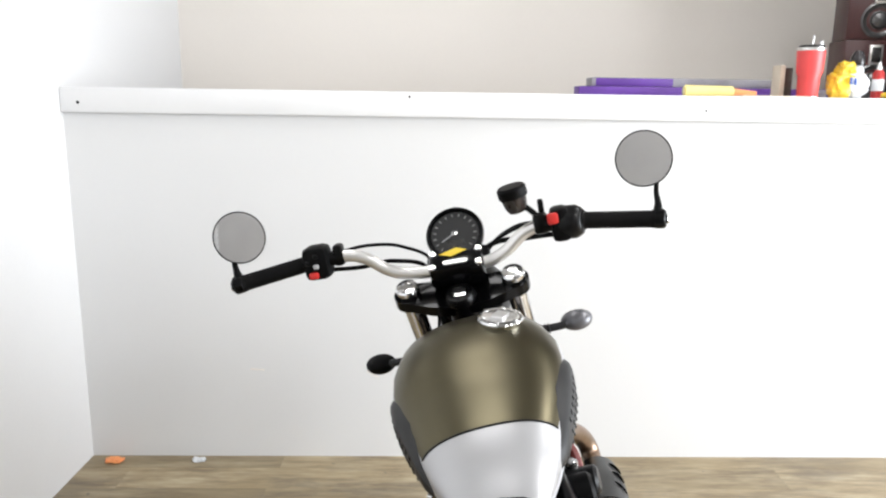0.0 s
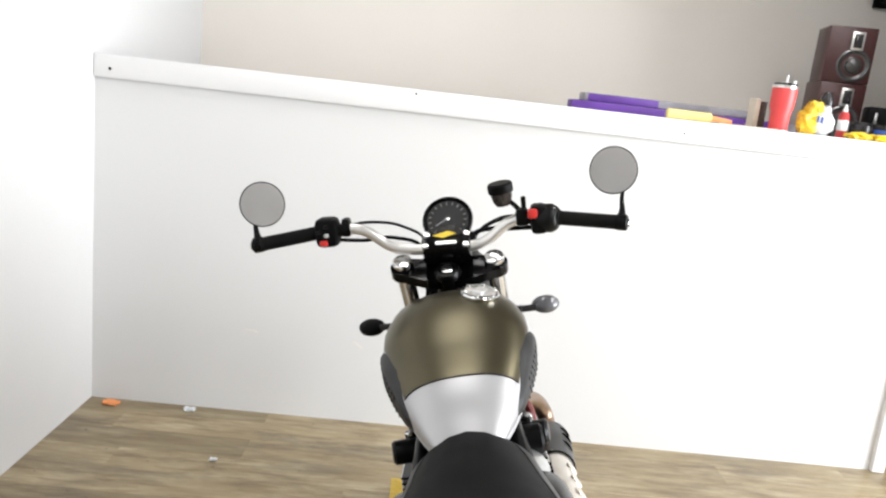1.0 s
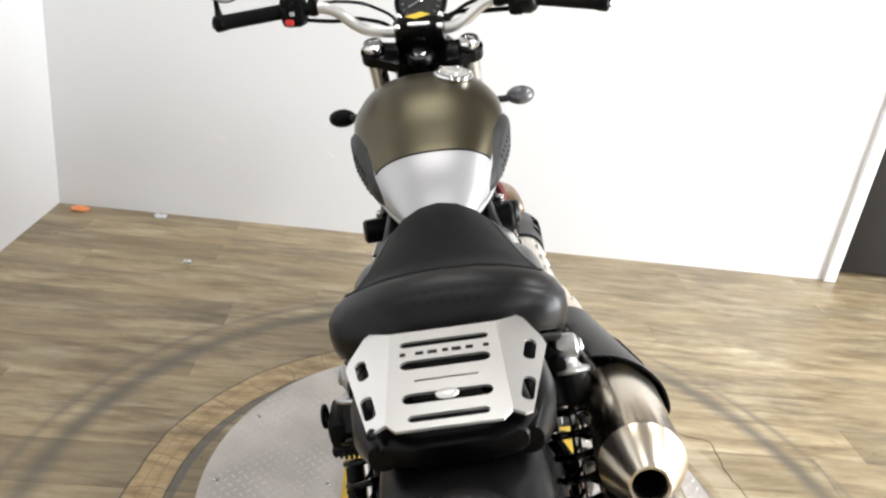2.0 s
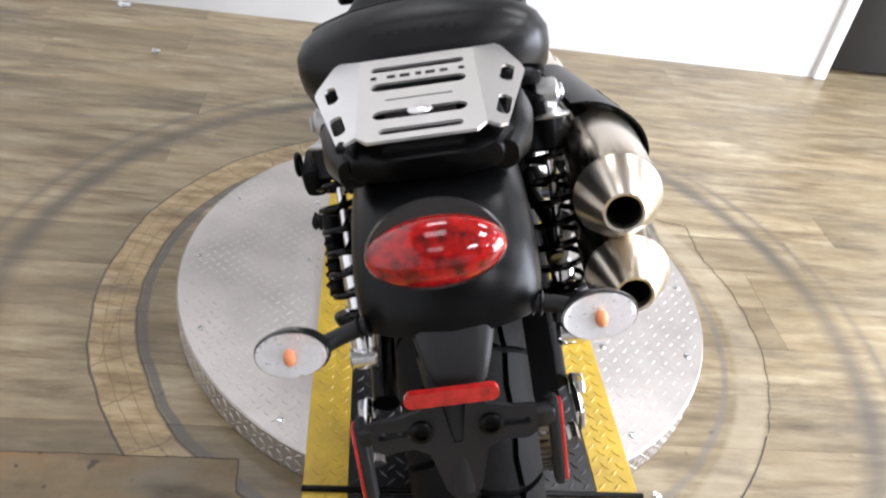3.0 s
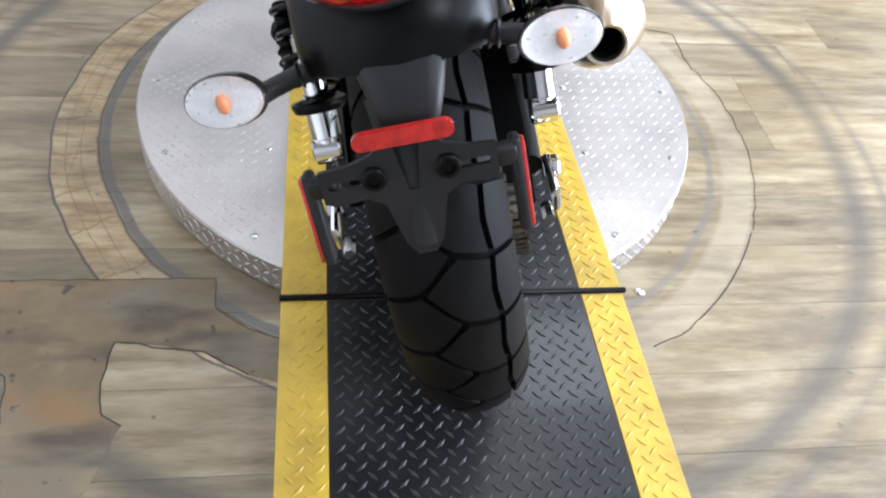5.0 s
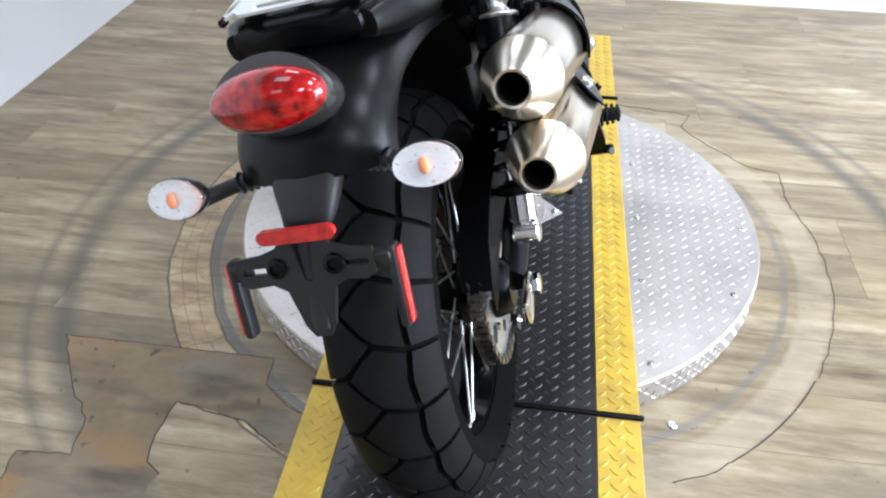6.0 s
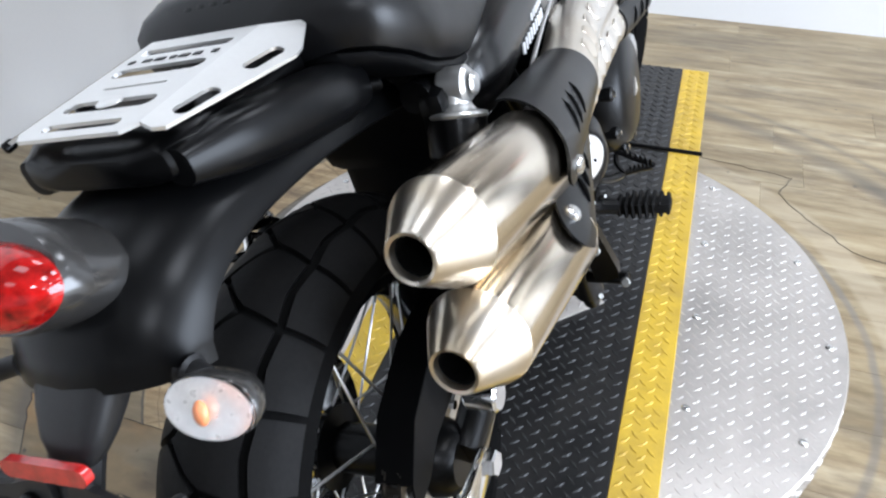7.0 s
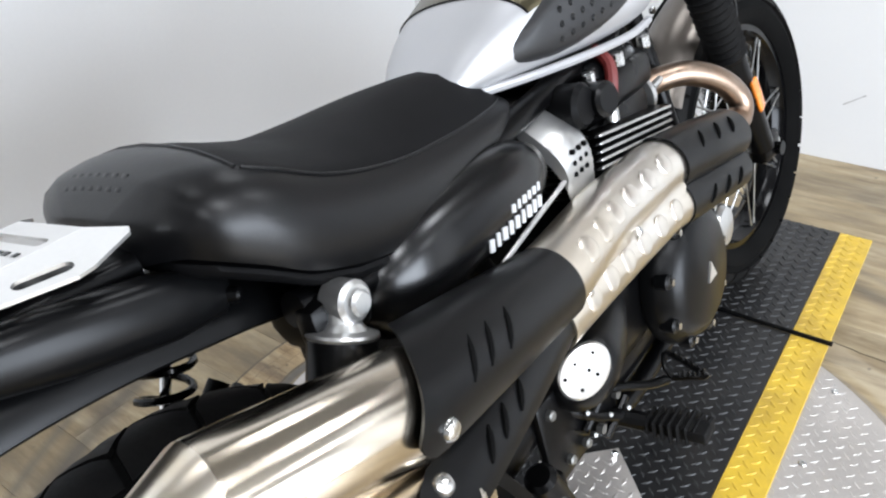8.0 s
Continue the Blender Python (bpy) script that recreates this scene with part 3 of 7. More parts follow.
for deg in (0, 24.5, 54, 126, 155.5, 180, 204.5, 234, 306, 335.5):
    x, y = 0.5715 * math.cos(math.radians(deg)), 0.5715 * math.sin(math.radians(deg))
    part("screw", lathe(B(), [(0.0075, -0.001), (0.0075, 0.0012), (0.006, 0.0028), (0.003, 0.003), (0.0025, 0.0012), (0, 0.0012)], pose(x, y, ZD), 12), M_BOLT, turntable)
for x in (-0.325, 0.331):
    for y in (-0.222, 0.010, 0.245):
        part("screw", lathe(B(), [(0.0075, -0.001), (0.0075, 0.0012), (0.006, 0.0028), (0.003, 0.003), (0.0025, 0.0012), (0, 0.0012)], pose(x, y, ZD), 12), M_BOLT, turntable)

# the black runway with yellow edges over the turntable, and its two end flaps
XL, XR, XLI, XRI = -0.287, 0.304, -0.211, 0.228
SLOPE = 0.012
SKEW = 0.65  # the runway is laid a little askew, in degrees


def on_runway(y, z=0.0):
    """A frame on the middle line of the runway."""
    return pose(0.002, 0, z, 0, 0, SKEW) @ Matrix.Translation((0, y, 0))


def runway_piece(name, y0, y1, slope, label):
    """One length of the runway; y0 is the end at the hinge."""
    ob = empty(name, on_runway(y0), label, "ramp")
    sg = 1 if y1 > y0 else -1
    ln = abs(y1 - y0)
    tilt = Matrix.Translation((0, 0, ZS)) @ pose(0, 0, 0, math.degrees(-sg * slope), 0, 0)
    for nm, a, c, mt in (("plate", XLI, XRI, M_BLACK_PLATE), ("yellow_edge", XL, XLI - 0.0005, M_YELLOW_PLATE), ("yellow_edge", XRI + 0.0005, XR, M_YELLOW_PLATE)):
        part(nm, rbox(B(), ((a + c) / 2, sg * ln / 2, -0.0026), (c - a, ln - 0.004, 0.005), 0.001, tilt, 1), mt, ob)
        lo, hi = (0.0, ln) if sg > 0 else (-ln, 0.0)
        sp = grid_lugs(lambda x, y: a + 0.006 < x < c - 0.006 and lo + 0.008 < y < hi - 0.008, XL, XR, lo, hi, 0)
        sp = [(tilt @ p, tilt.to_3x3() @ d, tilt.to_3x3() @ n_) for p, d, n_ in sp]
        lugs("tread", sp, M_WORN if mt is M_BLACK_PLATE else mt, ob, 0.0235, 0.0068, 0.0017 if mt is M_BLACK_PLATE else 0.0014)
    return ob


runway_piece("runway", -0.012, 1.183, 0.0, "black tread-plate runway with yellow painted edges on the turntable")
for nm, a, c in (("end_flap", -0.017, -0.62), ("end_flap", 1.188, 1.670)):
    fl = runway_piece(nm, a, c, SLOPE, "black tread-plate end flap with yellow painted edges")
    sg = 1 if c > a else -1
    for x in (-0.18, 0.2):
        part("foot", rbox(B(), (x, sg * (abs(c - a) - 0.06), 0.031), (0.06, 0.03, 0.0625), 0.004), M_BLACK, fl)
for y in (-0.0145, 1.1855):
    ob = part("hinge_rod", rod(B(), (XL - 0.002, 0, 0), (XR + 0.006, 0, 0), 0.0055, 10, bev=0.001), M_BLACK)
    ob.matrix_world = on_runway(y, ZS + 0.003)
    tagged(ob, "black steel hinge rod across the runway", "hinge", "runway hinges")
# square tread-plate pad for the stand
pad = empty("stand_plate", pose(0.047, 0.581, ZS + 0.0015, 0, 0, 45), "small square aluminium tread plate bolted on the runway", "plate")
part("plate", rbox(B(), (0, 0, 0.002), (0.15, 0.15, 0.004), 0.001), M_ALU_PLATE, pad)
lugs("tread", grid_lugs(lambda x, y: max(abs(x), abs(y)) < 0.066, -0.075, 0.075, -0.075, 0.075, 0.004), M_ALU_PLATE, pad)
for x, y in ((0.062, 0.062), (-0.062, 0.062), (0.062, -0.062), (-0.062, -0.062)):
    part("bolt", lathe(B(), [(0.007, 0), (0.007, 0.006), (0.005, 0.0085), (0, 0.009)], pose(x, y, 0.003), 6), M_BOLT, pad)


# ---- motorcycle ----
# its own frame: x to its right, y ahead from the rear axle, z up from the ground; it leans on its stand
motorcycle = empty("motorcycle", pose(0.0271, -0.0632, 0.082, 0, -14.75, 0) @ Matrix.Scale(1.0045, 4), "khaki green and silver scrambler motorcycle leaning on its side stand", "motorcycle")
RAKE = radians(25.6)
DOWN = Vector((0, math.sin(RAKE), -math.cos(RAKE)))
STEER = Matrix.Translation((0, 1.0, 0.95)) @ Matrix.Rotation(radians(-6.8), 4, -DOWN) @ Matrix.Translation((0, -1.0, -0.95))
FY = 1.404
FORK = Matrix.Translation((0, 0.004, 0.945)) @ Matrix.Rotation(radians(-2.0), 4, "Y") @ Matrix.Translation((0, 0, -0.945))
STEER = FORK @ STEER
# the bars sit a little off true in their clamp
TRIM = Matrix.Translation((-0.019, 0, 1.005)) @ Matrix.Rotation(radians(1.1), 4, "Y") @ Matrix.Diagonal((0.989, 1, 1, 1)) @ Matrix.Translation((0, 0, -1.0)) @ FORK.inverted()


# and the top yoke leans a little less than the wheel
TOP = Matrix.Translation((0, 0, 0.950)) @ Matrix.Rotation(radians(3.2), 4, "Y") @ Matrix.Translation((0, 0, -0.950))


def bike(name, bm, material, label="", parent=None, steer=False, flat=False):
    if steer:
        bmesh.ops.transform(bm, matrix={"bar": TRIM, "top": TOP}.get(steer, Matrix()) @ STEER, space=Matrix(), verts=bm.verts)
    return part(name, bm, material, parent or motorcycle, label, flat)


def tyre_point(R, rho, cy, cz, al, phi, h):
    r, x = R - rho + (rho + h) * math.cos(phi), (rho + h) * math.sin(phi)
    return Vector((x, cy + r * math.cos(al), cz + r * math.sin(al)))


def wheel(name, cy, cz, R, rho, rim_r, pitches, steer, cols):
    """Spoked wheel with a block-tread tyre; the rim is the part that carries the rest."""
    mx = pose(0, cy, cz, 0, 90, 0)
    hw = rho * 0.62
    bm = lathe(B(), [(rim_r - 0.012, -hw), (rim_r + 0.006, -hw), (rim_r + 0.006, -hw + 0.004), (rim_r - 0.004, -hw + 0.008), (rim_r - 0.010, -hw * 0.45), (rim_r - 0.022, -0.008),
                     (rim_r - 0.022, 0.008), (rim_r - 0.010, hw * 0.45), (rim_r - 0.004, hw - 0.008), (rim_r + 0.006, hw - 0.004), (rim_r + 0.006, hw), (rim_r - 0.012, hw),
                     (rim_r - 0.020, hw * 0.6), (rim_r - 0.030, 0.012), (rim_r - 0.030, -0.012), (rim_r - 0.020, -hw * 0.6), (rim_r - 0.012, -hw)], mx, 72)
    rim = bike(name, bm, M_GLOSS, "black spoked wheel", None, steer)
    # tyre
    pm = radians(74)
    prof = [(rim_r, -hw - 0.001), (rim_r + 0.012, -rho * 0.86)]
    rs = R - rho
    prof += [(rs + rho * math.cos(pm) - 0.018, -rho * math.sin(pm) - 0.001)]
    for i in range(13):
        ph = -pm + 2 * pm * i / 12
        prof.append((rs + (rho - 0.0065) * math.cos(ph), (rho - 0.0065) * math.sin(ph)))
    prof += [(rs + rho * math.cos(pm) - 0.018, rho * math.sin(pm) + 0.001), (rim_r + 0.012, rho * 0.86), (rim_r, hw + 0.001)]
    # near-black carcass, so the tread grooves read as shaded
    bike("tyre", lathe(B(), prof, mx, 96), M_RECESS, "black block-tread tyre", rim, steer)
    p = 2 * math.pi / pitches

    axle_at = Matrix.Translation((0, cy, cz))
    gs = 0.0040
    for v0, v1, off, sl0, sl1 in cols:
        # v0, v1: the side edges (at a block's ends, at its middle); sl0, sl1: how far its ends lag at either side
        bm = B()
        gv, ga = gs / (rho * pm), gs / R
        rows_, nv = 7, 5
        top, base = [], []
        for j in range(rows_):
            s_ = j / (rows_ - 1)
            q_ = 1 - abs(2 * s_ - 1)
            a, c = v0[0] + (v0[1] - v0[0]) * q_, v1[0] + (v1[1] - v1[0]) * q_
            a, c = (a + gv if v0[0] > -1 else a), (c - gv if v1[0] < 1 else c)
            rt, rb = [], []
            for i in range(nv):
                u = i / (nv - 1)
                v = a + (c - a) * u
                lag = sl0 + (sl1 - sl0) * u
                al = (off + lag + s_) * p + (ga if j == 0 else -ga if j == rows_ - 1 else 0)
                rt.append(bm.verts.new(tyre_point(R, rho, cy, cz, al, v * pm, 0)))
                edge = j in (0, rows_ - 1) or i in (0, nv - 1)
                rb.append(bm.verts.new(tyre_point(R, rho, cy, cz, al, v * pm, -0.009)) if edge else None)
            top.append(rt)
            base.append(rb)
        for j in range(rows_ - 1):
            for i in range(nv - 1):
                bm.faces.new((top[j][i], top[j][i + 1], top[j + 1][i + 1], top[j + 1][i]))
            bm.faces.new((top[j][0], top[j + 1][0], base[j + 1][0], base[j][0]))
            bm.faces.new((top[j][-1], base[j][-1], base[j + 1][-1], top[j + 1][-1]))
        for i in range(nv - 1):
            bm.faces.new((top[0][i], base[0][i], base[0][i + 1], top[0][i + 1]))
            bm.faces.new((top[-1][i], top[-1][i + 1], base[-1][i + 1], base[-1][i]))
        b0 = bike("tread_block", bm, M_RUBBER, "", rim, steer)
        for k_ in range(1, pitches):
            turn = axle_at @ Matrix.Rotation(k_ * p, 4, "X") @ axle_at.inverted()
            ob = b0.copy()
            scene.collection.objects.link(ob)
            ob.matrix_basis = STEER @ turn @ STEER.inverted() if steer else turn
    # hub and spokes
    bm = lathe(B(), [(0, -0.075), (0.018, -0.075), (0.020, -0.05), (0.052, -0.048), (0.052, -0.040), (0.030, -0.034), (0.030, 0.034), (0.052, 0.040), (0.052, 0.048), (0.020, 0.05), (0.018, 0.085), (0, 0.085)], mx, 32)
    bike("hub", bm, M_BLACK, "", rim, steer)
    base = []
    for sd, tw in ((1, 0.5), (1, -0.5), (-1, 0.5), (-1, -0.5)):
        ph = 0.0 if sd > 0 else radians(22.5)
        q = Vector((sd * 0.044, cy + 0.050 * math.cos(ph + tw * 1.3), cz + 0.050 * math.sin(ph + tw * 1.3)))
        e = Vector((sd * hw * 0.75, cy + (rim_r - 0.016) * math.cos(ph + tw * 0.06), cz + (rim_r - 0.016) * math.sin(ph + tw * 0.06)))
        bm = rod(B(), q, e, 0.0018, 6)
        rod(bm, e + (q - e).normalized() * 0.014, e, 0.0030, 6)
        base.append(bike("spoke", bm, M_SPOKE, "", rim, steer))
    for i in range(8):
        for b0 in base:
            turn = axle_at @ Matrix.Rotation(radians(45 * i + 8), 4, "X") @ axle_at.inverted()
            mm = STEER @ turn @ STEER.inverted() if steer else turn
            ob = b0 if i == 0 else b0.copy()
            if i:
                scene.collection.objects.link(ob)
            ob.matrix_basis = mm
    return rim


CZ = 0.302
rear_wheel = wheel("rear_wheel", 0, CZ, 0.304, 0.076, 0.212, 24, False,
                   [((-1, -1), (-0.30, 0.08), 0.5, 0.28, 0.0), ((0.08, -0.30), (0.52, 0.48), 0.0, 0.0, 0.12), ((0.52, 0.48), (1, 1), 0.0, 0.12, 0.10)])
front_wheel = wheel("front_wheel", FY, 0.331, 0.333, 0.053, 0.242, 28, True,
                    [((-1, -1), (-0.30, 0.08), 0.5, 0.28, 0.0), ((0.08, -0.30), (0.50, 0.50), 0.0, 0.0, 0.12), ((0.50, 0.50), (1, 1), 0.0, 0.12, 0.10)])

# sprocket, chain, rear disc
out, holes_ = [], []
for i in range(42 * 2):
    a = 2 * math.pi * i / 84
    out.append(((0.109 if i % 2 else 0.103) * math.cos(a), (0.109 if i % 2 else 0.103) * math.sin(a)))
for i in range(6):
    a = math.radians(60 * i)
    cx_, cy_ = 0.072 * math.cos(a), 0.072 * math.sin(a)
    holes_.append([(cx_ + 0.016 * math.cos(t * math.pi / 6) * (0.8 if t % 2 else 1), cy_ + 0.016 * math.sin(t * math.pi / 6)) for t in range(12)])
holes_.append([(0.03 * math.cos(t * math.pi / 8), 0.03 * math.sin(t * math.pi / 8)) for t in range(16)])
sprocket = bike("rear_sprocket", plate(B(), out, holes_, 0.007, pose(0.092, 0, CZ) @ pose(0, 0, 0, 0, 90, 0)), M_CAST, "steel chain sprocket with round holes", None, False, True)
bm = lathe(B(), [(0, 0), (0.044, 0), (0.046, 0.004), (0.040, 0.022), (0.030, 0.030), (0, 0.030)], pose(0.090, 0, CZ, 0, 90, 0), 24)
bike("sprocket_carrier", bm, M_BLACK)
for i in range(6):
    a = math.radians(60 * i + 30)
    rod_bm = rod(B(), (0.088, 0.060 * math.cos(a), CZ + 0.060 * math.sin(a)), (0.100, 0.060 * math.cos(a), CZ + 0.060 * math.sin(a)), 0.006, 6)
    bike("sprocket_nut", rod_bm, M_BOLT, "", sprocket)
chain = B()
path = []
for i in range(34):
    a = math.radians(78 + 204 * i / 33)
    path.append((0.107 * math.cos(a), CZ + 0.107 * math.sin(a), a + math.pi / 2))
for i in range(32):
    t = (i + 1) / 32
    for (y0, z0), (y1, z1) in (((0.02, 0.408), (0.50, 0.400)), ((0.02, 0.197), (0.50, 0.325))):
        path.append((y0 + (y1 - y0) * t, z0 + (z1 - z0) * t, math.atan2(z1 - z0, y1 - y0)))
for i, (y, z, a) in enumerate(path):
    mm = pose(0.0885, y, z) @ Matrix.Rotation(a, 4, "X")
    w = 0.020 if i % 2 else 0.015
    for s in (-1, 1):
        rbox(chain, (s * w / 2, 0, 0), (0.0022, 0.0155, 0.011), 0, mm)
    rbox(chain, (0, 0, 0), (w, 0.007, 0.007), 0, mm)
bike("chain", chain, M_CHAIN, "oily steel drive chain")
bm = lathe(B(), [(0.045, -0.0025), (0.115, -0.0025), (0.117, 0), (0.115, 0.0025), (0.045, 0.0025)], pose(-0.085, 0, CZ, 0, 90, 0), 48)
bike("brake_disc", bm, M_CHROME, "steel rear brake disc")

# swingarm, axle adjusters
for s in (-1, 1):
    bm = tube(B(), [(s * 0.120, 0.005, 0.306), (s * 0.122, 0.12, 0.330), (s * 0.125, 0.32, 0.352), (s * 0.115, 0.53, 0.365)], [0.019, 0.022, 0.025, 0.027], 12, 5, 1.25)
    bike("swingarm", bm, M_BLACK, "satin black swingarm leg")
    bm = rbox(B(), (s * 0.145, -0.03, 0.303), (0.012, 0.075, 0.042), 0.006)
    rod(bm, (s * 0.136, 0, CZ), (s * 0.160, 0, CZ), 0.016, 6, bev=0.002)
    rod(bm, (s * 0.130, -0.07, 0.303), (s * 0.130, -0.095, 0.303), 0.008, 6)
    bike("axle_nut", bm, M_CHROME, "polished axle nut and adjuster")
# chain guard: a deep plate outside the upper run, rounded off behind the axle, with a lip over the chain
gout = [(0.40, 0.372), (0.40, 0.452), (0.20, 0.456), (0.03, 0.448), (-0.045, 0.420), (-0.088, 0.372), (-0.098, 0.340), (-0.060, 0.345), (-0.020, 0.366), (0.08, 0.376)]
bm = plate(B(), gout, [], 0.003, pose(0.1135, 0, 0) @ Matrix(((0, 0, 1, 0), (1, 0, 0, 0), (0, 1, 0, 0), (0, 0, 0, 1))))
guard_ = bike("chain_guard", bm, M_PLASTIC, "black plastic chain guard", None, False, True)
bm = B()
loft(bm, [[(0.0700, y, z), (0.1130, y, z + 0.001), (0.1130, y, z - 0.002), (0.0700, y, z - 0.003)] for y, z in ((0.40, 0.452), (0.20, 0.456), (0.03, 0.448), (-0.045, 0.420), (-0.088, 0.372))])
bike("lip", bm, M_PLASTIC, "", guard_)


def shock(s):
    top, low = Vector((0.148 if s > 0 else -0.136, 0.181, 0.667)), Vector((0.148 if s > 0 else -0.136, 0.035, 0.374))
    d = (low - top).normalized()
    L_ = (low - top).length
    bm = lathe(B(), [(0, 0.030), (0.030, 0.030), (0.031, 0.034), (0.031, 0.070), (0.026, 0.074), (0, 0.074)], axis(top, low), 28)
    body = bike("shock_absorber", bm, M_BLACK, "rear shock absorber with black coil spring")
    bm = rod(B(), top - Vector((s * 0.015, 0, 0)), top + Vector((s * 0.018, 0, 0)), 0.0195, 24, bev=0.004)
    rod(bm, top + Vector((s * 0.019, 0, 0)), top + Vector((s * 0.025, 0, 0)), 0.012, 16, bev=0.003)
    tube(bm, [top, top + d * 0.02, top + d * 0.034], [0.016, 0.017, 0.020], 16, 3)
    lathe(bm, [(0.016, 0.018), (0.022, 0.025), (0.032, 0.0275), (0.033, 0.030), (0.031, 0.033), (0, 0.033)], axis(top, low), 28)
    bike("upper_eye", bm, M_CAST, "cast aluminium mounting eye", body)
    bm = rod(B(), top + d * 0.06, top + d * 0.21, 0.0065, 14)
    rod(bm, top + d * (0.235 if s > 0 else 0.175), low, 0.0165, 18, bev=0.002)
    rod(bm, top + d * (L_ - 0.075), top + d * (L_ - 0.015), 0.021, 20, bev=0.003)
    bike("damper_tube", bm, M_CHROME, "silver damper tube", body)
    pts, turns = [], 6.5
    a = axis(top, low)
    for i in range(92):
        t = i / 91
        pts.append(a @ Vector((0.030 * math.cos(2 * math.pi * turns * t), 0.030 * math.sin(2 * math.pi * turns * t), 0.072 + t * (L_ - 0.072 - 0.062))))
    bike("spring", tube(B(), pts, 0.0048, 7, 0), M_GLOSS, "black coil spring", body)
    bm = lathe(B(), [(0.012, L_ - 0.066), (0.036, L_ - 0.066), (0.037, L_ - 0.062), (0.034, L_ - 0.054), (0.012, L_ - 0.054)], a, 24)
    bike("spring_seat", bm, M_BLACK, "", body)
    bm = rod(B(), low - Vector((s * 0.016, 0, 0)), low + Vector((s * 0.022, 0, 0)), 0.019, 20, bev=0.003)
    bike("lower_eye", bm, M_CHROME, "", body)


shock(1)
shock(-1)

# tank: rings from the rear to the front
TY = [(0.500, 0.050, 0.756, 0.746, 0.732), (0.520, 0.066, 0.776, 0.756, 0.730), (0.55, 0.082, 0.800, 0.768, 0.728), (0.585, 0.097, 0.819, 0.779, 0.725), (0.62, 0.110, 0.834, 0.788, 0.722), (0.68, 0.130, 0.853, 0.799, 0.718),
      (0.74, 0.146, 0.872, 0.809, 0.714), (0.80, 0.156, 0.899, 0.818, 0.711), (0.86, 0.157, 0.916, 0.823, 0.709), (0.91, 0.150, 0.920, 0.823, 0.709), (0.95, 0.136, 0.909, 0.820, 0.714),
      (0.98, 0.112, 0.872, 0.814, 0.726), (1.000, 0.082, 0.848, 0.810, 0.747), (1.008, 0.04, 0.828, 0.808, 0.770)]


def tank_ring(y, w, zt, zm, zb, n=40, grow=0.0):
    r = []
    for i in range(n):
        a = 2 * math.pi * i / n
        c, s = math.cos(a), math.sin(a)
        e = 0.86 if s > 0 else 0.62
        x = (w + grow) * math.copysign(abs(c) ** e, c)
        z = zm + (zt - zm + grow if s > 0 else zm - zb + grow) * math.copysign(abs(s) ** (0.92 if s > 0 else 0.7), s)
        r.append((x, y, z))
    return r


def tank_at(y):
    for p, q in zip(TY, TY[1:]):
        if p[0] <= y <= q[0]:
            t = (y - p[0]) / (q[0] - p[0])
            return tuple(a + (c - a) * t for a, c in zip(p, q))
    return TY[-1]


def tank_side(y, z):
    """How far out the side of the tank lies at a height."""
    t = tank_at(y)
    if z > t[3]:
        u = min(0.999, (z - t[3]) / (t[2] - t[3]))
        return t[1] * (1 - u ** (2 / 0.92)) ** 0.43
    u = min(0.999, (t[3] - z) / (t[3] - t[4]))
    return t[1] * (1 - u ** (2 / 0.7)) ** 0.31


def pad_mid(y):
    return 0.765 + (y - 0.585) * 0.19


def pad_half(y):
    return min(0.046, 0.024 + (y - 0.585) * 0.22)


secs = sorted({*[t[0] for t in TY], 0.65, 0.71, 0.77, 0.83, 0.885, 0.93})
rings = [tank_ring(*tank_at(y)) for y in secs]
i_pin = secs.index(0.62)
bm = B()
loft(bm, rings, True, True, lambda i, k_: 1 if i >= i_pin and 2 <= k_ <= 17 else 0)
tank = bike("fuel_tank", bm, [M_SILVER, M_GREEN], "khaki green over silver fuel tank")
pin = [Vector(p) + Vector((0, 0, 0.0004)) for p in tank_ring(*tank_at(0.62), 40, 0.0003)[2:19]]
bike("pinstripe", tube(B(), pin, 0.0016, 6, 0), M_BLACK, "", tank)
for s in (-1, 1):
    pts = []
    for y in (0.515, 0.56, 0.63, 0.70, 0.77, 0.85, 0.92):
        t = tank_at(y)
        pts.append((s * t[1] * 0.80, y, t[4] + 0.004))
    bike("tank_seam", tube(B(), pts, 0.006, 8, 4), M_SILVER, "", tank)
    # rubber knee pad, following the side of the tank
    rr, rows_ = [], 9
    for j in range(rows_ + 1):
        q = j / rows_
        ring = []
        for i in range(36):
            a = 2 * math.pi * i / 36
            u_, v_ = math.copysign(abs(math.cos(a)) ** 0.7, math.cos(a)), math.copysign(abs(math.sin(a)) ** 0.7, math.sin(a))
            y = 0.702 + 0.120 * q * u_
            z = pad_mid(y) + pad_half(y) * q * v_
            lift = 0.0075 if q < 0.80 else (0.0075 * (1 - ((q - 0.80) / 0.20) ** 2.5) - 0.0012)
            ring.append((s * (tank_side(y, z) + lift), y, z))
        rr.append(ring)
    bm = B()
    V = [[bm.verts.new(p) for p in r_] for r_ in rr[1:]]
    for a_, c_ in zip(V, V[1:]):
        for i in range(36):
            bm.faces.new((a_[i], a_[(i + 1) % 36], c_[(i + 1) % 36], c_[i]))
    bm.faces.new(V[0])
    pad_ = bike("knee_pad", bm, M_PAD, "black rubber knee pad", tank)
    for i in range(7):
        for j in range(3):
            y = 0.655 + 0.018 * i
            z = pad_mid(y) - 0.018 + 0.018 * j
            dot = ellipsoid(B(), (s * (tank_side(y, z) + 0.0073), y, z), (0.002, 0.0046, 0.0046), None, 8, 5)
            bike("pad_dot", dot, M_MATT, "", pad_)
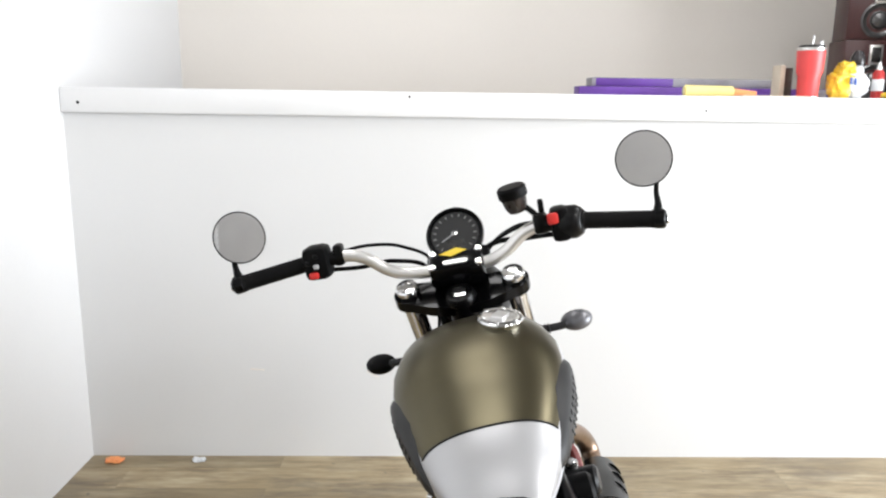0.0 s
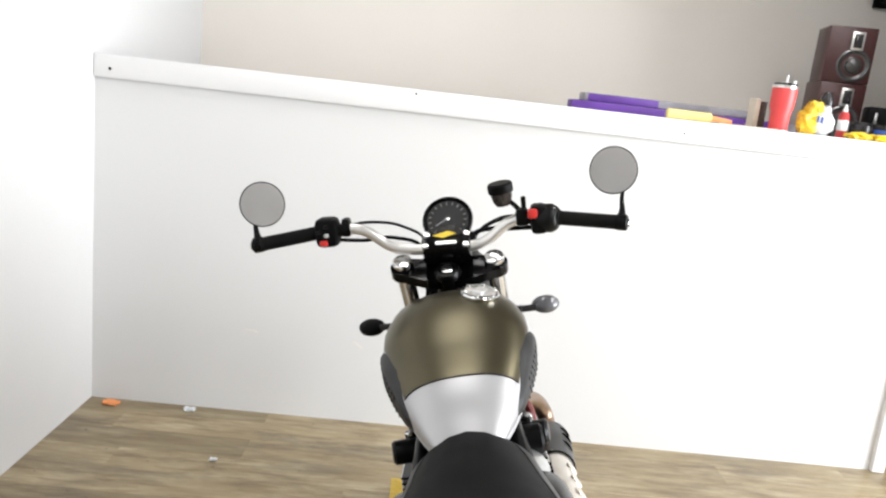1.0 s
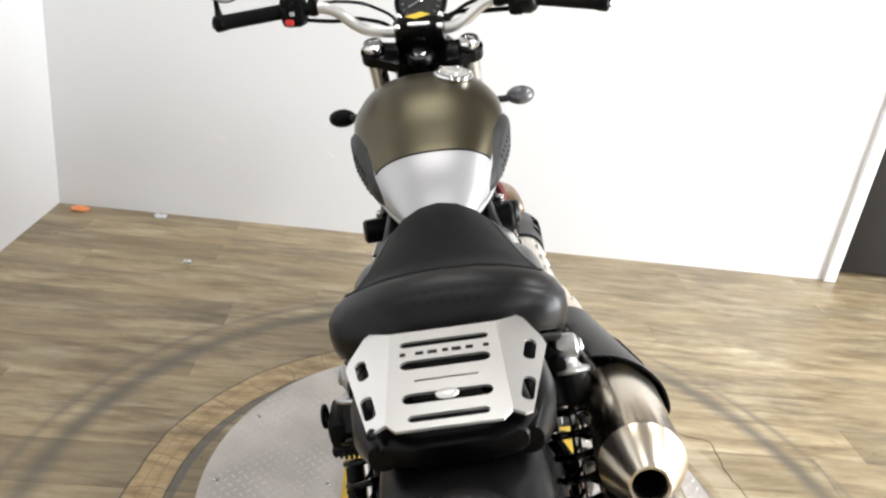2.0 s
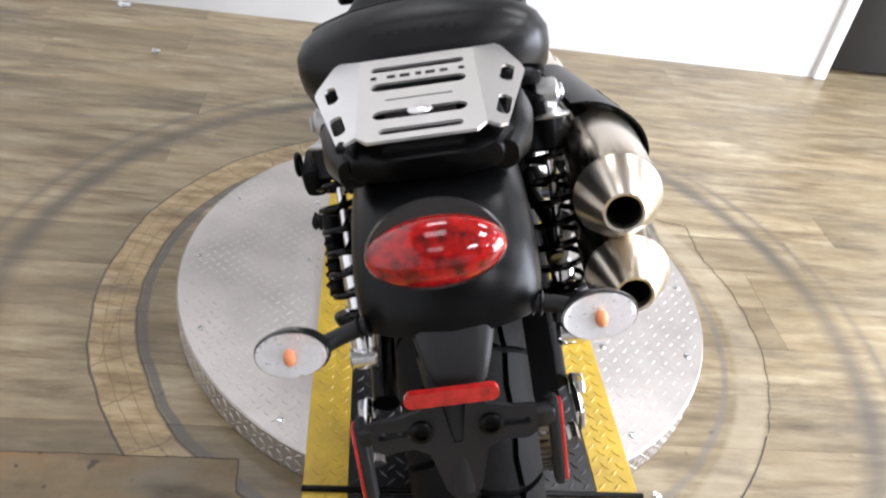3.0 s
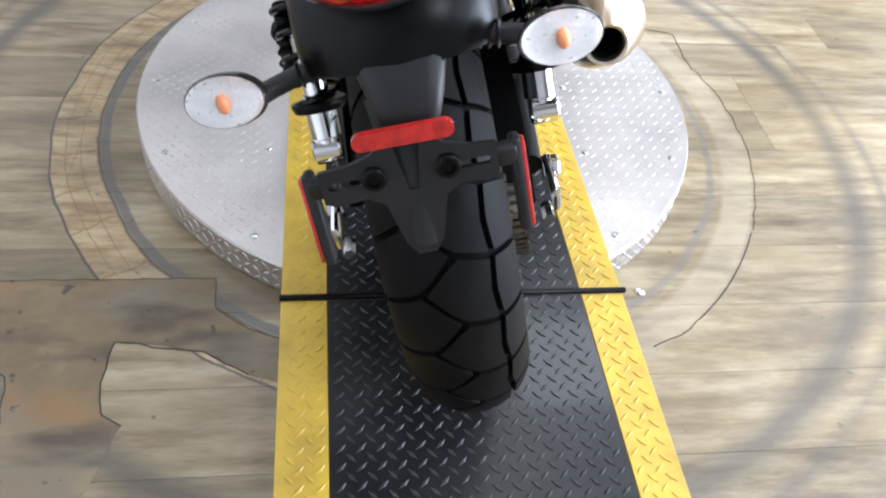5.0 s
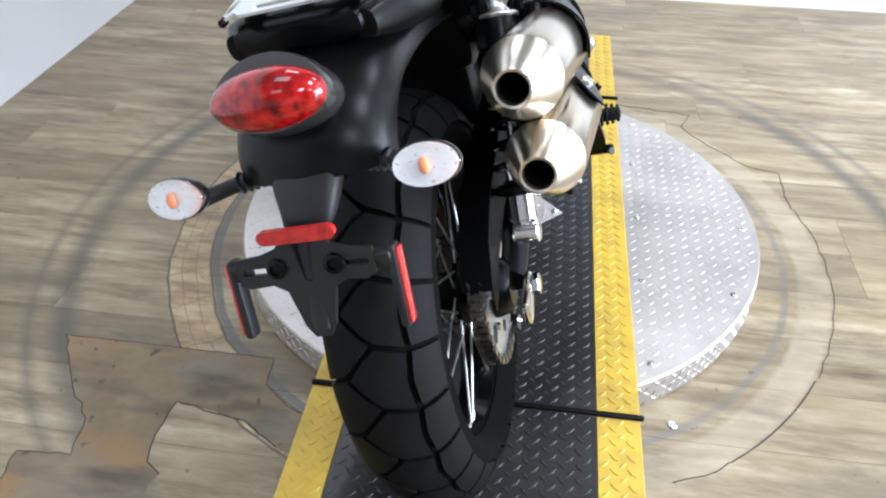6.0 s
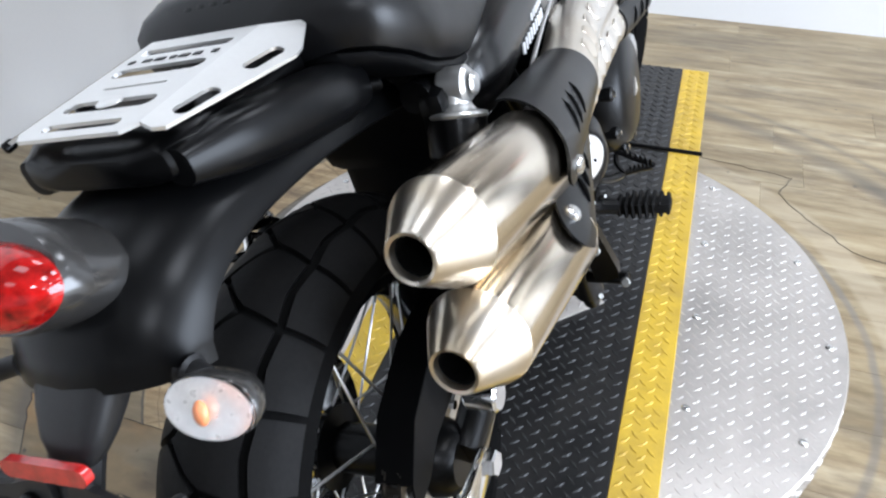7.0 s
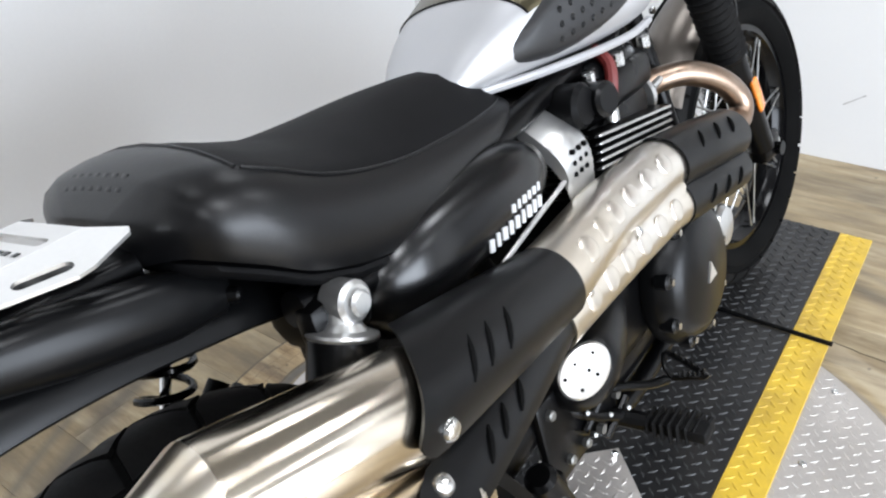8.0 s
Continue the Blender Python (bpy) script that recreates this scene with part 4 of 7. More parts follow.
# filler cap, set to the right of the middle
CAP = axis((0.064, 0.872, 0.916), (0.085, 0.860, 1.016))
bm = lathe(B(), [(0, -0.008), (0.040, -0.008), (0.042, 0.000), (0.040, 0.0035), (0.034, 0.0055), (0.030, 0.0045), (0, 0.005)], CAP, 40)
cap = bike("fuel_cap", bm, M_CHROME, "polished fuel filler cap", tank)
bike("cap_badge", rbox(B(), (0, 0, 0.006), (0.030, 0.024, 0.005), 0.002, CAP), M_BRUSHED, "", cap)
for i in range(6):
    a = math.radians(60 * i + 15)
    bike("cap_screw", rod(B(), CAP @ Vector((0.034 * math.cos(a), 0.034 * math.sin(a), 0.004)), CAP @ Vector((0.034 * math.cos(a), 0.034 * math.sin(a), 0.0068)), 0.004, 8), M_BOLT, "", cap)

# seat: (y, half width at the piping, half width low, crown z, piping z, bottom z)
SEAT = [(0.070, 0.030, 0.062, 0.785, 0.7845, 0.752), (0.082, 0.056, 0.106, 0.804, 0.8020, 0.757), (0.098, 0.084, 0.135, 0.820, 0.8150, 0.749), (0.130, 0.112, 0.149, 0.829, 0.8120, 0.729),
        (0.165, 0.126, 0.154, 0.822, 0.797, 0.705), (0.215, 0.131, 0.152, 0.803, 0.770, 0.684), (0.265, 0.129, 0.148, 0.789, 0.752, 0.671), (0.33, 0.122, 0.141, 0.785, 0.737, 0.664),
        (0.40, 0.111, 0.131, 0.784, 0.728, 0.667), (0.46, 0.102, 0.120, 0.781, 0.7225, 0.675), (0.51, 0.093, 0.111, 0.775, 0.720, 0.683), (0.545, 0.083, 0.100, 0.767, 0.7185, 0.692), (0.572, 0.068, 0.082, 0.754, 0.7180, 0.700), (0.586, 0.044, 0.054, 0.740, 0.7180, 0.706)]


def seat_ring(y, wp, wl, zc, zp, zb):
    half = [(0, zc), (wp * 0.35, zc - (zc - zp) * 0.10), (wp * 0.65, zc - (zc - zp) * 0.36), (wp * 0.88, zc - (zc - zp) * 0.74), (wp, zp), (wp + (wl - wp) * 0.58, zp - (zp - zb) * 0.16),
            (wp + (wl - wp) * 0.94, zp - (zp - zb) * 0.38), (wl, zp - (zp - zb) * 0.62), (wl * 0.985, zp - (zp - zb) * 0.86), (wl * 0.95, zb), (wl * 0.5, zb + 0.002), (0, zb + 0.002)]
    return [(x, y, z) for x, z in half] + [(-x, y, z) for x, z in half[-2:0:-1]]


def seat_at(y):
    i = max(1, min(len(SEAT) - 3, next((j for j in range(len(SEAT) - 1) if SEAT[j + 1][0] >= y), len(SEAT) - 2)))
    P = SEAT[i - 1:i + 3]
    t = (y - P[1][0]) / (P[2][0] - P[1][0])
    return [0.5 * (2 * c + (d - a) * t + (2 * a - 5 * c + 4 * d - e) * t * t + (3 * c - a - 3 * d + e) * t ** 3) for a, c, d, e in zip(*P)]


ys = [SEAT[0][0]] + [0.0760 + (0.586 - 0.0760) * i / 54 for i in range(55)]
SEAM = 0.148
bm = B()
rs_ = [seat_ring(*([SEAT[0], SEAT[1]][i] if i < 1 else seat_at(y))) for i, y in enumerate(ys)]
loft(bm, rs_, True, True, lambda i, k_: 1 if ys[i] > SEAM and (k_ < 4 or k_ >= 18) else 0)
seat = bike("seat", bm, [M_VINYL, M_VINYL_TOP], "black vinyl seat with a kicked-up tail")
for s in (-1, 1):
    bike("piping", tube(B(), [(s * (r_[4][0] + 0.0004), r_[4][1], r_[4][2]) for r_ in rs_[1:-1] if r_[0][1] > SEAM], 0.0018, 6, 0), M_VINYL, "", seat)
cross = seat_ring(*seat_at(SEAM))
bike("piping", tube(B(), [(x, y, z + 0.0004) for x, y, z in cross[-4:] + cross[:5]], 0.0018, 6, 0), M_VINYL, "", seat)
# raised pattern on the tail of the seat: plain bars
def seat_top(x, y):
    """The height of the top of the seat."""
    half = seat_ring(*seat_at(y))[:9]
    for p, q in zip(half, half[1:]):
        if p[0] <= abs(x) <= q[0]:
            return p[2] + (q[2] - p[2]) * (abs(x) - p[0]) / (q[0] - p[0])
    return half[-1][2]


for i in range(7):
    x = -0.047 + 0.015 * i
    z0, z1 = seat_top(x, 0.088), seat_top(x, 0.102)
    mm = Matrix.Translation((x, 0.095, (z0 + z1) / 2 - 0.0004)) @ Matrix.Rotation(math.atan2(z1 - z0, 0.014), 4, "X")
    bike("raised_mark", rbox(B(), (0, 0, 0), (0.0100, 0.017, 0.0028), 0.0012, mm), M_VINYL, "", seat)
bm = B()
loft(bm, [seat_ring(y, a - 0.008, b_ - 0.010, e_ + 0.004, e_ + 0.003, e_ - 0.016) for y, a, b_, c_, d_, e_ in SEAT[1:]])
bike("seat_base", bm, M_PLASTIC)

# rear mudguard
FEN = [(0.20, 0.690), (0.165, 0.702), (0.12, 0.716), (0.02, 0.738), (-0.07, 0.750), (-0.13, 0.750), (-0.18, 0.737), (-0.213, 0.716), (-0.234, 0.690), (-0.243, 0.664)]
fp = spline([(0, y, z) for y, z in FEN], 4)
rings = []
for i, p in enumerate(fp):
    d = (fp[min(i + 1, len(fp) - 1)] - fp[max(i - 1, 0)]).normalized()
    nrm = Vector((0, -d.z, d.y))
    if nrm.z < 0 and abs(nrm.z) > 0.3:
        nrm = -nrm
    if i > len(fp) - 12 and nrm.y > 0:
        nrm = -nrm
    t = i / (len(fp) - 1)
    w, drop = 0.086 + 0.002 * math.sin(t * 3), 0.042 + 0.018 * min(1, t * 1.3)
    ring, inner = [], []
    for j in range(15):
        a = math.pi * (j / 14)
        x = w * math.copysign(abs(math.cos(a)) ** 0.94, math.cos(a))
        dn = drop * (1 - abs(math.sin(a)) ** 0.95)
        ring.append(p + Vector((x, 0, 0)) - nrm * dn)
        inner.append(p + Vector((x * 0.965, 0, 0)) - nrm * (dn * 0.98 + 0.004))
    rings.append(ring + inner[::-1])
bm = B()
loft(bm, rings)
fender = bike("rear_mudguard", bm, M_GRAPHITE, "matt graphite rear mudguard")

# tail light
TL = pose(-0.004, -0.2215, 0.744) @ pose(0, 0, 0, 57, 0, 2)
bm = B()
rings = []
for q, h in ((1.0, -0.045), (1.065, -0.010), (1.06, 0.006), (1.01, 0.012)):
    rings.append([TL @ Vector((0.056 * q * math.cos(2 * math.pi * i / 40), 0.031 * q * math.sin(2 * math.pi * i / 40) + 0.011 * max(0.0, math.sin(2 * math.pi * i / 40)), h)) for i in range(40)])
loft(bm, rings)
tail = bike("tail_light", bm, M_SMOKE, "oval tail light with a red lens", fender)
rings = []
for q in range(9):
    a = math.pi / 2 * q / 8
    c, h = math.cos(a), 0.012 + 0.030 * math.sin(a)
    rings.append([TL @ Vector((0.0585 * max(c, 0.02) * math.cos(2 * math.pi * i / 40), 0.0295 * max(c, 0.02) * math.sin(2 * math.pi * i / 40) - 0.004 * (1 - c), h)) for i in range(40)])
bm = B()
loft(bm, rings)
bike("red_lens", bm, M_RED_LENS, "glossy red lens", tail)

# tail loop: tapered side rails and the block under the rack
for s in (-1, 1):
    bm = B()
    rings = []
    for y, z, w, h in ((0.118, 0.712, 0.010, 0.012), (0.105, 0.714, 0.018, 0.022), (0.06, 0.725, 0.023, 0.029), (-0.02, 0.744, 0.023, 0.028), (-0.08, 0.757, 0.021, 0.023), (-0.118, 0.763, 0.013, 0.015)):
        cx_ = s * (0.088 if y > -0.05 else 0.088 - (-0.05 - y) * 0.25) - 0.003
        rings.append([(cx_ + w * math.copysign(abs(math.cos(a)) ** 0.8, math.cos(a)), y, z + h * math.copysign(abs(math.sin(a)) ** 0.8, math.sin(a))) for a in [2 * math.pi * i / 24 for i in range(24)]])
    loft(bm, rings)
    bike("tail_rail", bm, M_GRAPHITE, "satin graphite tail rail")
    bike("rail_bolt", rod(B(), (s * 0.095, 0.110, 0.708), (s * 0.106, 0.118, 0.706), 0.007, 12, bev=0.002), M_BLACK)
bm = B()
rings = []
for y, w, z0, z1 in ((0.07, 0.070, 0.740, 0.770), (-0.06, 0.082, 0.742, 0.786), (-0.098, 0.086, 0.748, 0.788), (-0.122, 0.070, 0.752, 0.784), (-0.130, 0.045, 0.757, 0.779)):
    rings.append([(-0.004 + w * math.copysign(abs(math.cos(a)) ** 0.4, math.cos(a)), y, (z0 + z1) / 2 + (z1 - z0) / 2 * math.copysign(abs(math.sin(a)) ** 0.6, math.sin(a))) for a in [2 * math.pi * i / 28 for i in range(28)]])
loft(bm, rings)
bike("tail_block", bm, M_BLACK, "black block under the luggage rack")

# luggage rack: folded aluminium plate with slots, its wings bent down
RK = Matrix.Translation((-0.005, -0.040, 0.800))
bm = B()
outl = [(-0.060, -0.076), (-0.050, -0.088), (0.050, -0.088), (0.060, -0.076), (0.060, 0.088), (-0.060, 0.088)]
hs = [slot(0, 0.061, 0.098, 0.012), slot(0, 0.020, 0.096, 0.0175), slot(0, -0.010, 0.066, 0.003), slot(0, -0.040, 0.090, 0.0175), slot(0, -0.072, 0.078, 0.011)]
plate(bm, outl, hs, 0.003, RK)
for s in (-1, 1):
    wm = RK @ Matrix.Translation((s * 0.0598, 0, 0)) @ Matrix.Rotation(radians(17 * s), 4, "Y")
    o2 = [(s * x, y) for x, y in ((0, -0.076), (0.012, -0.080), (0.020, -0.075), (0.053, 0.050), (0.051, 0.064), (0.034, 0.104), (0.027, 0.108), (0, 0.088))]
    h2 = []
    for cx_, cy_, tl in ((0.0325, 0.036, -12), (0.0205, -0.038, -12)):
        h2.append([(s * (cx_ + x * math.cos(radians(tl)) - y * math.sin(radians(tl))), cy_ + x * math.sin(radians(tl)) + y * math.cos(radians(tl))) for x, y in slot(0, 0, 0.013, 0.042)])
    plate(bm, o2, h2, 0.003, wm)
rack = bike("luggage_rack", bm, M_BRUSHED, "brushed aluminium luggage rack plate with slots", None, False, True)
for i, (x, w) in enumerate(((-0.044, 0.006), (-0.026, 0.009), (-0.012, 0.010), (0.002, 0.006), (0.014, 0.010), (0.028, 0.008), (0.046, 0.006))):
    bike("engraved_mark", rbox(B(), (x - 0.001, 0.041, 0.0004), (w, 0.005, 0.0008), 0, RK), M_MATT, "", rack)
bike("rack_badge", ellipsoid(B(), (0, -0.039, 0.001), (0.012, 0.009, 0.003), RK), M_BRUSHED, "", rack)
for s in (-1, 1):
    bike("rack_spacer", rod(B(), RK @ Vector((s * 0.045, -0.02, -0.003)), RK @ Vector((s * 0.045, -0.02, -0.030)), 0.011, 14), M_BLACK, "", rack)
    if s < 0:
        bike("rack_plug", rod(B(), RK @ Vector((s * 0.072, -0.074, -0.006)), RK @ Vector((s * 0.076, -0.083, -0.008)), 0.0045, 12, bev=0.0015), M_BLACK, "", rack)

# number plate holder, reflectors, light box
bm = B()
rings = []
for z, y, w, t in ((0.690, -0.205, 0.044, 0.05), (0.672, -0.222, 0.041, 0.056), (0.655, -0.238, 0.036, 0.056), (0.640, -0.252, 0.031, 0.050), (0.628, -0.262, 0.026, 0.038), (0.619, -0.268, 0.019, 0.024), (0.615, -0.269, 0.009, 0.012)):
    rings.append([(w * math.copysign(abs(math.cos(a)) ** 0.5, math.cos(a)), y + t * 0.5 * math.copysign(abs(math.sin(a)) ** 0.7, math.sin(a)) + 0.012, z) for a in [2 * math.pi * i / 24 for i in range(24)]])
loft(bm, rings)
holder = bike("plate_light_box", bm, M_BRACKET, "black plastic tail light box")
BR = Matrix.Translation((-0.008, -0.288, 0.592)) @ Matrix.Rotation(radians(72), 4, "X")
outl = [(-0.076, 0.016), (-0.076, -0.012), (-0.066, -0.016), (-0.040, -0.014), (-0.026, -0.022), (-0.016, -0.062), (-0.008, -0.074), (0.008, -0.074), (0.016, -0.062), (0.026, -0.022), (0.040, -0.014),
        (0.062, -0.016), (0.072, -0.010), (0.072, 0.016), (0.050, 0.018), (0.030, 0.024), (0.022, 0.032), (0.012, 0.034), (0.004, -0.012), (-0.004, -0.012), (-0.012, 0.034), (-0.022, 0.032), (-0.030, 0.024), (-0.050, 0.018)]
bm = plate(B(), outl, [slot(-0.056, 0.002, 0.030, 0.007), slot(0.053, 0.002, 0.028, 0.007)], 0.006, BR)
bracket = bike("plate_bracket", bm, M_BRACKET, "black forked number plate bracket", None, False, True)
tubebm = tube(B(), [BR @ Vector(p) for p in ((0, -0.066, -0.002), (0, -0.02, -0.010), (0, 0.02, -0.018), (0, 0.06, -0.03))], [0.010, 0.016, 0.022, 0.028], 10, 3, 0.6)
bike("bracket_spine", tubebm, M_BRACKET, "", bracket)
for x in (-0.031, 0.031):
    bm = lathe(B(), [(0, 0), (0.0105, 0), (0.0105, 0.004), (0.008, 0.006), (0.006, 0.0062), (0.005, 0.003), (0, 0.003)], BR @ pose(x, 0.004, 0), 16)
    bike("bolt", bm, M_BLACK, "", bracket)
bm = plate(B(), slot(0, 0, 0.083, 0.015, 6), [], 0.007, Matrix.Translation((-0.008, -0.283, 0.630)) @ Matrix.Rotation(radians(78), 4, "X"))
bike("red_reflector", bm, M_REFLECTOR, "red reflector bar", bracket)
for s in (-1, 1):
    bm = rbox(B(), (0, 0, 0), (0.010, 0.020, 0.088), 0.004, Matrix.Translation((s * 0.0872 - 0.0075, -0.284, 0.559)) @ Matrix.Rotation(radians(-19), 4, "X"))
    rbox(bm, (s * 0.077 - 0.0075, -0.279, 0.590), (0.022, 0.014, 0.020), 0.004)
    arm_ = bike("side_reflector_arm", bm, M_BRACKET, "", bracket)
    bm = rbox(B(), (s * 0.0062, 0, 0), (0.004, 0.015, 0.080), 0.0015, Matrix.Translation((s * 0.0872 - 0.0075, -0.284, 0.559)) @ Matrix.Rotation(radians(-19), 4, "X"))
    bike("side_reflector", bm, M_REFLECTOR, "red side reflector", arm_)


def indicator(c, facing, stem, steer, back):
    """A small oval indicator on a rubber stem."""
    f = axis(c, Vector(c) + Vector(facing))
    bm = B()
    rings = []
    for q, h in ((0.25, -0.028), (0.7, -0.022), (0.95, -0.010), (1.03, 0.0), (1.0, 0.003)):
        rings.append([f @ Vector((0.034 * q * math.cos(2 * math.pi * i / 28), 0.0222 * q * math.sin(2 * math.pi * i / 28), h)) for i in range(28)])
    loft(bm, rings)
    body = bike("indicator", bm, back, "oval indicator with a clear lens", None, steer)
    rings = []
    for q in range(7):
        a = math.pi / 2 * q / 6
        rings.append([f @ Vector((0.0338 * max(math.cos(a), 0.03) * math.cos(2 * math.pi * i / 28), 0.0220 * max(math.cos(a), 0.03) * math.sin(2 * math.pi * i / 28), 0.003 + 0.014 * math.sin(a))) for i in range(28)])
    bm = B()
    loft(bm, rings)
    ln = bike("clear_lens", bm, M_FROST, "clear lens", body, steer)
    ln.visible_shadow = False
    bm = B()
    rings = [[f @ Vector((0.031 * q * math.cos(2 * math.pi * i / 24), 0.0196 * q * math.sin(2 * math.pi * i / 24), h)) for i in range(24)] for q, h in ((1.0, 0.0038), (0.6, 0.0042), (0.05, 0.0045))]
    loft(bm, rings)
    bike("reflector_bowl", bm, M_BOWL, "", body, steer)
    bike("bulb", ellipsoid(B(), (0, 0, 0.009), (0.0055, 0.008, 0.0045), f, 12, 8), M_BULB, "amber bulb", body, steer)
    bm = tube(B(), stem, [0.0095, 0.0085, 0.0085, 0.011], 12, 3)
    for i in range(5):
        t = 0.55 + 0.09 * i
        p, q = Vector(stem[-2]), Vector(stem[-1])
        e = p + (q - p) * (i / 5)
        lathe(bm, [(0.009, 0), (0.0125, 0.002), (0.009, 0.004)], axis(e, q + (q - p)), 14)
    bike("stem", bm, M_BRACKET, "ribbed rubber stem", body, steer)


indicator((0.128, -0.239, 0.664), (0.05, -1, 0.40), [(0.118, -0.226, 0.657), (0.105, -0.214, 0.655), (0.085, -0.206, 0.655), (0.048, -0.200, 0.658)], False, M_SMOKE)
indicator((-0.143, -0.238, 0.663), (-0.05, -1, 0.40), [(-0.126, -0.226, 0.651), (-0.110, -0.214, 0.650), (-0.088, -0.206, 0.652), (-0.050, -0.200, 0.656)], False, M_SMOKE)
# right front shell greyed for the reflection on it, left one black
indicator((0.214, 1.150, 0.795), (0, 1, 0.1), [(0.200, 1.140, 0.795), (0.18, 1.135, 0.793), (0.155, 1.133, 0.793), (0.115, 1.130, 0.793)], True, M_LIT_SHELL)
indicator((-0.232, 1.150, 0.780), (0, 1, 0.1), [(-0.218, 1.140, 0.780), (-0.196, 1.135, 0.782), (-0.165, 1.133, 0.782), (-0.115, 1.130, 0.783)], True, M_PLASTIC)

# ---- exhaust ----
UP = [(0.192, -0.073, 0.645), (0.212, 0.129, 0.597), (0.189, 0.42, 0.549), (0.159, 0.60, 0.538), (0.160, 0.76, 0.535), (0.176, 0.90, 0.516), (0.181, 1.00, 0.497)]
LO = [(0.203, -0.087, 0.539), (0.221, 0.125, 0.501), (0.179, 0.42, 0.499), (0.167, 0.60, 0.482), (0.168, 0.76, 0.476), (0.178, 0.90, 0.454), (0.181, 1.00, 0.438)]
for nm, P in (("upper", UP), ("lower", LO)):
    a, c, d = Vector(P[0]), Vector(P[1]), Vector(P[2])
    f = axis(a, c)
    L_ = (c - a).length
    bm = lathe(B(), [(0.0490, 0.050), (0.0500, 0.054), (0.0500, L_ + 0.03), (0.044, L_ + 0.05), (0, L_ + 0.05)], f, 56)
    sil = bike("silencer", bm, M_SLEEVE, "brushed stainless steel silencer")
    bm = lathe(B(), [(0.0497, 0.051), (0.0480, 0.046), (0.0240, 0.0015), (0.0222, 0.0), (0.0192, 0.001), (0.0182, 0.012)], f, 56)
    bike("end_cone", bm, M_GOLD, "tapered steel end cone", sil)
    bm = lathe(B(), [(0.0184, 0.010), (0.0180, 0.008), (0.0168, 0.009), (0.0168, 0.09), (0, 0.09)], f, 40)
    bike("outlet", bm, M_RECESS, "near-black outlet bore", sil)
    pts = spline([P[1], P[2], P[3], P[4], P[5], P[6]], 5)
    bike("exhaust_pipe", tube(B(), pts, 0.026, 20, 0), M_STEEL, "", sil)


def shield(P, ys_, r0, a0, a1, material, nm, label, n=20, thick=0.003, slant=lambda u: 0.0):
    """A curved guard on the outer side of a pipe line, between two angles (0 is straight out, 90 up)."""
    def at(y):
        for p, q in zip(P, P[1:]):
            if p[1] <= y <= q[1]:
                t = (y - p[1]) / (q[1] - p[1])
                return Vector(p) + (Vector(q) - Vector(p)) * t
        return Vector(P[-1])
    rings = []
    for y in ys_:
        t = (y - ys_[0]) / (ys_[-1] - ys_[0])
        r = r0[0] + (r0[1] - r0[0]) * t
        lo, hi = a0[0] + (a0[1] - a0[0]) * t, a1[0] + (a1[1] - a1[0]) * t
        o, i_ = [], []
        for j in range(n + 1):
            a = radians(lo + (hi - lo) * j / n)
            c = at(y + slant(j / n) * (1 - t))
            o.append(c + Vector((math.cos(a) * r, 0, math.sin(a) * r)))
            i_.append(c + Vector((math.cos(a) * (r - thick), 0, math.sin(a) * (r - thick))))
        rings.append(o + i_[::-1])
    bm = B()
    loft(bm, rings)
    return bike(nm, bm, material, label), at


def louvre(parent, at, r0, r1, y0, a0, y1, a1):
    """A pressed slot, its dark drawn as a near-black bar, from (y0, angle a0) to (y1, angle a1) on a shield whose
    radius falls from r0 at 0.10 to r1 at 0.43.
    """
    pts = []
    for i in range(5):
        y, an = y0 + (y1 - y0) * i / 4, radians(a0 + (a1 - a0) * i / 4)
        r = r0 + (r1 - r0) * (y - 0.10) / 0.33 + 0.0002
        pts.append(at(y) + Vector((math.cos(an) * r, 0, math.sin(an) * r)))
    bike("slot", tube(B(), pts, [0.0012, 0.0032, 0.0036, 0.0032, 0.0012], 8, 0), M_RECESS, "", parent)


def rivet(parent, at, y, r, a, size=0.010):
    an = radians(a)
    c = at(y) + Vector((math.cos(an) * r, 0, math.sin(an) * r))
    bm = lathe(B(), [(size, -0.003), (size, 0.001), (size * 0.8, 0.004), (size * 0.4, 0.0055), (0, 0.0055)], axis(c, c + Vector((math.cos(an), 0, math.sin(an)))), 18)
    bike("rivet", bm, M_BOLT, "", parent)


ysr = [0.100 + 0.0265 * i for i in range(13)]
s1, at1 = shield(UP, ysr, (0.0605, 0.046), (-20, -36), (112, 112), M_MATT, "heat_shield", "matt black slotted exhaust heat shield", slant=lambda u: 0.010 + 0.09 * max(0.0, u - 0.14) + 1.2 * max(0, 0.10 - u) ** 2)
for y in (0.217, 0.246, 0.280):
    louvre(s1, at1, 0.0605, 0.046, y, 47, y - 0.027, 11)
rivet(s1, at1, 0.143, 0.0592, -6)
s2, at2 = shield(LO, ysr, (0.0585, 0.034), (6, -16), (66, 62), M_MATT, "heat_shield", "matt black slotted exhaust heat shield", slant=lambda u: -0.006 + 0.11 * (u - 0.45) ** 2)
for y in (0.208, 0.240, 0.279):
    louvre(s2, at2, 0.0585, 0.034, y, 44, y - 0.024, 19)
rivet(s2, at2, 0.127, 0.0570, 48)
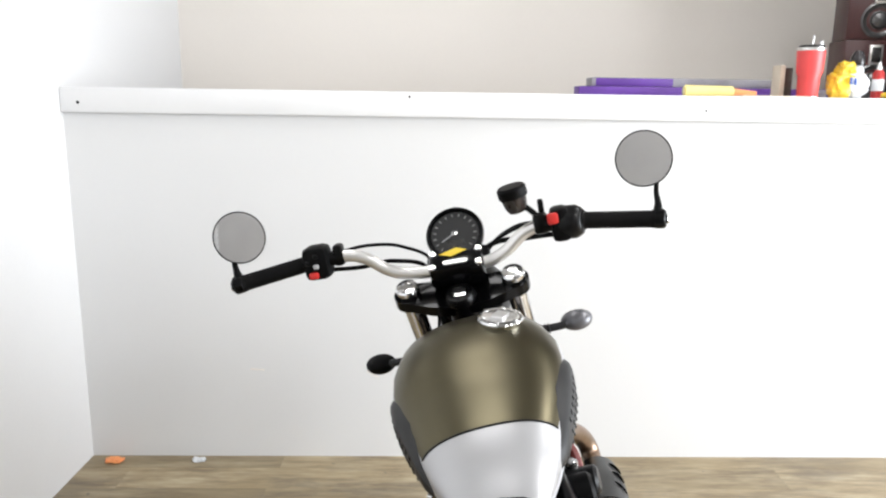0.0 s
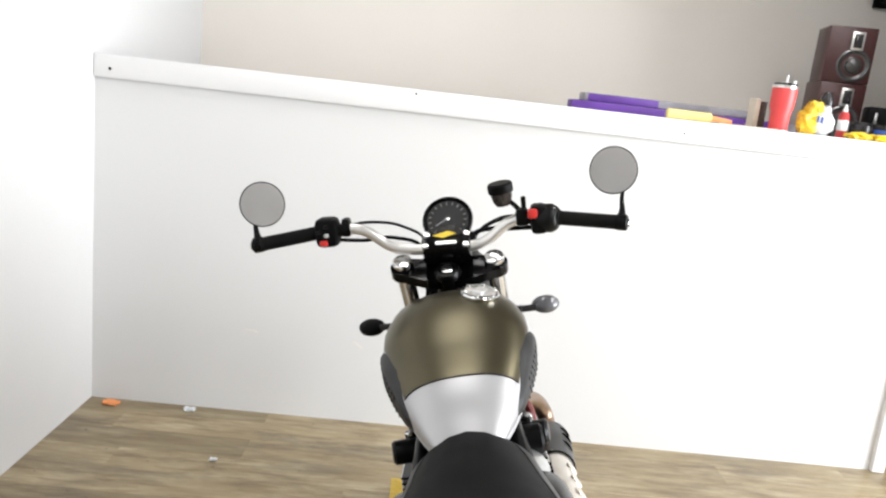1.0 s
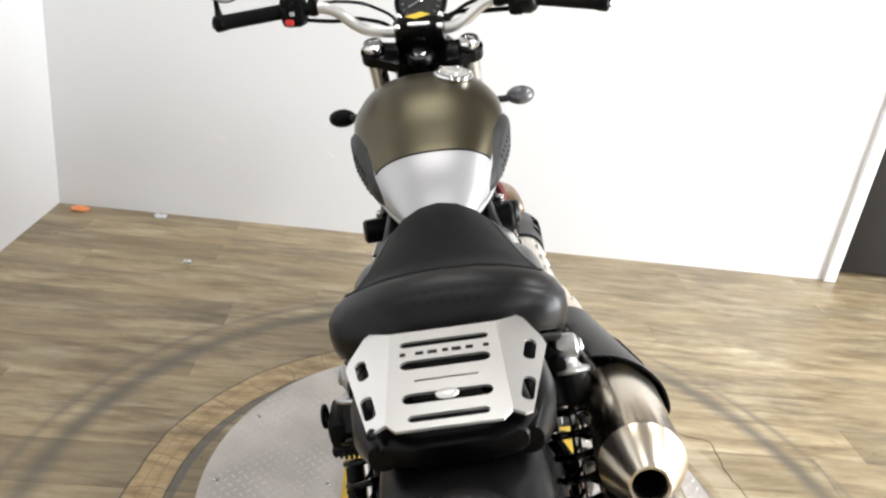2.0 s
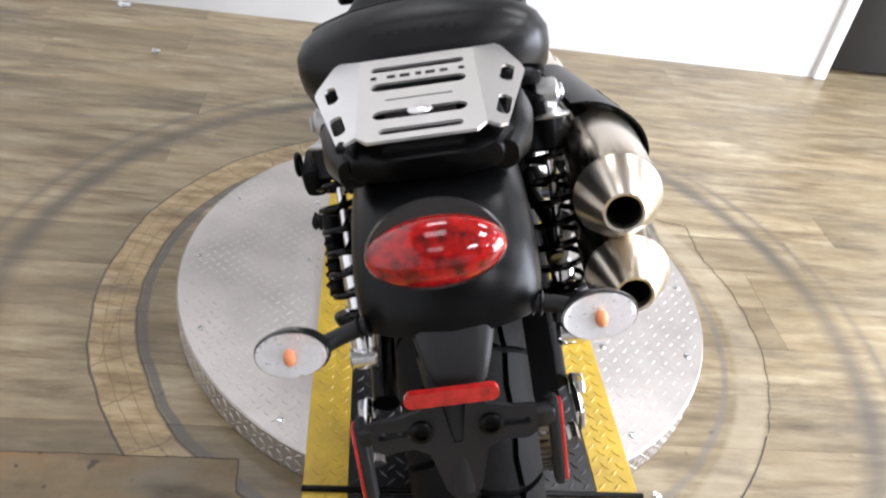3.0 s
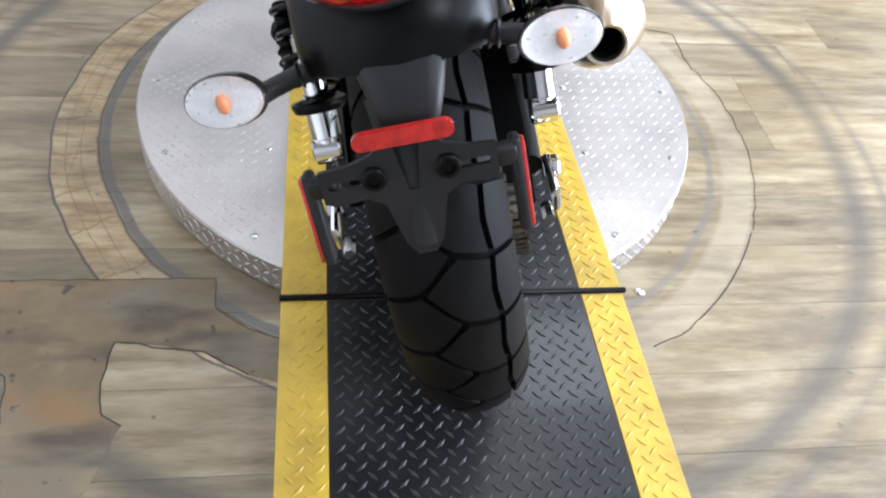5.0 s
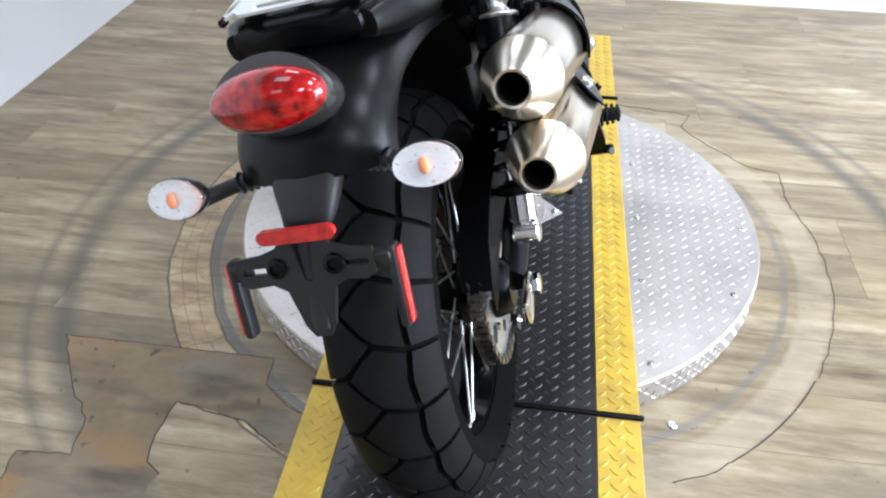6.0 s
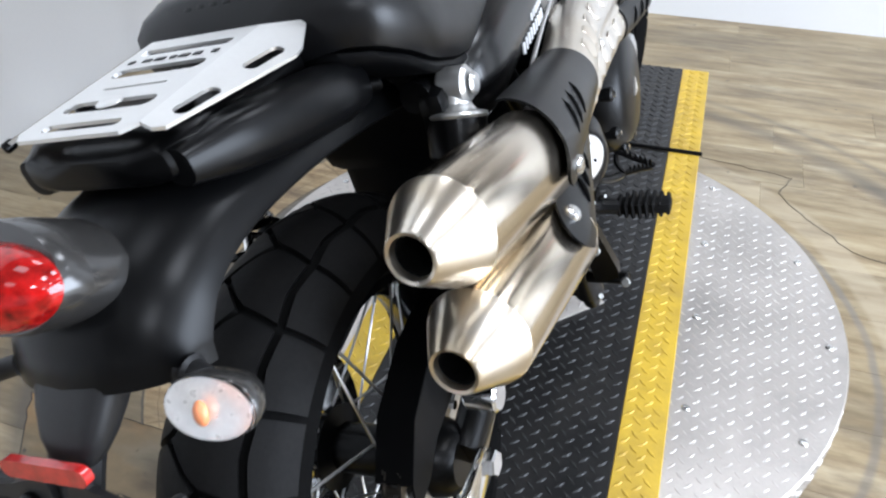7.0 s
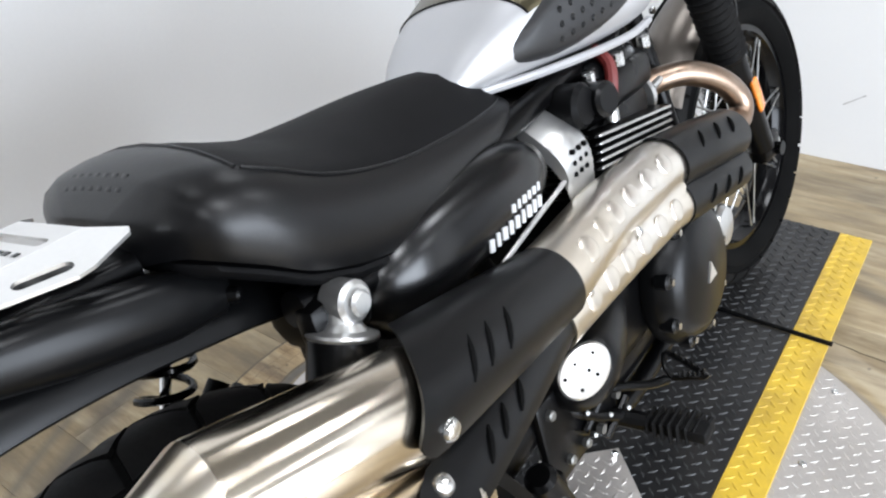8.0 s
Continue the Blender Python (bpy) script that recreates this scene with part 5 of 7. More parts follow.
# dimpled steel guard: one pressing over both pipes
ysm = [0.412 + 0.0337 * i for i in range(12)]
rings = []
for y in ysm:
    t = (y - ysm[0]) / (ysm[-1] - ysm[0])
    ru, rl_ = 0.0445 - 0.003 * t, 0.0375 + 0.001 * t
    cu, cl = at1(y), at2(y)
    line = [(cu, ru, radians(122 - 150 * j / 15)) for j in range(16)] + [(cl, rl_, radians(38 - 96 * j / 11)) for j in range(12)]
    o = [c + Vector((math.cos(a) * r, 0, math.sin(a) * r)) for c, r, a in line]
    i_ = [c + Vector((math.cos(a) * (r - 0.003), 0, math.sin(a) * (r - 0.003))) for c, r, a in line]
    rings.append(o + i_[::-1])
bm = B()
loft(bm, rings)
guard = bike("dimpled_guard", bm, M_STEEL, "dimpled stainless steel pipe guard")
for i in range(6):
    y = 0.468 + 0.053 * i
    for at_, r, a in ((at1, 0.0435 - 0.0003 * i, 32), (at2, 0.0374, 16)):
        an = radians(a)
        c = at_(y) + Vector((math.cos(an) * r, 0, math.sin(an) * r))
        mm = Matrix.Translation(c) @ Matrix.Rotation(-an, 4, "Y")
        bike("dimple", ellipsoid(B(), (0, 0, 0), (0.0030, 0.0170, 0.0160), mm, 24, 12), M_STEEL, "", guard)
for y in (0.455, 0.625):
    c = at1(y) * 0.5 + at2(y) * 0.5 + Vector((0.034, 0, 0))
    bike("guard_bolt", lathe(B(), [(0.0065, -0.006), (0.0065, 0.003), (0.004, 0.005), (0, 0.0055)], axis(c, c + Vector((1, 0, 0.3))), 14), M_BOLT, "", guard)
ysf = [0.782 + 0.0225 * i for i in range(11)]
sf, atf = shield(UP, ysf, (0.0460, 0.043), (-48, -48), (118, 118), M_MATT, "front_heat_shield", "matt black slotted heat shield")
sg_, atg = shield(LO, ysf, (0.041, 0.040), (-60, -60), (58, 58), M_MATT, "front_heat_shield", "matt black slotted heat shield")
for y in (0.845, 0.895, 0.945):
    louvre(sf, atf, 0.0448, 0.0448, y + 0.010, 54, y - 0.010, 20)
    louvre(sg_, atg, 0.0406, 0.0406, y + 0.010, 18, y - 0.010, -18)
# header pipes
bike("header_pipe", tube(B(), [(0.080, 0.905, 0.600), (0.098, 0.95, 0.609), (0.130, 1.00, 0.604), (0.162, 1.050, 0.574), (0.181, 1.082, 0.530), (0.184, 1.065, 0.499), (0.180, 0.995, 0.497)], 0.0205, 20, 7), M_HEADER, "heat-tinted exhaust header pipe")
bike("header_pipe", tube(B(), [(-0.080, 0.905, 0.600), (-0.075, 0.98, 0.59), (-0.03, 1.04, 0.54), (0.06, 1.06, 0.470), (0.14, 1.055, 0.440), (0.180, 0.995, 0.438)], 0.0205, 20, 7), M_HEADER, "heat-tinted exhaust header pipe")
for s in (-1, 1):
    bm = lathe(B(), [(0.024, 0), (0.036, 0.002), (0.036, 0.012), (0.024, 0.016)], axis((s * 0.080, 0.905, 0.600), (s * 0.088, 0.97, 0.606)), 20)
    for a in (0, math.pi):
        rod(bm, (s * 0.080 + 0.032 * math.cos(a), 0.91, 0.600 + 0.012), (s * 0.080 + 0.032 * math.cos(a), 0.94, 0.604 + 0.012), 0.006, 8)
    bike("exhaust_clamp", bm, M_CAST)
bm = tube(B(), [(0.168, 0.345, 0.588), (0.162, 0.44, 0.602), (0.158, 0.54, 0.617)], 0.0032, 8, 4)
bike("trim_strip", bm, M_CAST, "bright trim strip")

# ---- engine ----
bm = B()
rbox(bm, (0, 0.70, 0.36), (0.27, 0.46, 0.20), 0.045, None, 3)
rbox(bm, (0, 0.78, 0.24), (0.20, 0.26, 0.10), 0.03, None, 2)
rbox(bm, (0, 0.50, 0.42), (0.24, 0.16, 0.18), 0.04, None, 3)
engine = bike("engine", bm, M_BLACK, "black parallel-twin engine with bright-edged cooling fins")
bike("cylinder_block", rbox(B(), (0, 0.785, 0.535), (0.235, 0.215, 0.19), 0.02), M_BLACK, "", engine)
FM = Matrix.Translation((0, 0.78, 0.606)) @ Matrix.Rotation(radians(-10), 4, "X")
for i in range(9):
    z = -0.0108 * i
    bike("cooling_fin", rbox(B(), (0, 0, z), (0.288, 0.250, 0.0045), 0.002, FM, 1), M_BLACK, "", engine)
    for s in (-1, 1):
        bike("fin_edge", rbox(B(), (s * 0.1432, 0, z), (0.004, 0.232, 0.0040), 0.001, FM, 1), M_CAST, "machined bright edge", engine)
bm = rbox(B(), (0, 0.795, 0.655), (0.255, 0.205, 0.06), 0.02, None, 3)
rbox(bm, (0, 0.80, 0.68), (0.235, 0.15, 0.05), 0.02, None, 3)
bike("cylinder_head", bm, M_BLACK, "", engine)
for s in (-1, 1):
    for y in (0.71, 0.80, 0.89):
        bike("head_bolt", rod(B(), (s * 0.118, y, 0.68), (s * 0.118, y, 0.70), 0.010, 10, bev=0.002), M_BOLT, "", engine)
    bike("plug_cover", rod(B(), (s * 0.10, 0.70, 0.665), (s * 0.155, 0.69, 0.668), 0.024, 20, bev=0.005), M_MATT, "", engine)
# clutch cover
CM = pose(0.137, 0.826, 0.337, 0, 90, 0)
bm = lathe(B(), [(0.118, 0), (0.120, 0.012), (0.116, 0.030), (0.104, 0.044), (0.100, 0.050), (0.080, 0.060), (0, 0.064)], CM, 48)
clutch = bike("clutch_cover", bm, M_MATT, "round black clutch cover", engine)
for i in range(9):
    a = math.radians(40 * i + 10)
    bm = rod(B(), CM @ Vector((0.110 * math.cos(a), 0.110 * math.sin(a), 0.020)), CM @ Vector((0.110 * math.cos(a), 0.110 * math.sin(a), 0.045)), 0.0125, 14, bev=0.003)
    boss = bike("cover_boss", bm, M_MATT, "", clutch)
    bike("cover_bolt", rod(B(), CM @ Vector((0.110 * math.cos(a), 0.110 * math.sin(a), 0.044)), CM @ Vector((0.110 * math.cos(a), 0.110 * math.sin(a), 0.050)), 0.006, 6), M_BOLT, "", boss)
bm = plate(B(), [(-0.016, 0.012), (0.0, -0.018), (0.016, 0.012)], [], 0.003, CM @ pose(0, 0, 0.0665, 0, 0, -90))
bike("cover_badge", bm, M_BRUSHED, "plain triangular badge", clutch, False, True)
bm = lathe(B(), [(0, 0), (0.034, 0), (0.036, 0.004), (0.032, 0.012), (0.02, 0.016), (0, 0.017)], pose(0.168, 0.965, 0.345, 0, 90, 0), 28)
bike("oil_cap", bm, M_CAST, "polished round cap", engine)
# sprocket cover with a silver perforated end
CN = Vector((0.50, -0.68, 0.54)).normalized()
CY = (Vector((0.20, 0.90, 0.37)) - CN * CN.dot(Vector((0.20, 0.90, 0.37)))).normalized()
CX = CY.cross(CN)
CC = Vector((0.187, 0.452, 0.409))


def on_cap(x, y, h):
    return CC + CX * x + CY * y + CN * h


def oval(a, c, h, shift=(0, 0, 0)):
    return [on_cap(a * math.cos(2 * math.pi * i / 36), c * math.sin(2 * math.pi * i / 36), h) + Vector(shift) for i in range(36)]


bm = B()
loft(bm, [oval(0.052, 0.068, -0.14, (0, 0.03, 0.05)), oval(0.050, 0.066, -0.07, (0, 0.012, 0.02)), oval(0.042, 0.055, -0.022), oval(0.034, 0.046, -0.006), oval(0.029, 0.040, -0.002)])
scv = bike("sprocket_cover", bm, M_MATT, "black oval cover", engine)
bm = B()
loft(bm, [oval(0.0275, 0.0385, -0.004), oval(0.0275, 0.0385, 0.001), oval(0.0250, 0.0360, 0.004), oval(0.002, 0.003, 0.0055)])
capc = bike("cover_cap", bm, M_BRUSHED, "silver cap with small holes", scv)
# short near-black studs draw the shade inside the cap's openings
for x, y in ((-0.012, -0.022), (0.011, -0.020), (-0.013, 0.0), (0.004, 0.004), (0.015, 0.006), (-0.004, 0.024)):
    bike("hole_shade", rod(B(), on_cap(x, y, 0.0), on_cap(x, y, 0.0062), 0.0024, 8), M_RECESS, "", capc)
# intake cover: cast, perforated
bm = B()
rings = []
for t in range(9):
    q = t / 8
    c = Vector((0.057 + 0.082 * math.sin(q * 1.75), 0.608 + 0.004 * q, 0.690 - 0.110 * q ** 1.2))
    wd = 0.042 - 0.014 * abs(q - 0.35)
    nx = Vector((math.cos(q * 1.5), 0, math.sin(q * 1.2))).normalized()
    rings.append([c + Vector((0, wd * yy, 0)) + nx * hh for yy, hh in ((-1, -0.010), (-0.95, 0.006), (-0.5, 0.014), (0, 0.016), (0.5, 0.014), (0.95, 0.006), (1, -0.010), (0, -0.014))])
loft(bm, rings)
intake = bike("intake_cover", bm, M_CAST, "cast aluminium intake cover with holes", engine)
# near-black studs again, for the dark of the perforations
for i in range(3):
    for j in range(3):
        p = Vector((0.142 - 0.001 * j, 0.595 + 0.015 * i, 0.632 - 0.015 * j))
        bike("hole_shade", rod(B(), p - Vector((0.006, 0, 0)), p + Vector((0.0035, 0, 0.001)), 0.0034, 10), M_RECESS, "", intake)
bm = rod(B(), (0.09, 0.655, 0.672), (0.140, 0.655, 0.672), 0.030, 24, bev=0.006)
bike("throttle_body", bm, M_PLASTIC, "", engine)
bike("ignition_lead", tube(B(), [(0.10, 0.77, 0.715), (0.125, 0.76, 0.695), (0.13, 0.745, 0.66), (0.125, 0.74, 0.635)], 0.009, 10, 5), surface("dark_red_rubber", (0.12, 0.012, 0.010), 0.5), "dark red rubber lead", engine)
bike("lead_boot", rod(B(), (0.125, 0.74, 0.640), (0.126, 0.738, 0.618), 0.012, 12, bev=0.003), M_BOLT, "", engine)

# side panels
def panel_mid(q):
    return 0.622 + 0.022 * math.sin(q * 2.2)


for s in (-1, 1):
    rings = []
    for t in range(15):
        q = t / 14
        y = 0.215 + 0.340 * q
        zc = panel_mid(q)
        h = 0.082 * math.sqrt(max(0.02, 1 - (2 * q - 1) ** 4)) * (0.80 - 0.22 * q)
        x0 = 0.105
        dep = 0.058 * math.sqrt(max(0.02, 1 - (2 * q - 1) ** 4))
        rings.append([(s * (x0 + dep * max(0.0, math.cos(a)) ** 0.7 if math.cos(a) > 0 else s * x0) if s > 0 else -(x0 + dep * max(0.0, math.cos(a)) ** 0.7), y, zc + h * math.sin(a)) for a in [-math.pi / 2 + math.pi * i / 16 for i in range(17)]] )
    rings = [r_ + [(s * 0.085, p[1], p[2]) for p in (r_[-1], r_[0])] for r_ in rings]
    bm = B()
    loft(bm, rings)
    sp_ = bike("side_panel", bm, M_PANEL, "gloss black teardrop side panel with pale markings")
    # two lines of pale print, as plain slanted bars
    for n_, zoff, hh, y0, pitch, face in ((6, -0.006, 0.010, 0.425, 0.0115, 0.995), (9, -0.023, 0.015, 0.375, 0.0130, 0.985)):
        for i in range(n_):
            y = y0 + pitch * i
            q = (y - 0.215) / 0.340
            zc = panel_mid(q) + zoff
            dep = 0.058 * math.sqrt(max(0.02, 1 - (2 * q - 1) ** 4))
            mm = Matrix.Translation((s * (0.1052 + dep * face), y, zc)) @ Matrix.Rotation(radians(-14), 4, "X")
            wd = pitch * (0.66, 0.5, 0.72, 0.58)[i % 4]
            bike("marking_bar", rbox(B(), (0, 0, 0), (0.0025, wd, hh * (0.94 + 0.06 * (i % 2))), 0.0004, mm, 1), M_PRINT, "", sp_)
bm = rbox(B(), (0, 0.385, 0.60), (0.19, 0.29, 0.14), 0.03)
bike("air_box", bm, M_PLASTIC)
bm = rbox(B(), (0, 0.30, 0.545), (0.15, 0.09, 0.20), 0.02)
bike("inner_guard", bm, M_PLASTIC)

# frame tubes
for s in (-1, 1):
    bm = tube(B(), [(s * 0.05, 0.97, 0.84), (s * 0.075, 0.86, 0.705), (s * 0.085, 0.70, 0.700), (s * 0.10, 0.48, 0.682), (s * 0.118, 0.25, 0.655), (s * 0.118, 0.15, 0.672)], 0.0165, 12, 5)
    bike("frame_tube", bm, M_BLACK)
    bm = tube(B(), [(s * 0.03, 1.02, 0.76), (s * 0.075, 1.00, 0.60), (s * 0.10, 1.00, 0.40), (s * 0.10, 0.95, 0.24), (s * 0.10, 0.82, 0.185), (s * 0.11, 0.60, 0.20), (s * 0.125, 0.50, 0.32), (s * 0.13, 0.42, 0.50), (s * 0.115, 0.36, 0.66)], 0.0165, 12, 5)
    bike("frame_tube", bm, M_BLACK)
    bm = rbox(B(), (s * 0.133, 0.178, 0.652), (0.03, 0.07, 0.05), 0.012)
    bike("shock_mount", bm, M_BLACK)
bm = rbox(B(), (0, 0.98, 0.46), (0.16, 0.03, 0.24), 0.01)
bike("radiator", bm, M_PLASTIC)

# footrests, pedal, stands
for s in (-1, 1):
    bm = tube(B(), [(s * 0.13, 0.50, 0.30), (s * 0.165, 0.53, 0.275), (s * 0.20, 0.545, 0.262)], 0.013, 10, 4)
    rbox(bm, (s * 0.145, 0.52, 0.30), (0.04, 0.06, 0.06), 0.01)
    peg = bike("footrest", bm, M_BLACK, "black footrest with a ribbed rubber pad")
    bm = rbox(B(), (s * 0.240, 0.556, 0.256), (0.090, 0.032, 0.020), 0.007)
    pad_b = bike("rubber_pad", bm, M_RUBBER, "", peg)
    for i in range(8):
        bike("rib", rbox(B(), (s * (0.204 + 0.0107 * i), 0.556 + 0.001 * i, 0.257 - 0.0006 * i), (0.0066, 0.046 - 0.0007 * (i - 3.5) ** 2, 0.032 - 0.0006 * (i - 3.5) ** 2), 0.003, pose(s * 0.0, 0, 0, 0, 0, 0), 1), M_RUBBER, "", pad_b)
    for i, (y, z) in enumerate(((0.49, 0.285), (0.54, 0.305))):
        bike("bolt", rod(B(), (s * 0.163, y, z), (s * 0.172, y, z), 0.007, 6), M_DULL, "", peg)
bm = tube(B(), [(0.150, 0.50, 0.335), (0.172, 0.545, 0.314), (0.185, 0.60, 0.280), (0.192, 0.640, 0.262)], 0.0085, 10, 5, 0.7)
pedal = bike("brake_pedal", bm, M_BLACK, "black brake pedal with a toothed pad")
A_, B_, C_ = Vector((0.199, 0.646, 0.262)), Vector((0.189, 0.662, 0.294)), Vector((0.247, 0.658, 0.267))
bm = tube(B(), [A_, A_ * 0.5 + B_ * 0.5 + Vector((-0.008, 0, 0)), B_, B_ * 0.5 + C_ * 0.5, C_, A_ * 0.5 + C_ * 0.5, A_], 0.0048, 8, 3)
ppad = bike("pedal_pad", bm, M_BLACK, "", pedal)
for p, q in ((A_, C_), (B_, C_)):
    for i in range(6):
        bm = rod(B(), p + (q - p) * (0.22 + 0.14 * i) - Vector((0, 0, 0.002)), p + (q - p) * (0.22 + 0.14 * i) + Vector((0, -0.003, 0.012)), 0.0038, 6, 0.0014)
        bike("tooth", bm, M_BLACK, "", ppad)
# linkage and cylinders behind the right footrest
bm = rod(B(), (0.184, 0.366, 0.235), (0.190, 0.318, 0.362), 0.022, 24, 0.0195, bev=0.006)
rod(bm, (0.181, 0.378, 0.205), (0.184, 0.366, 0.237), 0.013, 14, bev=0.002)
rbox(bm, (0.172, 0.355, 0.285), (0.030, 0.040, 0.075), 0.010)
cyl = bike("master_cylinder", bm, M_BLACK, "black rear brake cylinder with bolts")
for p in ((0.204, 0.331, 0.320), (0.206, 0.344, 0.285), (0.198, 0.356, 0.235)):
    bike("bolt", rod(B(), p, Vector(p) + Vector((0.007, -0.007, 0.006)), 0.0052, 8, bev=0.0015), M_DULL, "", cyl)
bm = tube(B(), [(0.150, 0.45, 0.345), (0.160, 0.465, 0.328), (0.166, 0.49, 0.305), (0.168, 0.515, 0.288), (0.175, 0.54, 0.272)], [0.010, 0.008, 0.007, 0.008, 0.010], 10, 4)
rod(bm, (0.160, 0.462, 0.300), (0.168, 0.505, 0.330), 0.006, 10)
rod(bm, (0.166, 0.50, 0.262), (0.172, 0.555, 0.292), 0.006, 10)
link = bike("pedal_linkage", bm, M_BLACK, "black pedal linkage with bright pins")
for p in ((0.166, 0.513, 0.291), (0.164, 0.465, 0.330), (0.170, 0.463, 0.298), (0.178, 0.540, 0.285)):
    bike("pin", rod(B(), p, Vector(p) + Vector((0.010, -0.006, 0.006)), 0.0042, 10, 0.0036, bev=0.001), M_DULL, "", link)
bm = rbox(B(), (0.150, 0.43, 0.330), (0.016, 0.10, 0.13), 0.012)
rbox(bm, (0.150, 0.36, 0.29), (0.014, 0.10, 0.03), 0.008)
hang = bike("footrest_hanger", bm, M_BLACK, "black footrest hanger plate")
for y, z in ((0.40, 0.375), (0.455, 0.38), (0.46, 0.285), (0.42, 0.29), (0.33, 0.29)):
    bike("bolt", rod(B(), (0.156, y, z), (0.167, y, z), 0.0070, 8, bev=0.002), M_DULL, "", hang)
# passenger footrest hanger under the lower silencer, with its folded bar
bm = B()
loft(bm, [[(x - w, y + 0.007, z), (x + w, y + 0.007, z), (x + w, y - 0.007, z), (x - w, y - 0.007, z)] for x, y, z, w in ((0.232, 0.190, 0.500, 0.020), (0.240, 0.205, 0.470, 0.018), (0.247, 0.226, 0.425, 0.014), (0.250, 0.240, 0.385, 0.016), (0.250, 0.244, 0.362, 0.014))])
phang = bike("footrest_hanger", bm, M_BLACK, "black steel hanger with a folded footrest bar")
bike("footrest_bar", rod(B(), (0.222, 0.249, 0.361), (0.276, 0.240, 0.366), 0.0075, 14, bev=0.002), M_BLACK, "", phang)
for x, y, z in ((0.241, 0.199, 0.478), (0.248, 0.222, 0.428), (0.272, 0.2405, 0.3657)):
    bike("bolt", rod(B(), (x, y - 0.006, z), (x + 0.002, y - 0.013, z + 0.003), 0.006, 10, bev=0.0015), M_DULL, "", phang)
# passenger footrest brackets
for s in (-1, 1):
    bm = tube(B(), [(s * 0.125, 0.20, 0.50), (s * 0.145, 0.17, 0.47), (s * 0.150, 0.12, 0.44)], 0.011, 10, 4)
    bike("footrest_bracket", bm, M_BLACK)
bm = rbox(B(), (-0.165, 0.165, 0.605), (0.035, 0.07, 0.045), 0.012)
lk = bike("helmet_lock", bm, M_PLASTIC, "black helmet lock with a ring")
pts = [(-0.186, 0.160 + 0.014 * math.cos(a), 0.622 + 0.014 * math.sin(a)) for a in [2 * math.pi * i / 16 for i in range(17)]]
bike("lock_ring", tube(B(), pts, 0.0035, 8, 0), M_BLACK, "", lk)
bm = tube(B(), [(-0.165, 0.10, 0.44), (-0.168, 0.16, 0.47), (-0.170, 0.20, 0.50)], 0.014, 12, 4)
for i in range(5):
    lathe(bm, [(0.012, 0), (0.018, 0.003), (0.012, 0.006)], axis((-0.166, 0.11 + 0.014 * i, 0.445 + 0.008 * i), (-0.168, 0.16 + 0.014 * i, 0.47 + 0.008 * i)), 14)
bike("passenger_footrest", bm, M_PLASTIC, "black folded passenger footrest")
# side stand, down on the left
bm = tube(B(), [(-0.12, 0.56, 0.22), (-0.155, 0.60, 0.12), (-0.185, 0.62, 0.045)], 0.012, 10, 4)
rbox(bm, (-0.190, 0.622, 0.040), (0.05, 0.06, 0.010), 0.004, Matrix.Translation((-0.19, 0.622, 0.04)) @ Matrix.Rotation(radians(11.3), 4, "Y") @ Matrix.Translation((0.19, -0.622, -0.04)))
bike("side_stand", bm, M_BLACK, "black side stand folded down")

# ---- front end ----
for s in (-1, 1):
    top = Vector((s * 0.108, 1.041, 0.945))
    low = top + DOWN * 0.665
    bm = rod(B(), top, top + DOWN * 0.28, 0.0205, 20)
    leg = bike("fork_tube", bm, M_CHROME, "polished upper fork tube", None, True)
    bm = rod(B(), top + DOWN * 0.40, low, 0.029, 22, 0.026, bev=0.004)
    rbox(bm, low + Vector((0, 0.012, 0.0)), (0.042, 0.075, 0.06), 0.014)
    rod(bm, low + Vector((s * 0.02, 0.026, -0.01)), low + Vector((s * 0.032, 0.026, -0.01)), 0.014, 14)
    bike("fork_leg", bm, M_BLACK, "satin black lower fork leg", leg, True)
    prof = []
    for i in range(13):
        prof += [(0.030, 0.215 + 0.0155 * i), (0.0365, 0.2225 + 0.0155 * i)]
    prof += [(0.030, 0.42)]
    bm = lathe(B(), [(0.022, 0.21), *prof, (0.022, 0.425)], axis(top, low), 24)
    bike("fork_gaiter", bm, M_RUBBER, "ribbed black fork gaiter", leg, True)
    q = top + DOWN * 0.515 + Vector((s * 0.030, 0, 0))
    mm = Matrix.Translation(q) @ Matrix.Rotation(RAKE, 4, "X")
    bike("amber_reflector", rbox(B(), (0, 0, 0), (0.008, 0.024, 0.075), 0.006, mm), M_AMBER, "amber side reflector", leg, True)
    bm = lathe(B(), [(0, 0), (0.0235, 0), (0.0245, 0.003), (0.0245, 0.014), (0.021, 0.018), (0.012, 0.019), (0.011, 0.016), (0, 0.016)], axis(top - DOWN * 0.006, top - DOWN), 28)
    bike("fork_cap", bm, M_CHROME, "polished fork cap", leg, "top")
bm = lathe(B(), [(0.0, -0.11), (0.011, -0.11), (0.011, 0.11), (0, 0.11)], pose(0, FY, 0.328, 0, 90, 0), 16)
bike("front_axle", bm, M_BOLT, "", None, True)
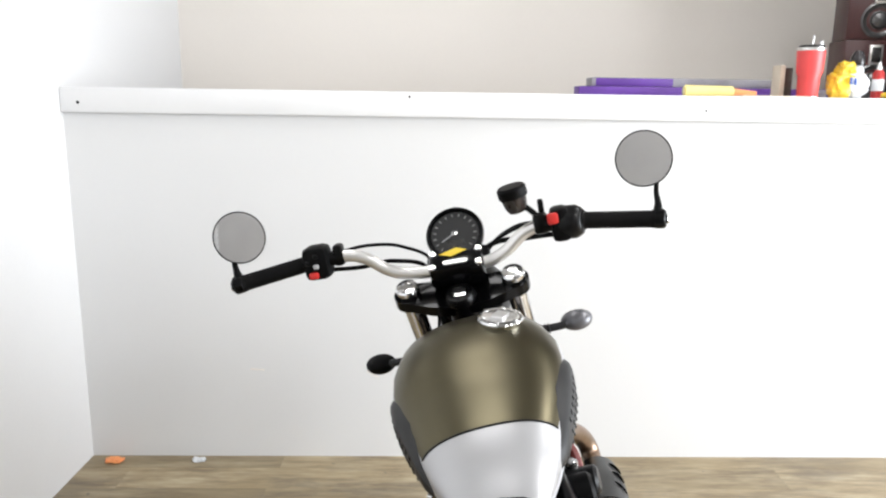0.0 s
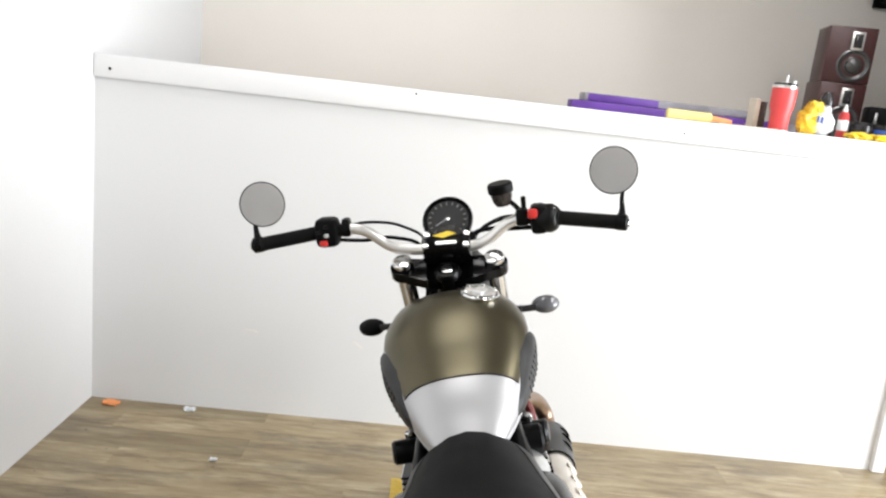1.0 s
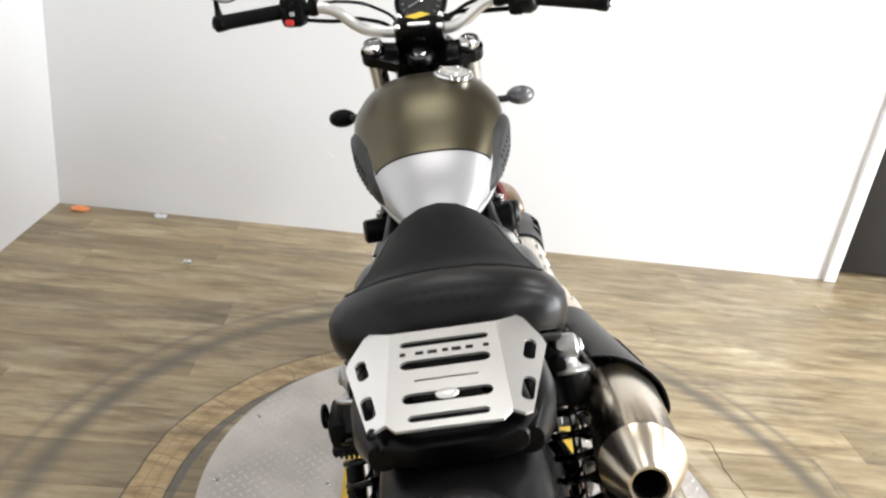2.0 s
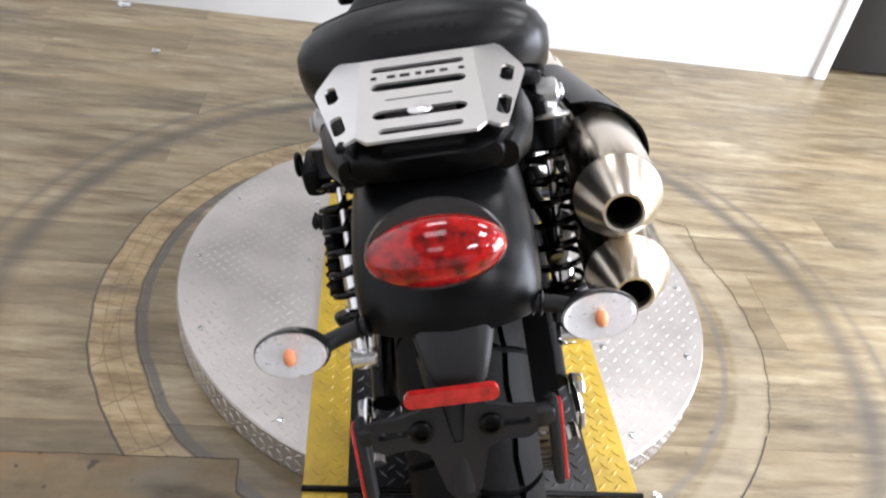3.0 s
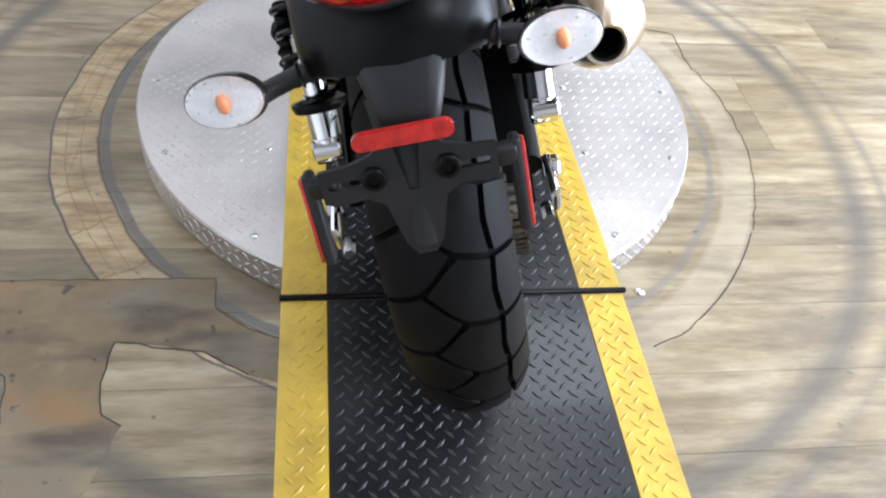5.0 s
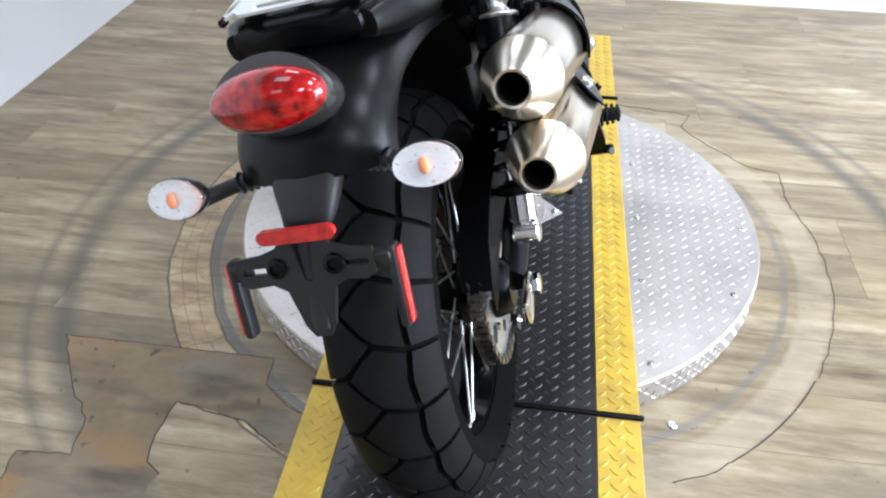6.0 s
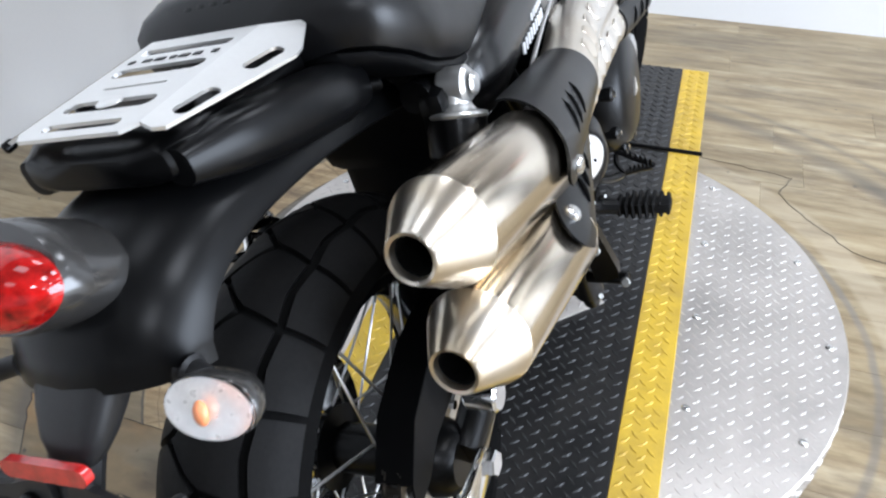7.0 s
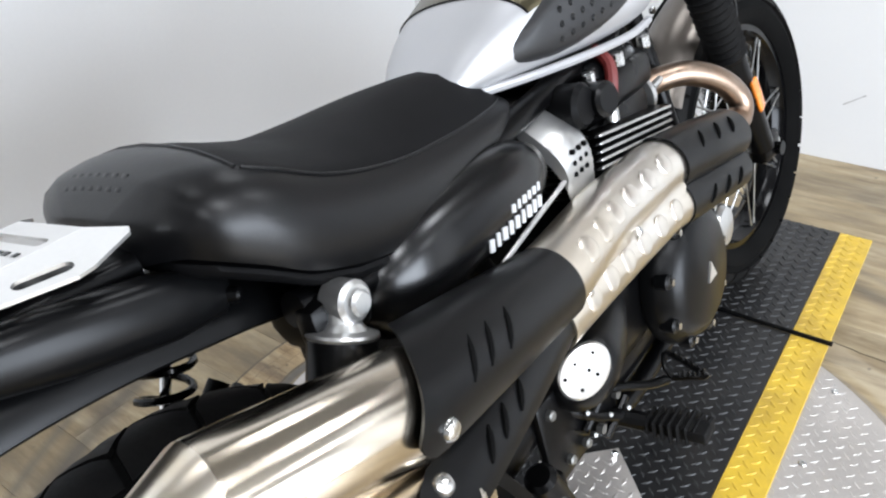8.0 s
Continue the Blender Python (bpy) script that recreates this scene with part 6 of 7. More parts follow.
# top yoke with the bar clamp
YM = Matrix.Translation((0, 1.041, 0.945)) @ Matrix.Rotation(RAKE, 4, "X")
outl = []
for cx_, sgn in ((0.108, 1), (-0.108, -1)):
    for i in range(9):
        a = -math.pi / 2 + math.pi * i / 8
        outl.append((cx_ + sgn * 0.031 * math.cos(a), sgn * 0.031 * math.sin(a)))
outl = outl[:9] + [(0.055, 0.026), (-0.055, 0.026)] + outl[9:] + [(-0.06, -0.052), (-0.03, -0.060), (0.03, -0.060), (0.06, -0.052)]
bm = plate(B(), outl, [], 0.024, YM @ pose(0, 0, 0.004))
yoke = bike("top_yoke", bm, M_GLOSS, "gloss black fork yoke", None, "top")
bm = rbox(B(), (0, 0.016, 0.037), (0.112, 0.060, 0.054), 0.012, YM)
clamp = bike("bar_clamp", bm, M_GLOSS, "black handlebar clamp", yoke, "top")
bike("clamp_badge", plate(B(), slot(0, 0, 0.050, 0.012, 6), [], 0.003, YM @ pose(0, 0.004, 0.0665)), M_CAST, "", clamp, "top")
for x in (-0.047, 0.047):
    for y in (-0.004, 0.038):
        bike("clamp_bolt", rod(B(), YM @ Vector((x, y, 0.060)), YM @ Vector((x, y, 0.0675)), 0.008, 12, bev=0.002), M_BOLT, "", clamp, "top")
bm = lathe(B(), [(0, 0), (0.030, 0), (0.031, 0.010), (0.027, 0.018), (0.020, 0.019), (0.018, 0.015), (0, 0.015)], YM @ pose(0, -0.040, 0.004), 28)
lock = bike("ignition_lock", bm, M_BLACK, "ignition lock in a black ring", yoke, "top")
bike("lock_barrel", lathe(B(), [(0, 0.016), (0.016, 0.016), (0.014, 0.022), (0, 0.022)], YM @ pose(0, -0.040, 0.004), 20), M_CHROME, "", lock, "top")
bm = lathe(B(), [(0, 0), (0.032, 0), (0.032, 0.18), (0, 0.18)], axis((0, 1.008, 0.940), Vector((0, 1.008, 0.940)) + DOWN), 20)
bike("steering_head", bm, M_BLACK, "", None, True)
bm = rbox(B(), (0, 0, -0.19), (0.27, 0.07, 0.03), 0.012, YM)
bike("lower_yoke", bm, M_BLACK, "", None, True)
# handlebar
HB = [(-0.420, 1.000, 1.028), (-0.31, 1.022, 1.040), (-0.215, 1.036, 1.046), (-0.165, 1.042, 1.034), (-0.120, 1.045, 1.000), (-0.075, 1.046, 0.986), (0, 1.046, 0.984),
      (0.075, 1.046, 0.986), (0.120, 1.045, 1.000), (0.165, 1.042, 1.034), (0.215, 1.036, 1.046), (0.31, 1.022, 1.040), (0.420, 1.000, 1.028)]
bar = bike("handlebar", tube(B(), HB, 0.0125, 16, 6), M_BRUSHED, "silver aluminium handlebar", None, "bar")
for s in (-1, 1):
    g0, g1 = Vector((s * 0.414, 1.001, 1.0287)), Vector((s * 0.284, 1.0265, 1.0425))
    bm = lathe(B(), [(0.0135, 0), (0.0175, 0.0), (0.0175, 0.005)] + [(0.0160 + 0.0008 * (i % 2), 0.008 + 0.0045 * i) for i in range(27)] + [(0.0175, 0.132), (0.021, 0.134), (0.021, 0.138), (0.0135, 0.138)], axis(g0, g1), 24)
    bike("grip", bm, M_RUBBER, "ribbed black rubber grip", bar, "bar")
    e = Vector((s * 0.420, 1.000, 1.028))
    d = (g0 - g1).normalized()
    bm = rod(B(), e - d * 0.010, e + d * 0.014, 0.0185, 20, bev=0.004)
    bike("bar_end", bm, M_BLACK, "black bar end", bar, "bar")
    bike("bar_end_cap", rod(B(), e + d * 0.0135, e + d * 0.020, 0.010, 14, bev=0.003), M_CHROME, "", bar, "bar")
    # round mirror on a short arm
    mc = Vector((-0.397, 0.996, 1.123) if s < 0 else (0.406, 0.996, 1.145))
    bm = tube(B(), [e + Vector((0, 0, 0.012)), e + Vector((s * 0.003, 0.004, 0.030)), e + Vector((s * 0.003, 0.009, 0.048)), mc + Vector((0.020 if s > 0 else -0.002, 0.012, -0.047))], [0.010, 0.0065, 0.005, 0.0045], 10, 5)
    mirror = bike("bar_end_mirror", bm, M_BLACK, "round bar-end mirror in a thin black rim", None, "bar")
    mm = axis(mc, mc + Vector((-0.10 if s > 0 else 0.19, -1, 0.02 if s > 0 else 0.03)))
    bm = lathe(B(), [(0, -0.012), (0.035, -0.011), (0.050, -0.006), (0.0525, 0.0), (0.0525, 0.003), (0.0505, 0.003), (0.0505, 0.0005), (0, 0.0005)], mm, 48)
    bike("mirror_shell", bm, M_BLACK, "", mirror, "bar")
    bike("mirror_glass", lathe(B(), [(0, 0.0015), (0.0500, 0.0010), (0.0502, 0.0004), (0, 0.0004)], mm, 48), M_MIRROR, "round mirror glass", mirror, "bar")
# switch gear
for s in (-1, 1):
    bike("bar_sleeve", tube(B(), [(s * 0.288, 1.026, 1.0422), (s * 0.25, 1.031, 1.0438), (s * 0.205, 1.0375, 1.0455)], 0.0155, 16, 3), M_BLACK, "", bar, "bar")
    c = Vector((s * 0.260, 1.030, 1.043))
    ax = axis(c - Vector((s * 0.022, -0.0075, 0)), c + Vector((s * 0.022, -0.0075, 0)))
    if s < 0:
        bm = rbox(B(), (0.002, 0, 0.0), (0.054, 0.056, 0.068), 0.013, Matrix.Translation(c))
        sw = bike("switch_block", bm, M_PLASTIC, "black switch block with a red button", bar, "bar")
        for x, y, z, mt in ((0.006, -0.028, 0.016, M_MATT), (0.004, -0.029, -0.004, M_PRINT), (-0.012, -0.028, 0.004, M_MATT)):
            bike("switch", rbox(B(), (0, 0, 0), (0.011, 0.008, 0.009), 0.002, Matrix.Translation(c + Vector((x, y, z)))), mt, "", sw, "bar")
        bike("horn_button", rbox(B(), (0, 0, 0), (0.020, 0.010, 0.014), 0.004, Matrix.Translation(c + Vector((-0.004, -0.028, -0.022)))), M_RED, "red button", sw, "bar")
        p = Vector((-0.214, 1.038, 1.046))
        bm = rbox(B(), (0, 0, 0.004), (0.020, 0.034, 0.044), 0.007, Matrix.Translation(p))
        tube(bm, [p + Vector((0, 0.02, 0.0)), p + Vector((-0.05, 0.055, -0.012)), p + Vector((-0.13, 0.035, -0.014)), p + Vector((-0.185, 0.005, -0.012))], [0.006, 0.0055, 0.005, 0.006], 8, 5)
        bike("clutch_lever", bm, M_BLACK, "black clutch lever", bar, "bar")
    else:
        bm = rbox(B(), (-0.004, 0, 0.0), (0.038, 0.058, 0.066), 0.011, Matrix.Translation(c + Vector((-0.018, 0.004, 0))))
        sw = bike("switch_block", bm, M_PLASTIC, "black switch block with a red switch", bar, "bar")
        bm = lathe(B(), [(0.016, -0.004), (0.030, -0.002), (0.033, 0.004), (0.033, 0.032), (0.026, 0.044), (0.018, 0.048), (0.016, 0.048)], ax, 24)
        bike("throttle_housing", bm, M_MATT, "", bar, "bar")
        bike("stop_switch", rbox(B(), (0, 0, 0), (0.022, 0.016, 0.022), 0.005, Matrix.Translation(c + Vector((-0.036, -0.022, 0.016)))), M_RED, "red stop switch", sw, "bar")
        p = Vector((0.200, 1.040, 1.046))
        bm = rbox(B(), (0, 0, 0.002), (0.030, 0.036, 0.040), 0.008, Matrix.Translation(p))
        rbox(bm, (0.005, 0.01, 0.03), (0.012, 0.014, 0.036), 0.004, Matrix.Translation(p))
        tube(bm, [p + Vector((0, 0.02, -0.01)), p + Vector((0.05, 0.055, -0.018)), p + Vector((0.13, 0.035, -0.020)), p + Vector((0.185, 0.005, -0.014))], [0.006, 0.0055, 0.005, 0.006], 8, 5)
        tube(bm, [p + Vector((-0.005, 0.0, 0.018)), p + Vector((-0.020, 0.008, 0.033)), p + Vector((-0.036, 0.012, 0.046))], 0.006, 8, 4)
        bike("brake_lever", bm, M_BLACK, "black brake lever and master cylinder", bar, "bar")
        rm = axis((0.159, 1.045, 1.076), (0.147, 1.035, 1.176))
        bm = lathe(B(), [(0, 0), (0.016, 0.001), (0.022, 0.010), (0.0265, 0.034), (0, 0.034)], rm, 28)
        res = bike("brake_reservoir", bm, M_BROWN_RES, "smoked round brake fluid reservoir", bar, "bar")
        bm = lathe(B(), [(0.0285, 0.032), (0.0295, 0.034), (0.0295, 0.050), (0.026, 0.054), (0, 0.055)], rm, 28)
        bike("reservoir_lid", bm, M_PLASTIC, "black screw lid", res, "bar")
# gauge
GM = Matrix.Translation((0.004, 1.112, 1.040)) @ Matrix.Rotation(radians(52), 4, "X")
bm = lathe(B(), [(0, -0.055), (0.035, -0.052), (0.052, -0.035), (0.060, -0.008), (0.062, 0.004), (0.060, 0.010), (0.054, 0.011), (0.052, 0.004), (0, 0.004)], GM, 48)
gauge = bike("speedometer", bm, M_GLOSS, "round black analogue speedometer", None, True)
bike("dial", lathe(B(), [(0, 0.0046), (0.051, 0.0046), (0.051, 0.0052), (0, 0.0054)], GM, 48), M_DIAL, "", gauge, True)
for i in range(15):
    a = math.radians(225 - 270 * i / 14)
    mm = GM @ Matrix.Rotation(a, 4, "Z")
    bike("tick", rbox(B(), (0.043, 0, 0.0058), (0.007, 0.0016, 0.0006), 0, mm), M_MARK, "", gauge, True)
bm = rbox(B(), (0.012, 0, 0.0085), (0.040, 0.0022, 0.001), 0, GM @ Matrix.Rotation(radians(208), 4, "Z"))
bike("needle", bm, M_PRINT, "pale needle", gauge, True)
bike("needle_hub", lathe(B(), [(0.006, 0.005), (0.006, 0.010), (0, 0.011)], GM, 16), M_CHROME, "", gauge, True)
bike("display", rbox(B(), (0, -0.022, 0.0056), (0.034, 0.016, 0.0006), 0, GM), M_SMOKE, "", gauge, True)
for s in (-1, 1):
    bm = lathe(B(), [(0, -0.02), (0.013, -0.018), (0.015, 0), (0.012, 0.006), (0, 0.007)], GM @ pose(s * 0.052, -0.050, 0.0), 18)
    bike("gauge_button", bm, M_PLASTIC, "", gauge, True)
bm = rbox(B(), (0, -0.045, -0.03), (0.10, 0.03, 0.03), 0.01, GM)
bike("gauge_bracket", bm, M_PLASTIC, "", gauge, True)
# yellow tag tucked behind the clamp
bm = plate(B(), [(-0.030, -0.002), (-0.006, -0.010), (0.026, 0.002), (0.006, 0.010)], [], 0.0015, YM @ pose(-0.002, 0.030, 0.0700, 14, 0, 0))
bike("paper_tag", bm, M_YELLOW, "small yellow paper tag", clamp, "top", True)
# headlamp shell in front
HL = axis((0, 1.135, 0.885), (0, 1.21, 0.875))
bm = lathe(B(), [(0, -0.045), (0.04, -0.040), (0.07, -0.02), (0.084, 0.02), (0.086, 0.06), (0.082, 0.066), (0, 0.072)], HL, 40)
bike("headlamp", bm, M_BLACK, "black round headlamp shell", None, True)
# cables
for pts, r in (([(-0.22, 1.06, 1.050), (-0.16, 1.075, 1.052), (-0.09, 1.085, 1.036), (-0.03, 1.08, 0.985), (-0.04, 1.01, 0.84)], 0.0036),
               ([(-0.25, 1.04, 1.022), (-0.18, 1.06, 1.012), (-0.11, 1.08, 1.010), (-0.04, 1.09, 0.97), (-0.03, 1.03, 0.82)], 0.0045),
               ([(0.24, 1.04, 1.022), (0.17, 1.08, 1.015), (0.09, 1.09, 1.010), (0.04, 1.08, 0.95), (0.03, 1.01, 0.82)], 0.0055),
               ([(0.205, 1.06, 1.046), (0.15, 1.09, 1.040), (0.09, 1.10, 1.005), (0.05, 1.10, 0.93), (0.05, 1.06, 0.80)], 0.004),
               ([(0.19, 1.06, 1.050), (0.14, 1.075, 1.036), (0.10, 1.085, 1.016), (0.07, 1.10, 0.985)], 0.0036)):
    bike("cable", tube(B(), pts, r, 8, 6), M_PLASTIC, "", None, "bar")
# front mudguard
rings = []
for i in range(19):
    a = math.radians(48 + 100 * i / 18)
    rings.append([])
    for j in range(11):
        ph = math.radians(-72 + 144 * j / 10)
        rings[-1].append((0.062 * math.sin(ph), FY + (0.318 + 0.050 * math.cos(ph)) * math.cos(a), 0.328 + (0.318 + 0.050 * math.cos(ph)) * math.sin(a)))
    for j in range(10, -1, -1):
        ph = math.radians(-72 + 144 * j / 10)
        rings[-1].append((0.060 * math.sin(ph), FY + (0.316 + 0.047 * math.cos(ph)) * math.cos(a), 0.328 + (0.316 + 0.047 * math.cos(ph)) * math.sin(a)))
bm = B()
loft(bm, rings)
fm = bike("front_mudguard", bm, M_HEADER_PAINT, "bronze grey front mudguard", None, True)
for s in (-1, 1):
    bike("mudguard_stay", tube(B(), [(s * 0.064, 1.345, 0.66), (s * 0.085, 1.305, 0.62), (s * 0.10, 1.275, 0.55)], 0.008, 10, 4), M_BLACK, "", fm, True)
    for y, z in ((1.345, 0.665), (1.275, 0.655)):
        bike("bolt", rod(B(), (s * 0.060, y, z), (s * 0.070, y, z), 0.008, 8, bev=0.002), M_BOLT, "", fm, True)
bm = lathe(B(), [(0.06, -0.0025), (0.155, -0.0025), (0.157, 0), (0.155, 0.0025), (0.06, 0.0025)], pose(-0.070, FY, 0.328, 0, 90, 0), 48)
bike("front_brake_disc", bm, M_CHROME, "", None, True)


# ---- things on the shelf ----
def shelf_thing(name, x, y, turn, label, category, group=""):
    return empty(name, pose(x, y, LEDGE - DIP * (x - X0), 0, math.degrees(DIP), turn), label, category, group)


M_CORAL = surface("coral_powder_coat", (0.75, 0.075, 0.075), 0.42, vary=0.04, scale=10)
M_PURPLE = surface("purple_card", (0.13, 0.045, 0.32), 0.5, vary=0.12, scale=8)
M_GREY_CARD = surface("grey_print_card", (0.34, 0.33, 0.36), 0.5, vary=0.15, scale=10)
M_BEIGE = surface("beige_card", (0.62, 0.55, 0.45), 0.7, vary=0.06, scale=8)
M_PALE_YELLOW = surface("pale_yellow_paper", (0.78, 0.66, 0.25), 0.6, vary=0.08, scale=10)
M_ORANGE = surface("orange_paper", (0.85, 0.33, 0.12), 0.6, vary=0.06, scale=10)
M_BAG_YELLOW = surface("glossy_yellow_film", (0.78, 0.56, 0.04), 0.25, vary=0.08, scale=18, fine=60, bump=0.4, depth=0.004)
M_BAG_WHITE = surface("glossy_white_film", (0.70, 0.72, 0.74), 0.25, vary=0.06, scale=18, fine=60, bump=0.4, depth=0.004)
M_BLUE = surface("blue_plastic", (0.02, 0.08, 0.35), 0.4, vary=0.06, scale=10)
M_WALNUT = surface("dark_walnut_veneer", (0.065, 0.022, 0.022), 0.4, vary=0.18, scale=7, fine=60, stretch=(1, 1, 0.15))
M_DRIVER = surface("speaker_cone", (0.10, 0.10, 0.10), 0.3, 0.5, vary=0.1, scale=20)
M_BROWN_CARD = surface("dark_brown_card", (0.05, 0.03, 0.02), 0.6, vary=0.2, scale=20)
M_BROWN_GLASS = surface("dark_bottle", (0.02, 0.018, 0.02), 0.2, vary=0.1, scale=20)
M_RED_LABEL = surface("red_bottle", (0.45, 0.025, 0.025), 0.35, vary=0.08, scale=20)

# long flat purple packets
for x, y, ln, z, mt, t in ((0.60, 2.60, 0.60, 0.0, M_PURPLE, 0), (0.75, 2.66, 0.78, 0.036, M_GREY_CARD, 1), (1.13, 2.64, 0.36, 0.0, M_PURPLE, -1)):
    pk = shelf_thing("packet", x, y, t, "long flat purple and grey packet lying on the shelf", "packet", "packets on the shelf")
    if z:
        pk.location.z += z
    part("carton", rbox(B(), (0, 0, 0.018), (ln, 0.12, 0.035), 0.004), mt, pk)
    part("end_band", rbox(B(), (-ln * 0.28 if mt is M_GREY_CARD else ln * 0.33, -0.0605, 0.018), (ln * 0.40 if mt is M_GREY_CARD else ln * 0.3, 0.003, 0.031), 0.0005), M_PURPLE if mt is M_GREY_CARD else M_GREY_CARD, pk)
rl = shelf_thing("paper_roll", 0.77, 2.36, -3, "pale yellow rolled paper with an orange end", "paper roll")
part("roll", rod(B(), (-0.11, 0, 0.021), (0.07, 0, 0.019), 0.020, 20, bev=0.003), M_PALE_YELLOW, rl)
part("orange_end", rod(B(), (0.0705, 0, 0.016), (0.155, 0, 0.011), 0.015, 16, 0.010), M_ORANGE, rl)
sh = shelf_thing("paper_sheet", 0.97, 2.36, 8, "thin tan paper sheet lying flat", "paper")
part("sheet", rbox(B(), (0, 0, 0.003), (0.26, 0.12, 0.005), 0.001), M_BEIGE, sh)
bx = shelf_thing("small_box", 1.052, 2.45, 12, "small beige card box with a dark side", "box")
part("carton", rbox(B(), (-0.006, 0, 0.060), (0.022, 0.05, 0.120), 0.002), M_BEIGE, bx)
part("sleeve", rbox(B(), (0.0225, 0.004, 0.056), (0.034, 0.05, 0.112), 0.001), M_BROWN_CARD, bx)

tb = shelf_thing("tumbler", 1.120, 2.36, 0, "coral red steel tumbler with clear lid and straw", "tumbler")
part("body", lathe(B(), [(0, 0), (0.035, 0), (0.037, 0.004), (0.039, 0.075), (0.046, 0.095), (0.0495, 0.165), (0.0495, 0.172), (0.046, 0.172), (0.044, 0.16), (0, 0.16)], Matrix(), 36), M_CORAL, tb, "coral powder-coated cup")
part("steel_rim", lathe(B(), [(0.0498, 0.170), (0.0498, 0.180), (0.045, 0.182), (0.045, 0.170)], Matrix(), 36), M_BRUSHED, tb, "bare steel rim")
part("lid", lathe(B(), [(0, 0.178), (0.044, 0.178), (0.045, 0.186), (0.041, 0.190), (0, 0.188)], Matrix(), 36), M_SMOKE, tb)
part("straw", rod(B(), (0.0, 0, 0.15), (0.004, 0.0, 0.225), 0.0035, 10), M_TRIM, tb)
part("straw_stop", rod(B(), (0.034, 0, 0.186), (0.034, 0, 0.205), 0.007, 10), M_TRIM, tb)
part("foot_ring", lathe(B(), [(0.034, 0.0), (0.038, 0.0), (0.038, 0.005), (0.034, 0.005)], Matrix(), 36), M_BRUSHED, tb)

bag = shelf_thing("snack_bag", 1.285, 2.38, 0, "crumpled yellow and white glossy packet", "bag")


def crumpled(c, s, amount, seed, mt, nm, parent):
    bm = B()
    bmesh.ops.create_icosphere(bm, subdivisions=4, radius=1.0)
    for v in bm.verts:
        d = noise.noise(v.co * 2.2 + Vector((seed, 0, 0))) * amount + noise.noise(v.co * 5.5 + Vector((0, seed, 0))) * amount * 0.5
        q = Vector((math.copysign(abs(v.co.x) ** 0.7, v.co.x), math.copysign(abs(v.co.y) ** 0.7, v.co.y), math.copysign(abs(v.co.z) ** 0.7, v.co.z)))
        v.co = Vector(c) + Vector((q.x * s[0], q.y * s[1], q.z * s[2])) * (1 + d)
        v.co.z = max(v.co.z, 0.0015)
    return part(nm, bm, mt, parent)


crumpled((0.018, 0, 0.050), (0.046, 0.036, 0.044), 0.18, 2.1, M_BAG_WHITE, "white_face", bag)
crumpled((-0.030, 0.004, 0.046), (0.046, 0.038, 0.046), 0.3, 5.4, M_BAG_YELLOW, "lower_fold", bag)
crumpled((-0.012, 0.012, 0.108), (0.032, 0.026, 0.026), 0.35, 8.8, M_BAG_YELLOW, "top_fold", bag)
for i, (x, z, w, h) in enumerate(((-0.016, 0.064, 0.008, 0.026), (0.000, 0.062, 0.008, 0.024))):
    part("print_bar", rbox(B(), (x, -0.041, z), (w, 0.004, h), 0.001), M_BLUE, bag)
part("print_spot", lathe(B(), [(0, 0), (0.025, 0), (0.022, 0.004), (0, 0.005)], pose(0.032, -0.037, 0.055, 90), 20), M_TRIM, bag)

bt = shelf_thing("spray_bottle", 1.345, 2.45, 0, "white bottle with a black cap", "bottle")
part("body", lathe(B(), [(0, 0), (0.024, 0), (0.026, 0.004), (0.026, 0.11), (0.018, 0.128), (0, 0.13)], Matrix(), 24), M_BAG_WHITE, bt)
part("cap", lathe(B(), [(0.0275, 0.125), (0.028, 0.128), (0.026, 0.155), (0.015, 0.178), (0, 0.182)], Matrix(), 24), M_BROWN_GLASS, bt)
bt = shelf_thing("dropper_bottle", 1.415, 2.42, 0, "small red bottle with a pointed tip", "bottle")
part("body", lathe(B(), [(0, 0), (0.019, 0), (0.021, 0.003), (0.021, 0.095), (0.012, 0.108), (0, 0.108)], Matrix(), 20), M_RED_LABEL, bt)
part("label_band", lathe(B(), [(0.0215, 0.03), (0.0218, 0.031), (0.0218, 0.072), (0.0215, 0.073)], Matrix(), 20), M_BAG_WHITE, bt)
part("tip", lathe(B(), [(0.011, 0.107), (0.009, 0.118), (0.003, 0.138), (0, 0.139)], Matrix(), 14), M_TRIM, bt)
for x, y, s, seed, mt, lb in ((1.45, 2.33, (0.05, 0.03, 0.016), 1.3, M_BAG_YELLOW, "crumpled yellow rubber glove"), (1.57, 2.33, (0.07, 0.035, 0.014), 4.2, M_BAG_YELLOW, "crumpled yellow rubber glove")):
    g = shelf_thing("rubber_glove", x, y, 10, lb, "glove", "gloves on the shelf")
    crumpled((0, 0, 0.014), s, 0.5, seed, mt, "glove_body", g)
g = shelf_thing("dark_jar", 1.52, 2.47, 0, "black round jar with a blue lid", "jar")
part("body", lathe(B(), [(0, 0), (0.045, 0), (0.052, 0.01), (0.052, 0.06), (0.04, 0.075), (0, 0.075)], Matrix(), 28), M_BROWN_GLASS, g)
g = shelf_thing("blue_canister", 1.60, 2.46, 0, "blue plastic canister with a black band", "canister")
part("body", lathe(B(), [(0, 0), (0.034, 0), (0.036, 0.004), (0.036, 0.05), (0.03, 0.058), (0, 0.058)], Matrix(), 28), M_BLUE, g)
part("lid", lathe(B(), [(0.0365, 0.05), (0.0375, 0.052), (0.0375, 0.07), (0, 0.072)], Matrix(), 28), M_BROWN_GLASS, g)

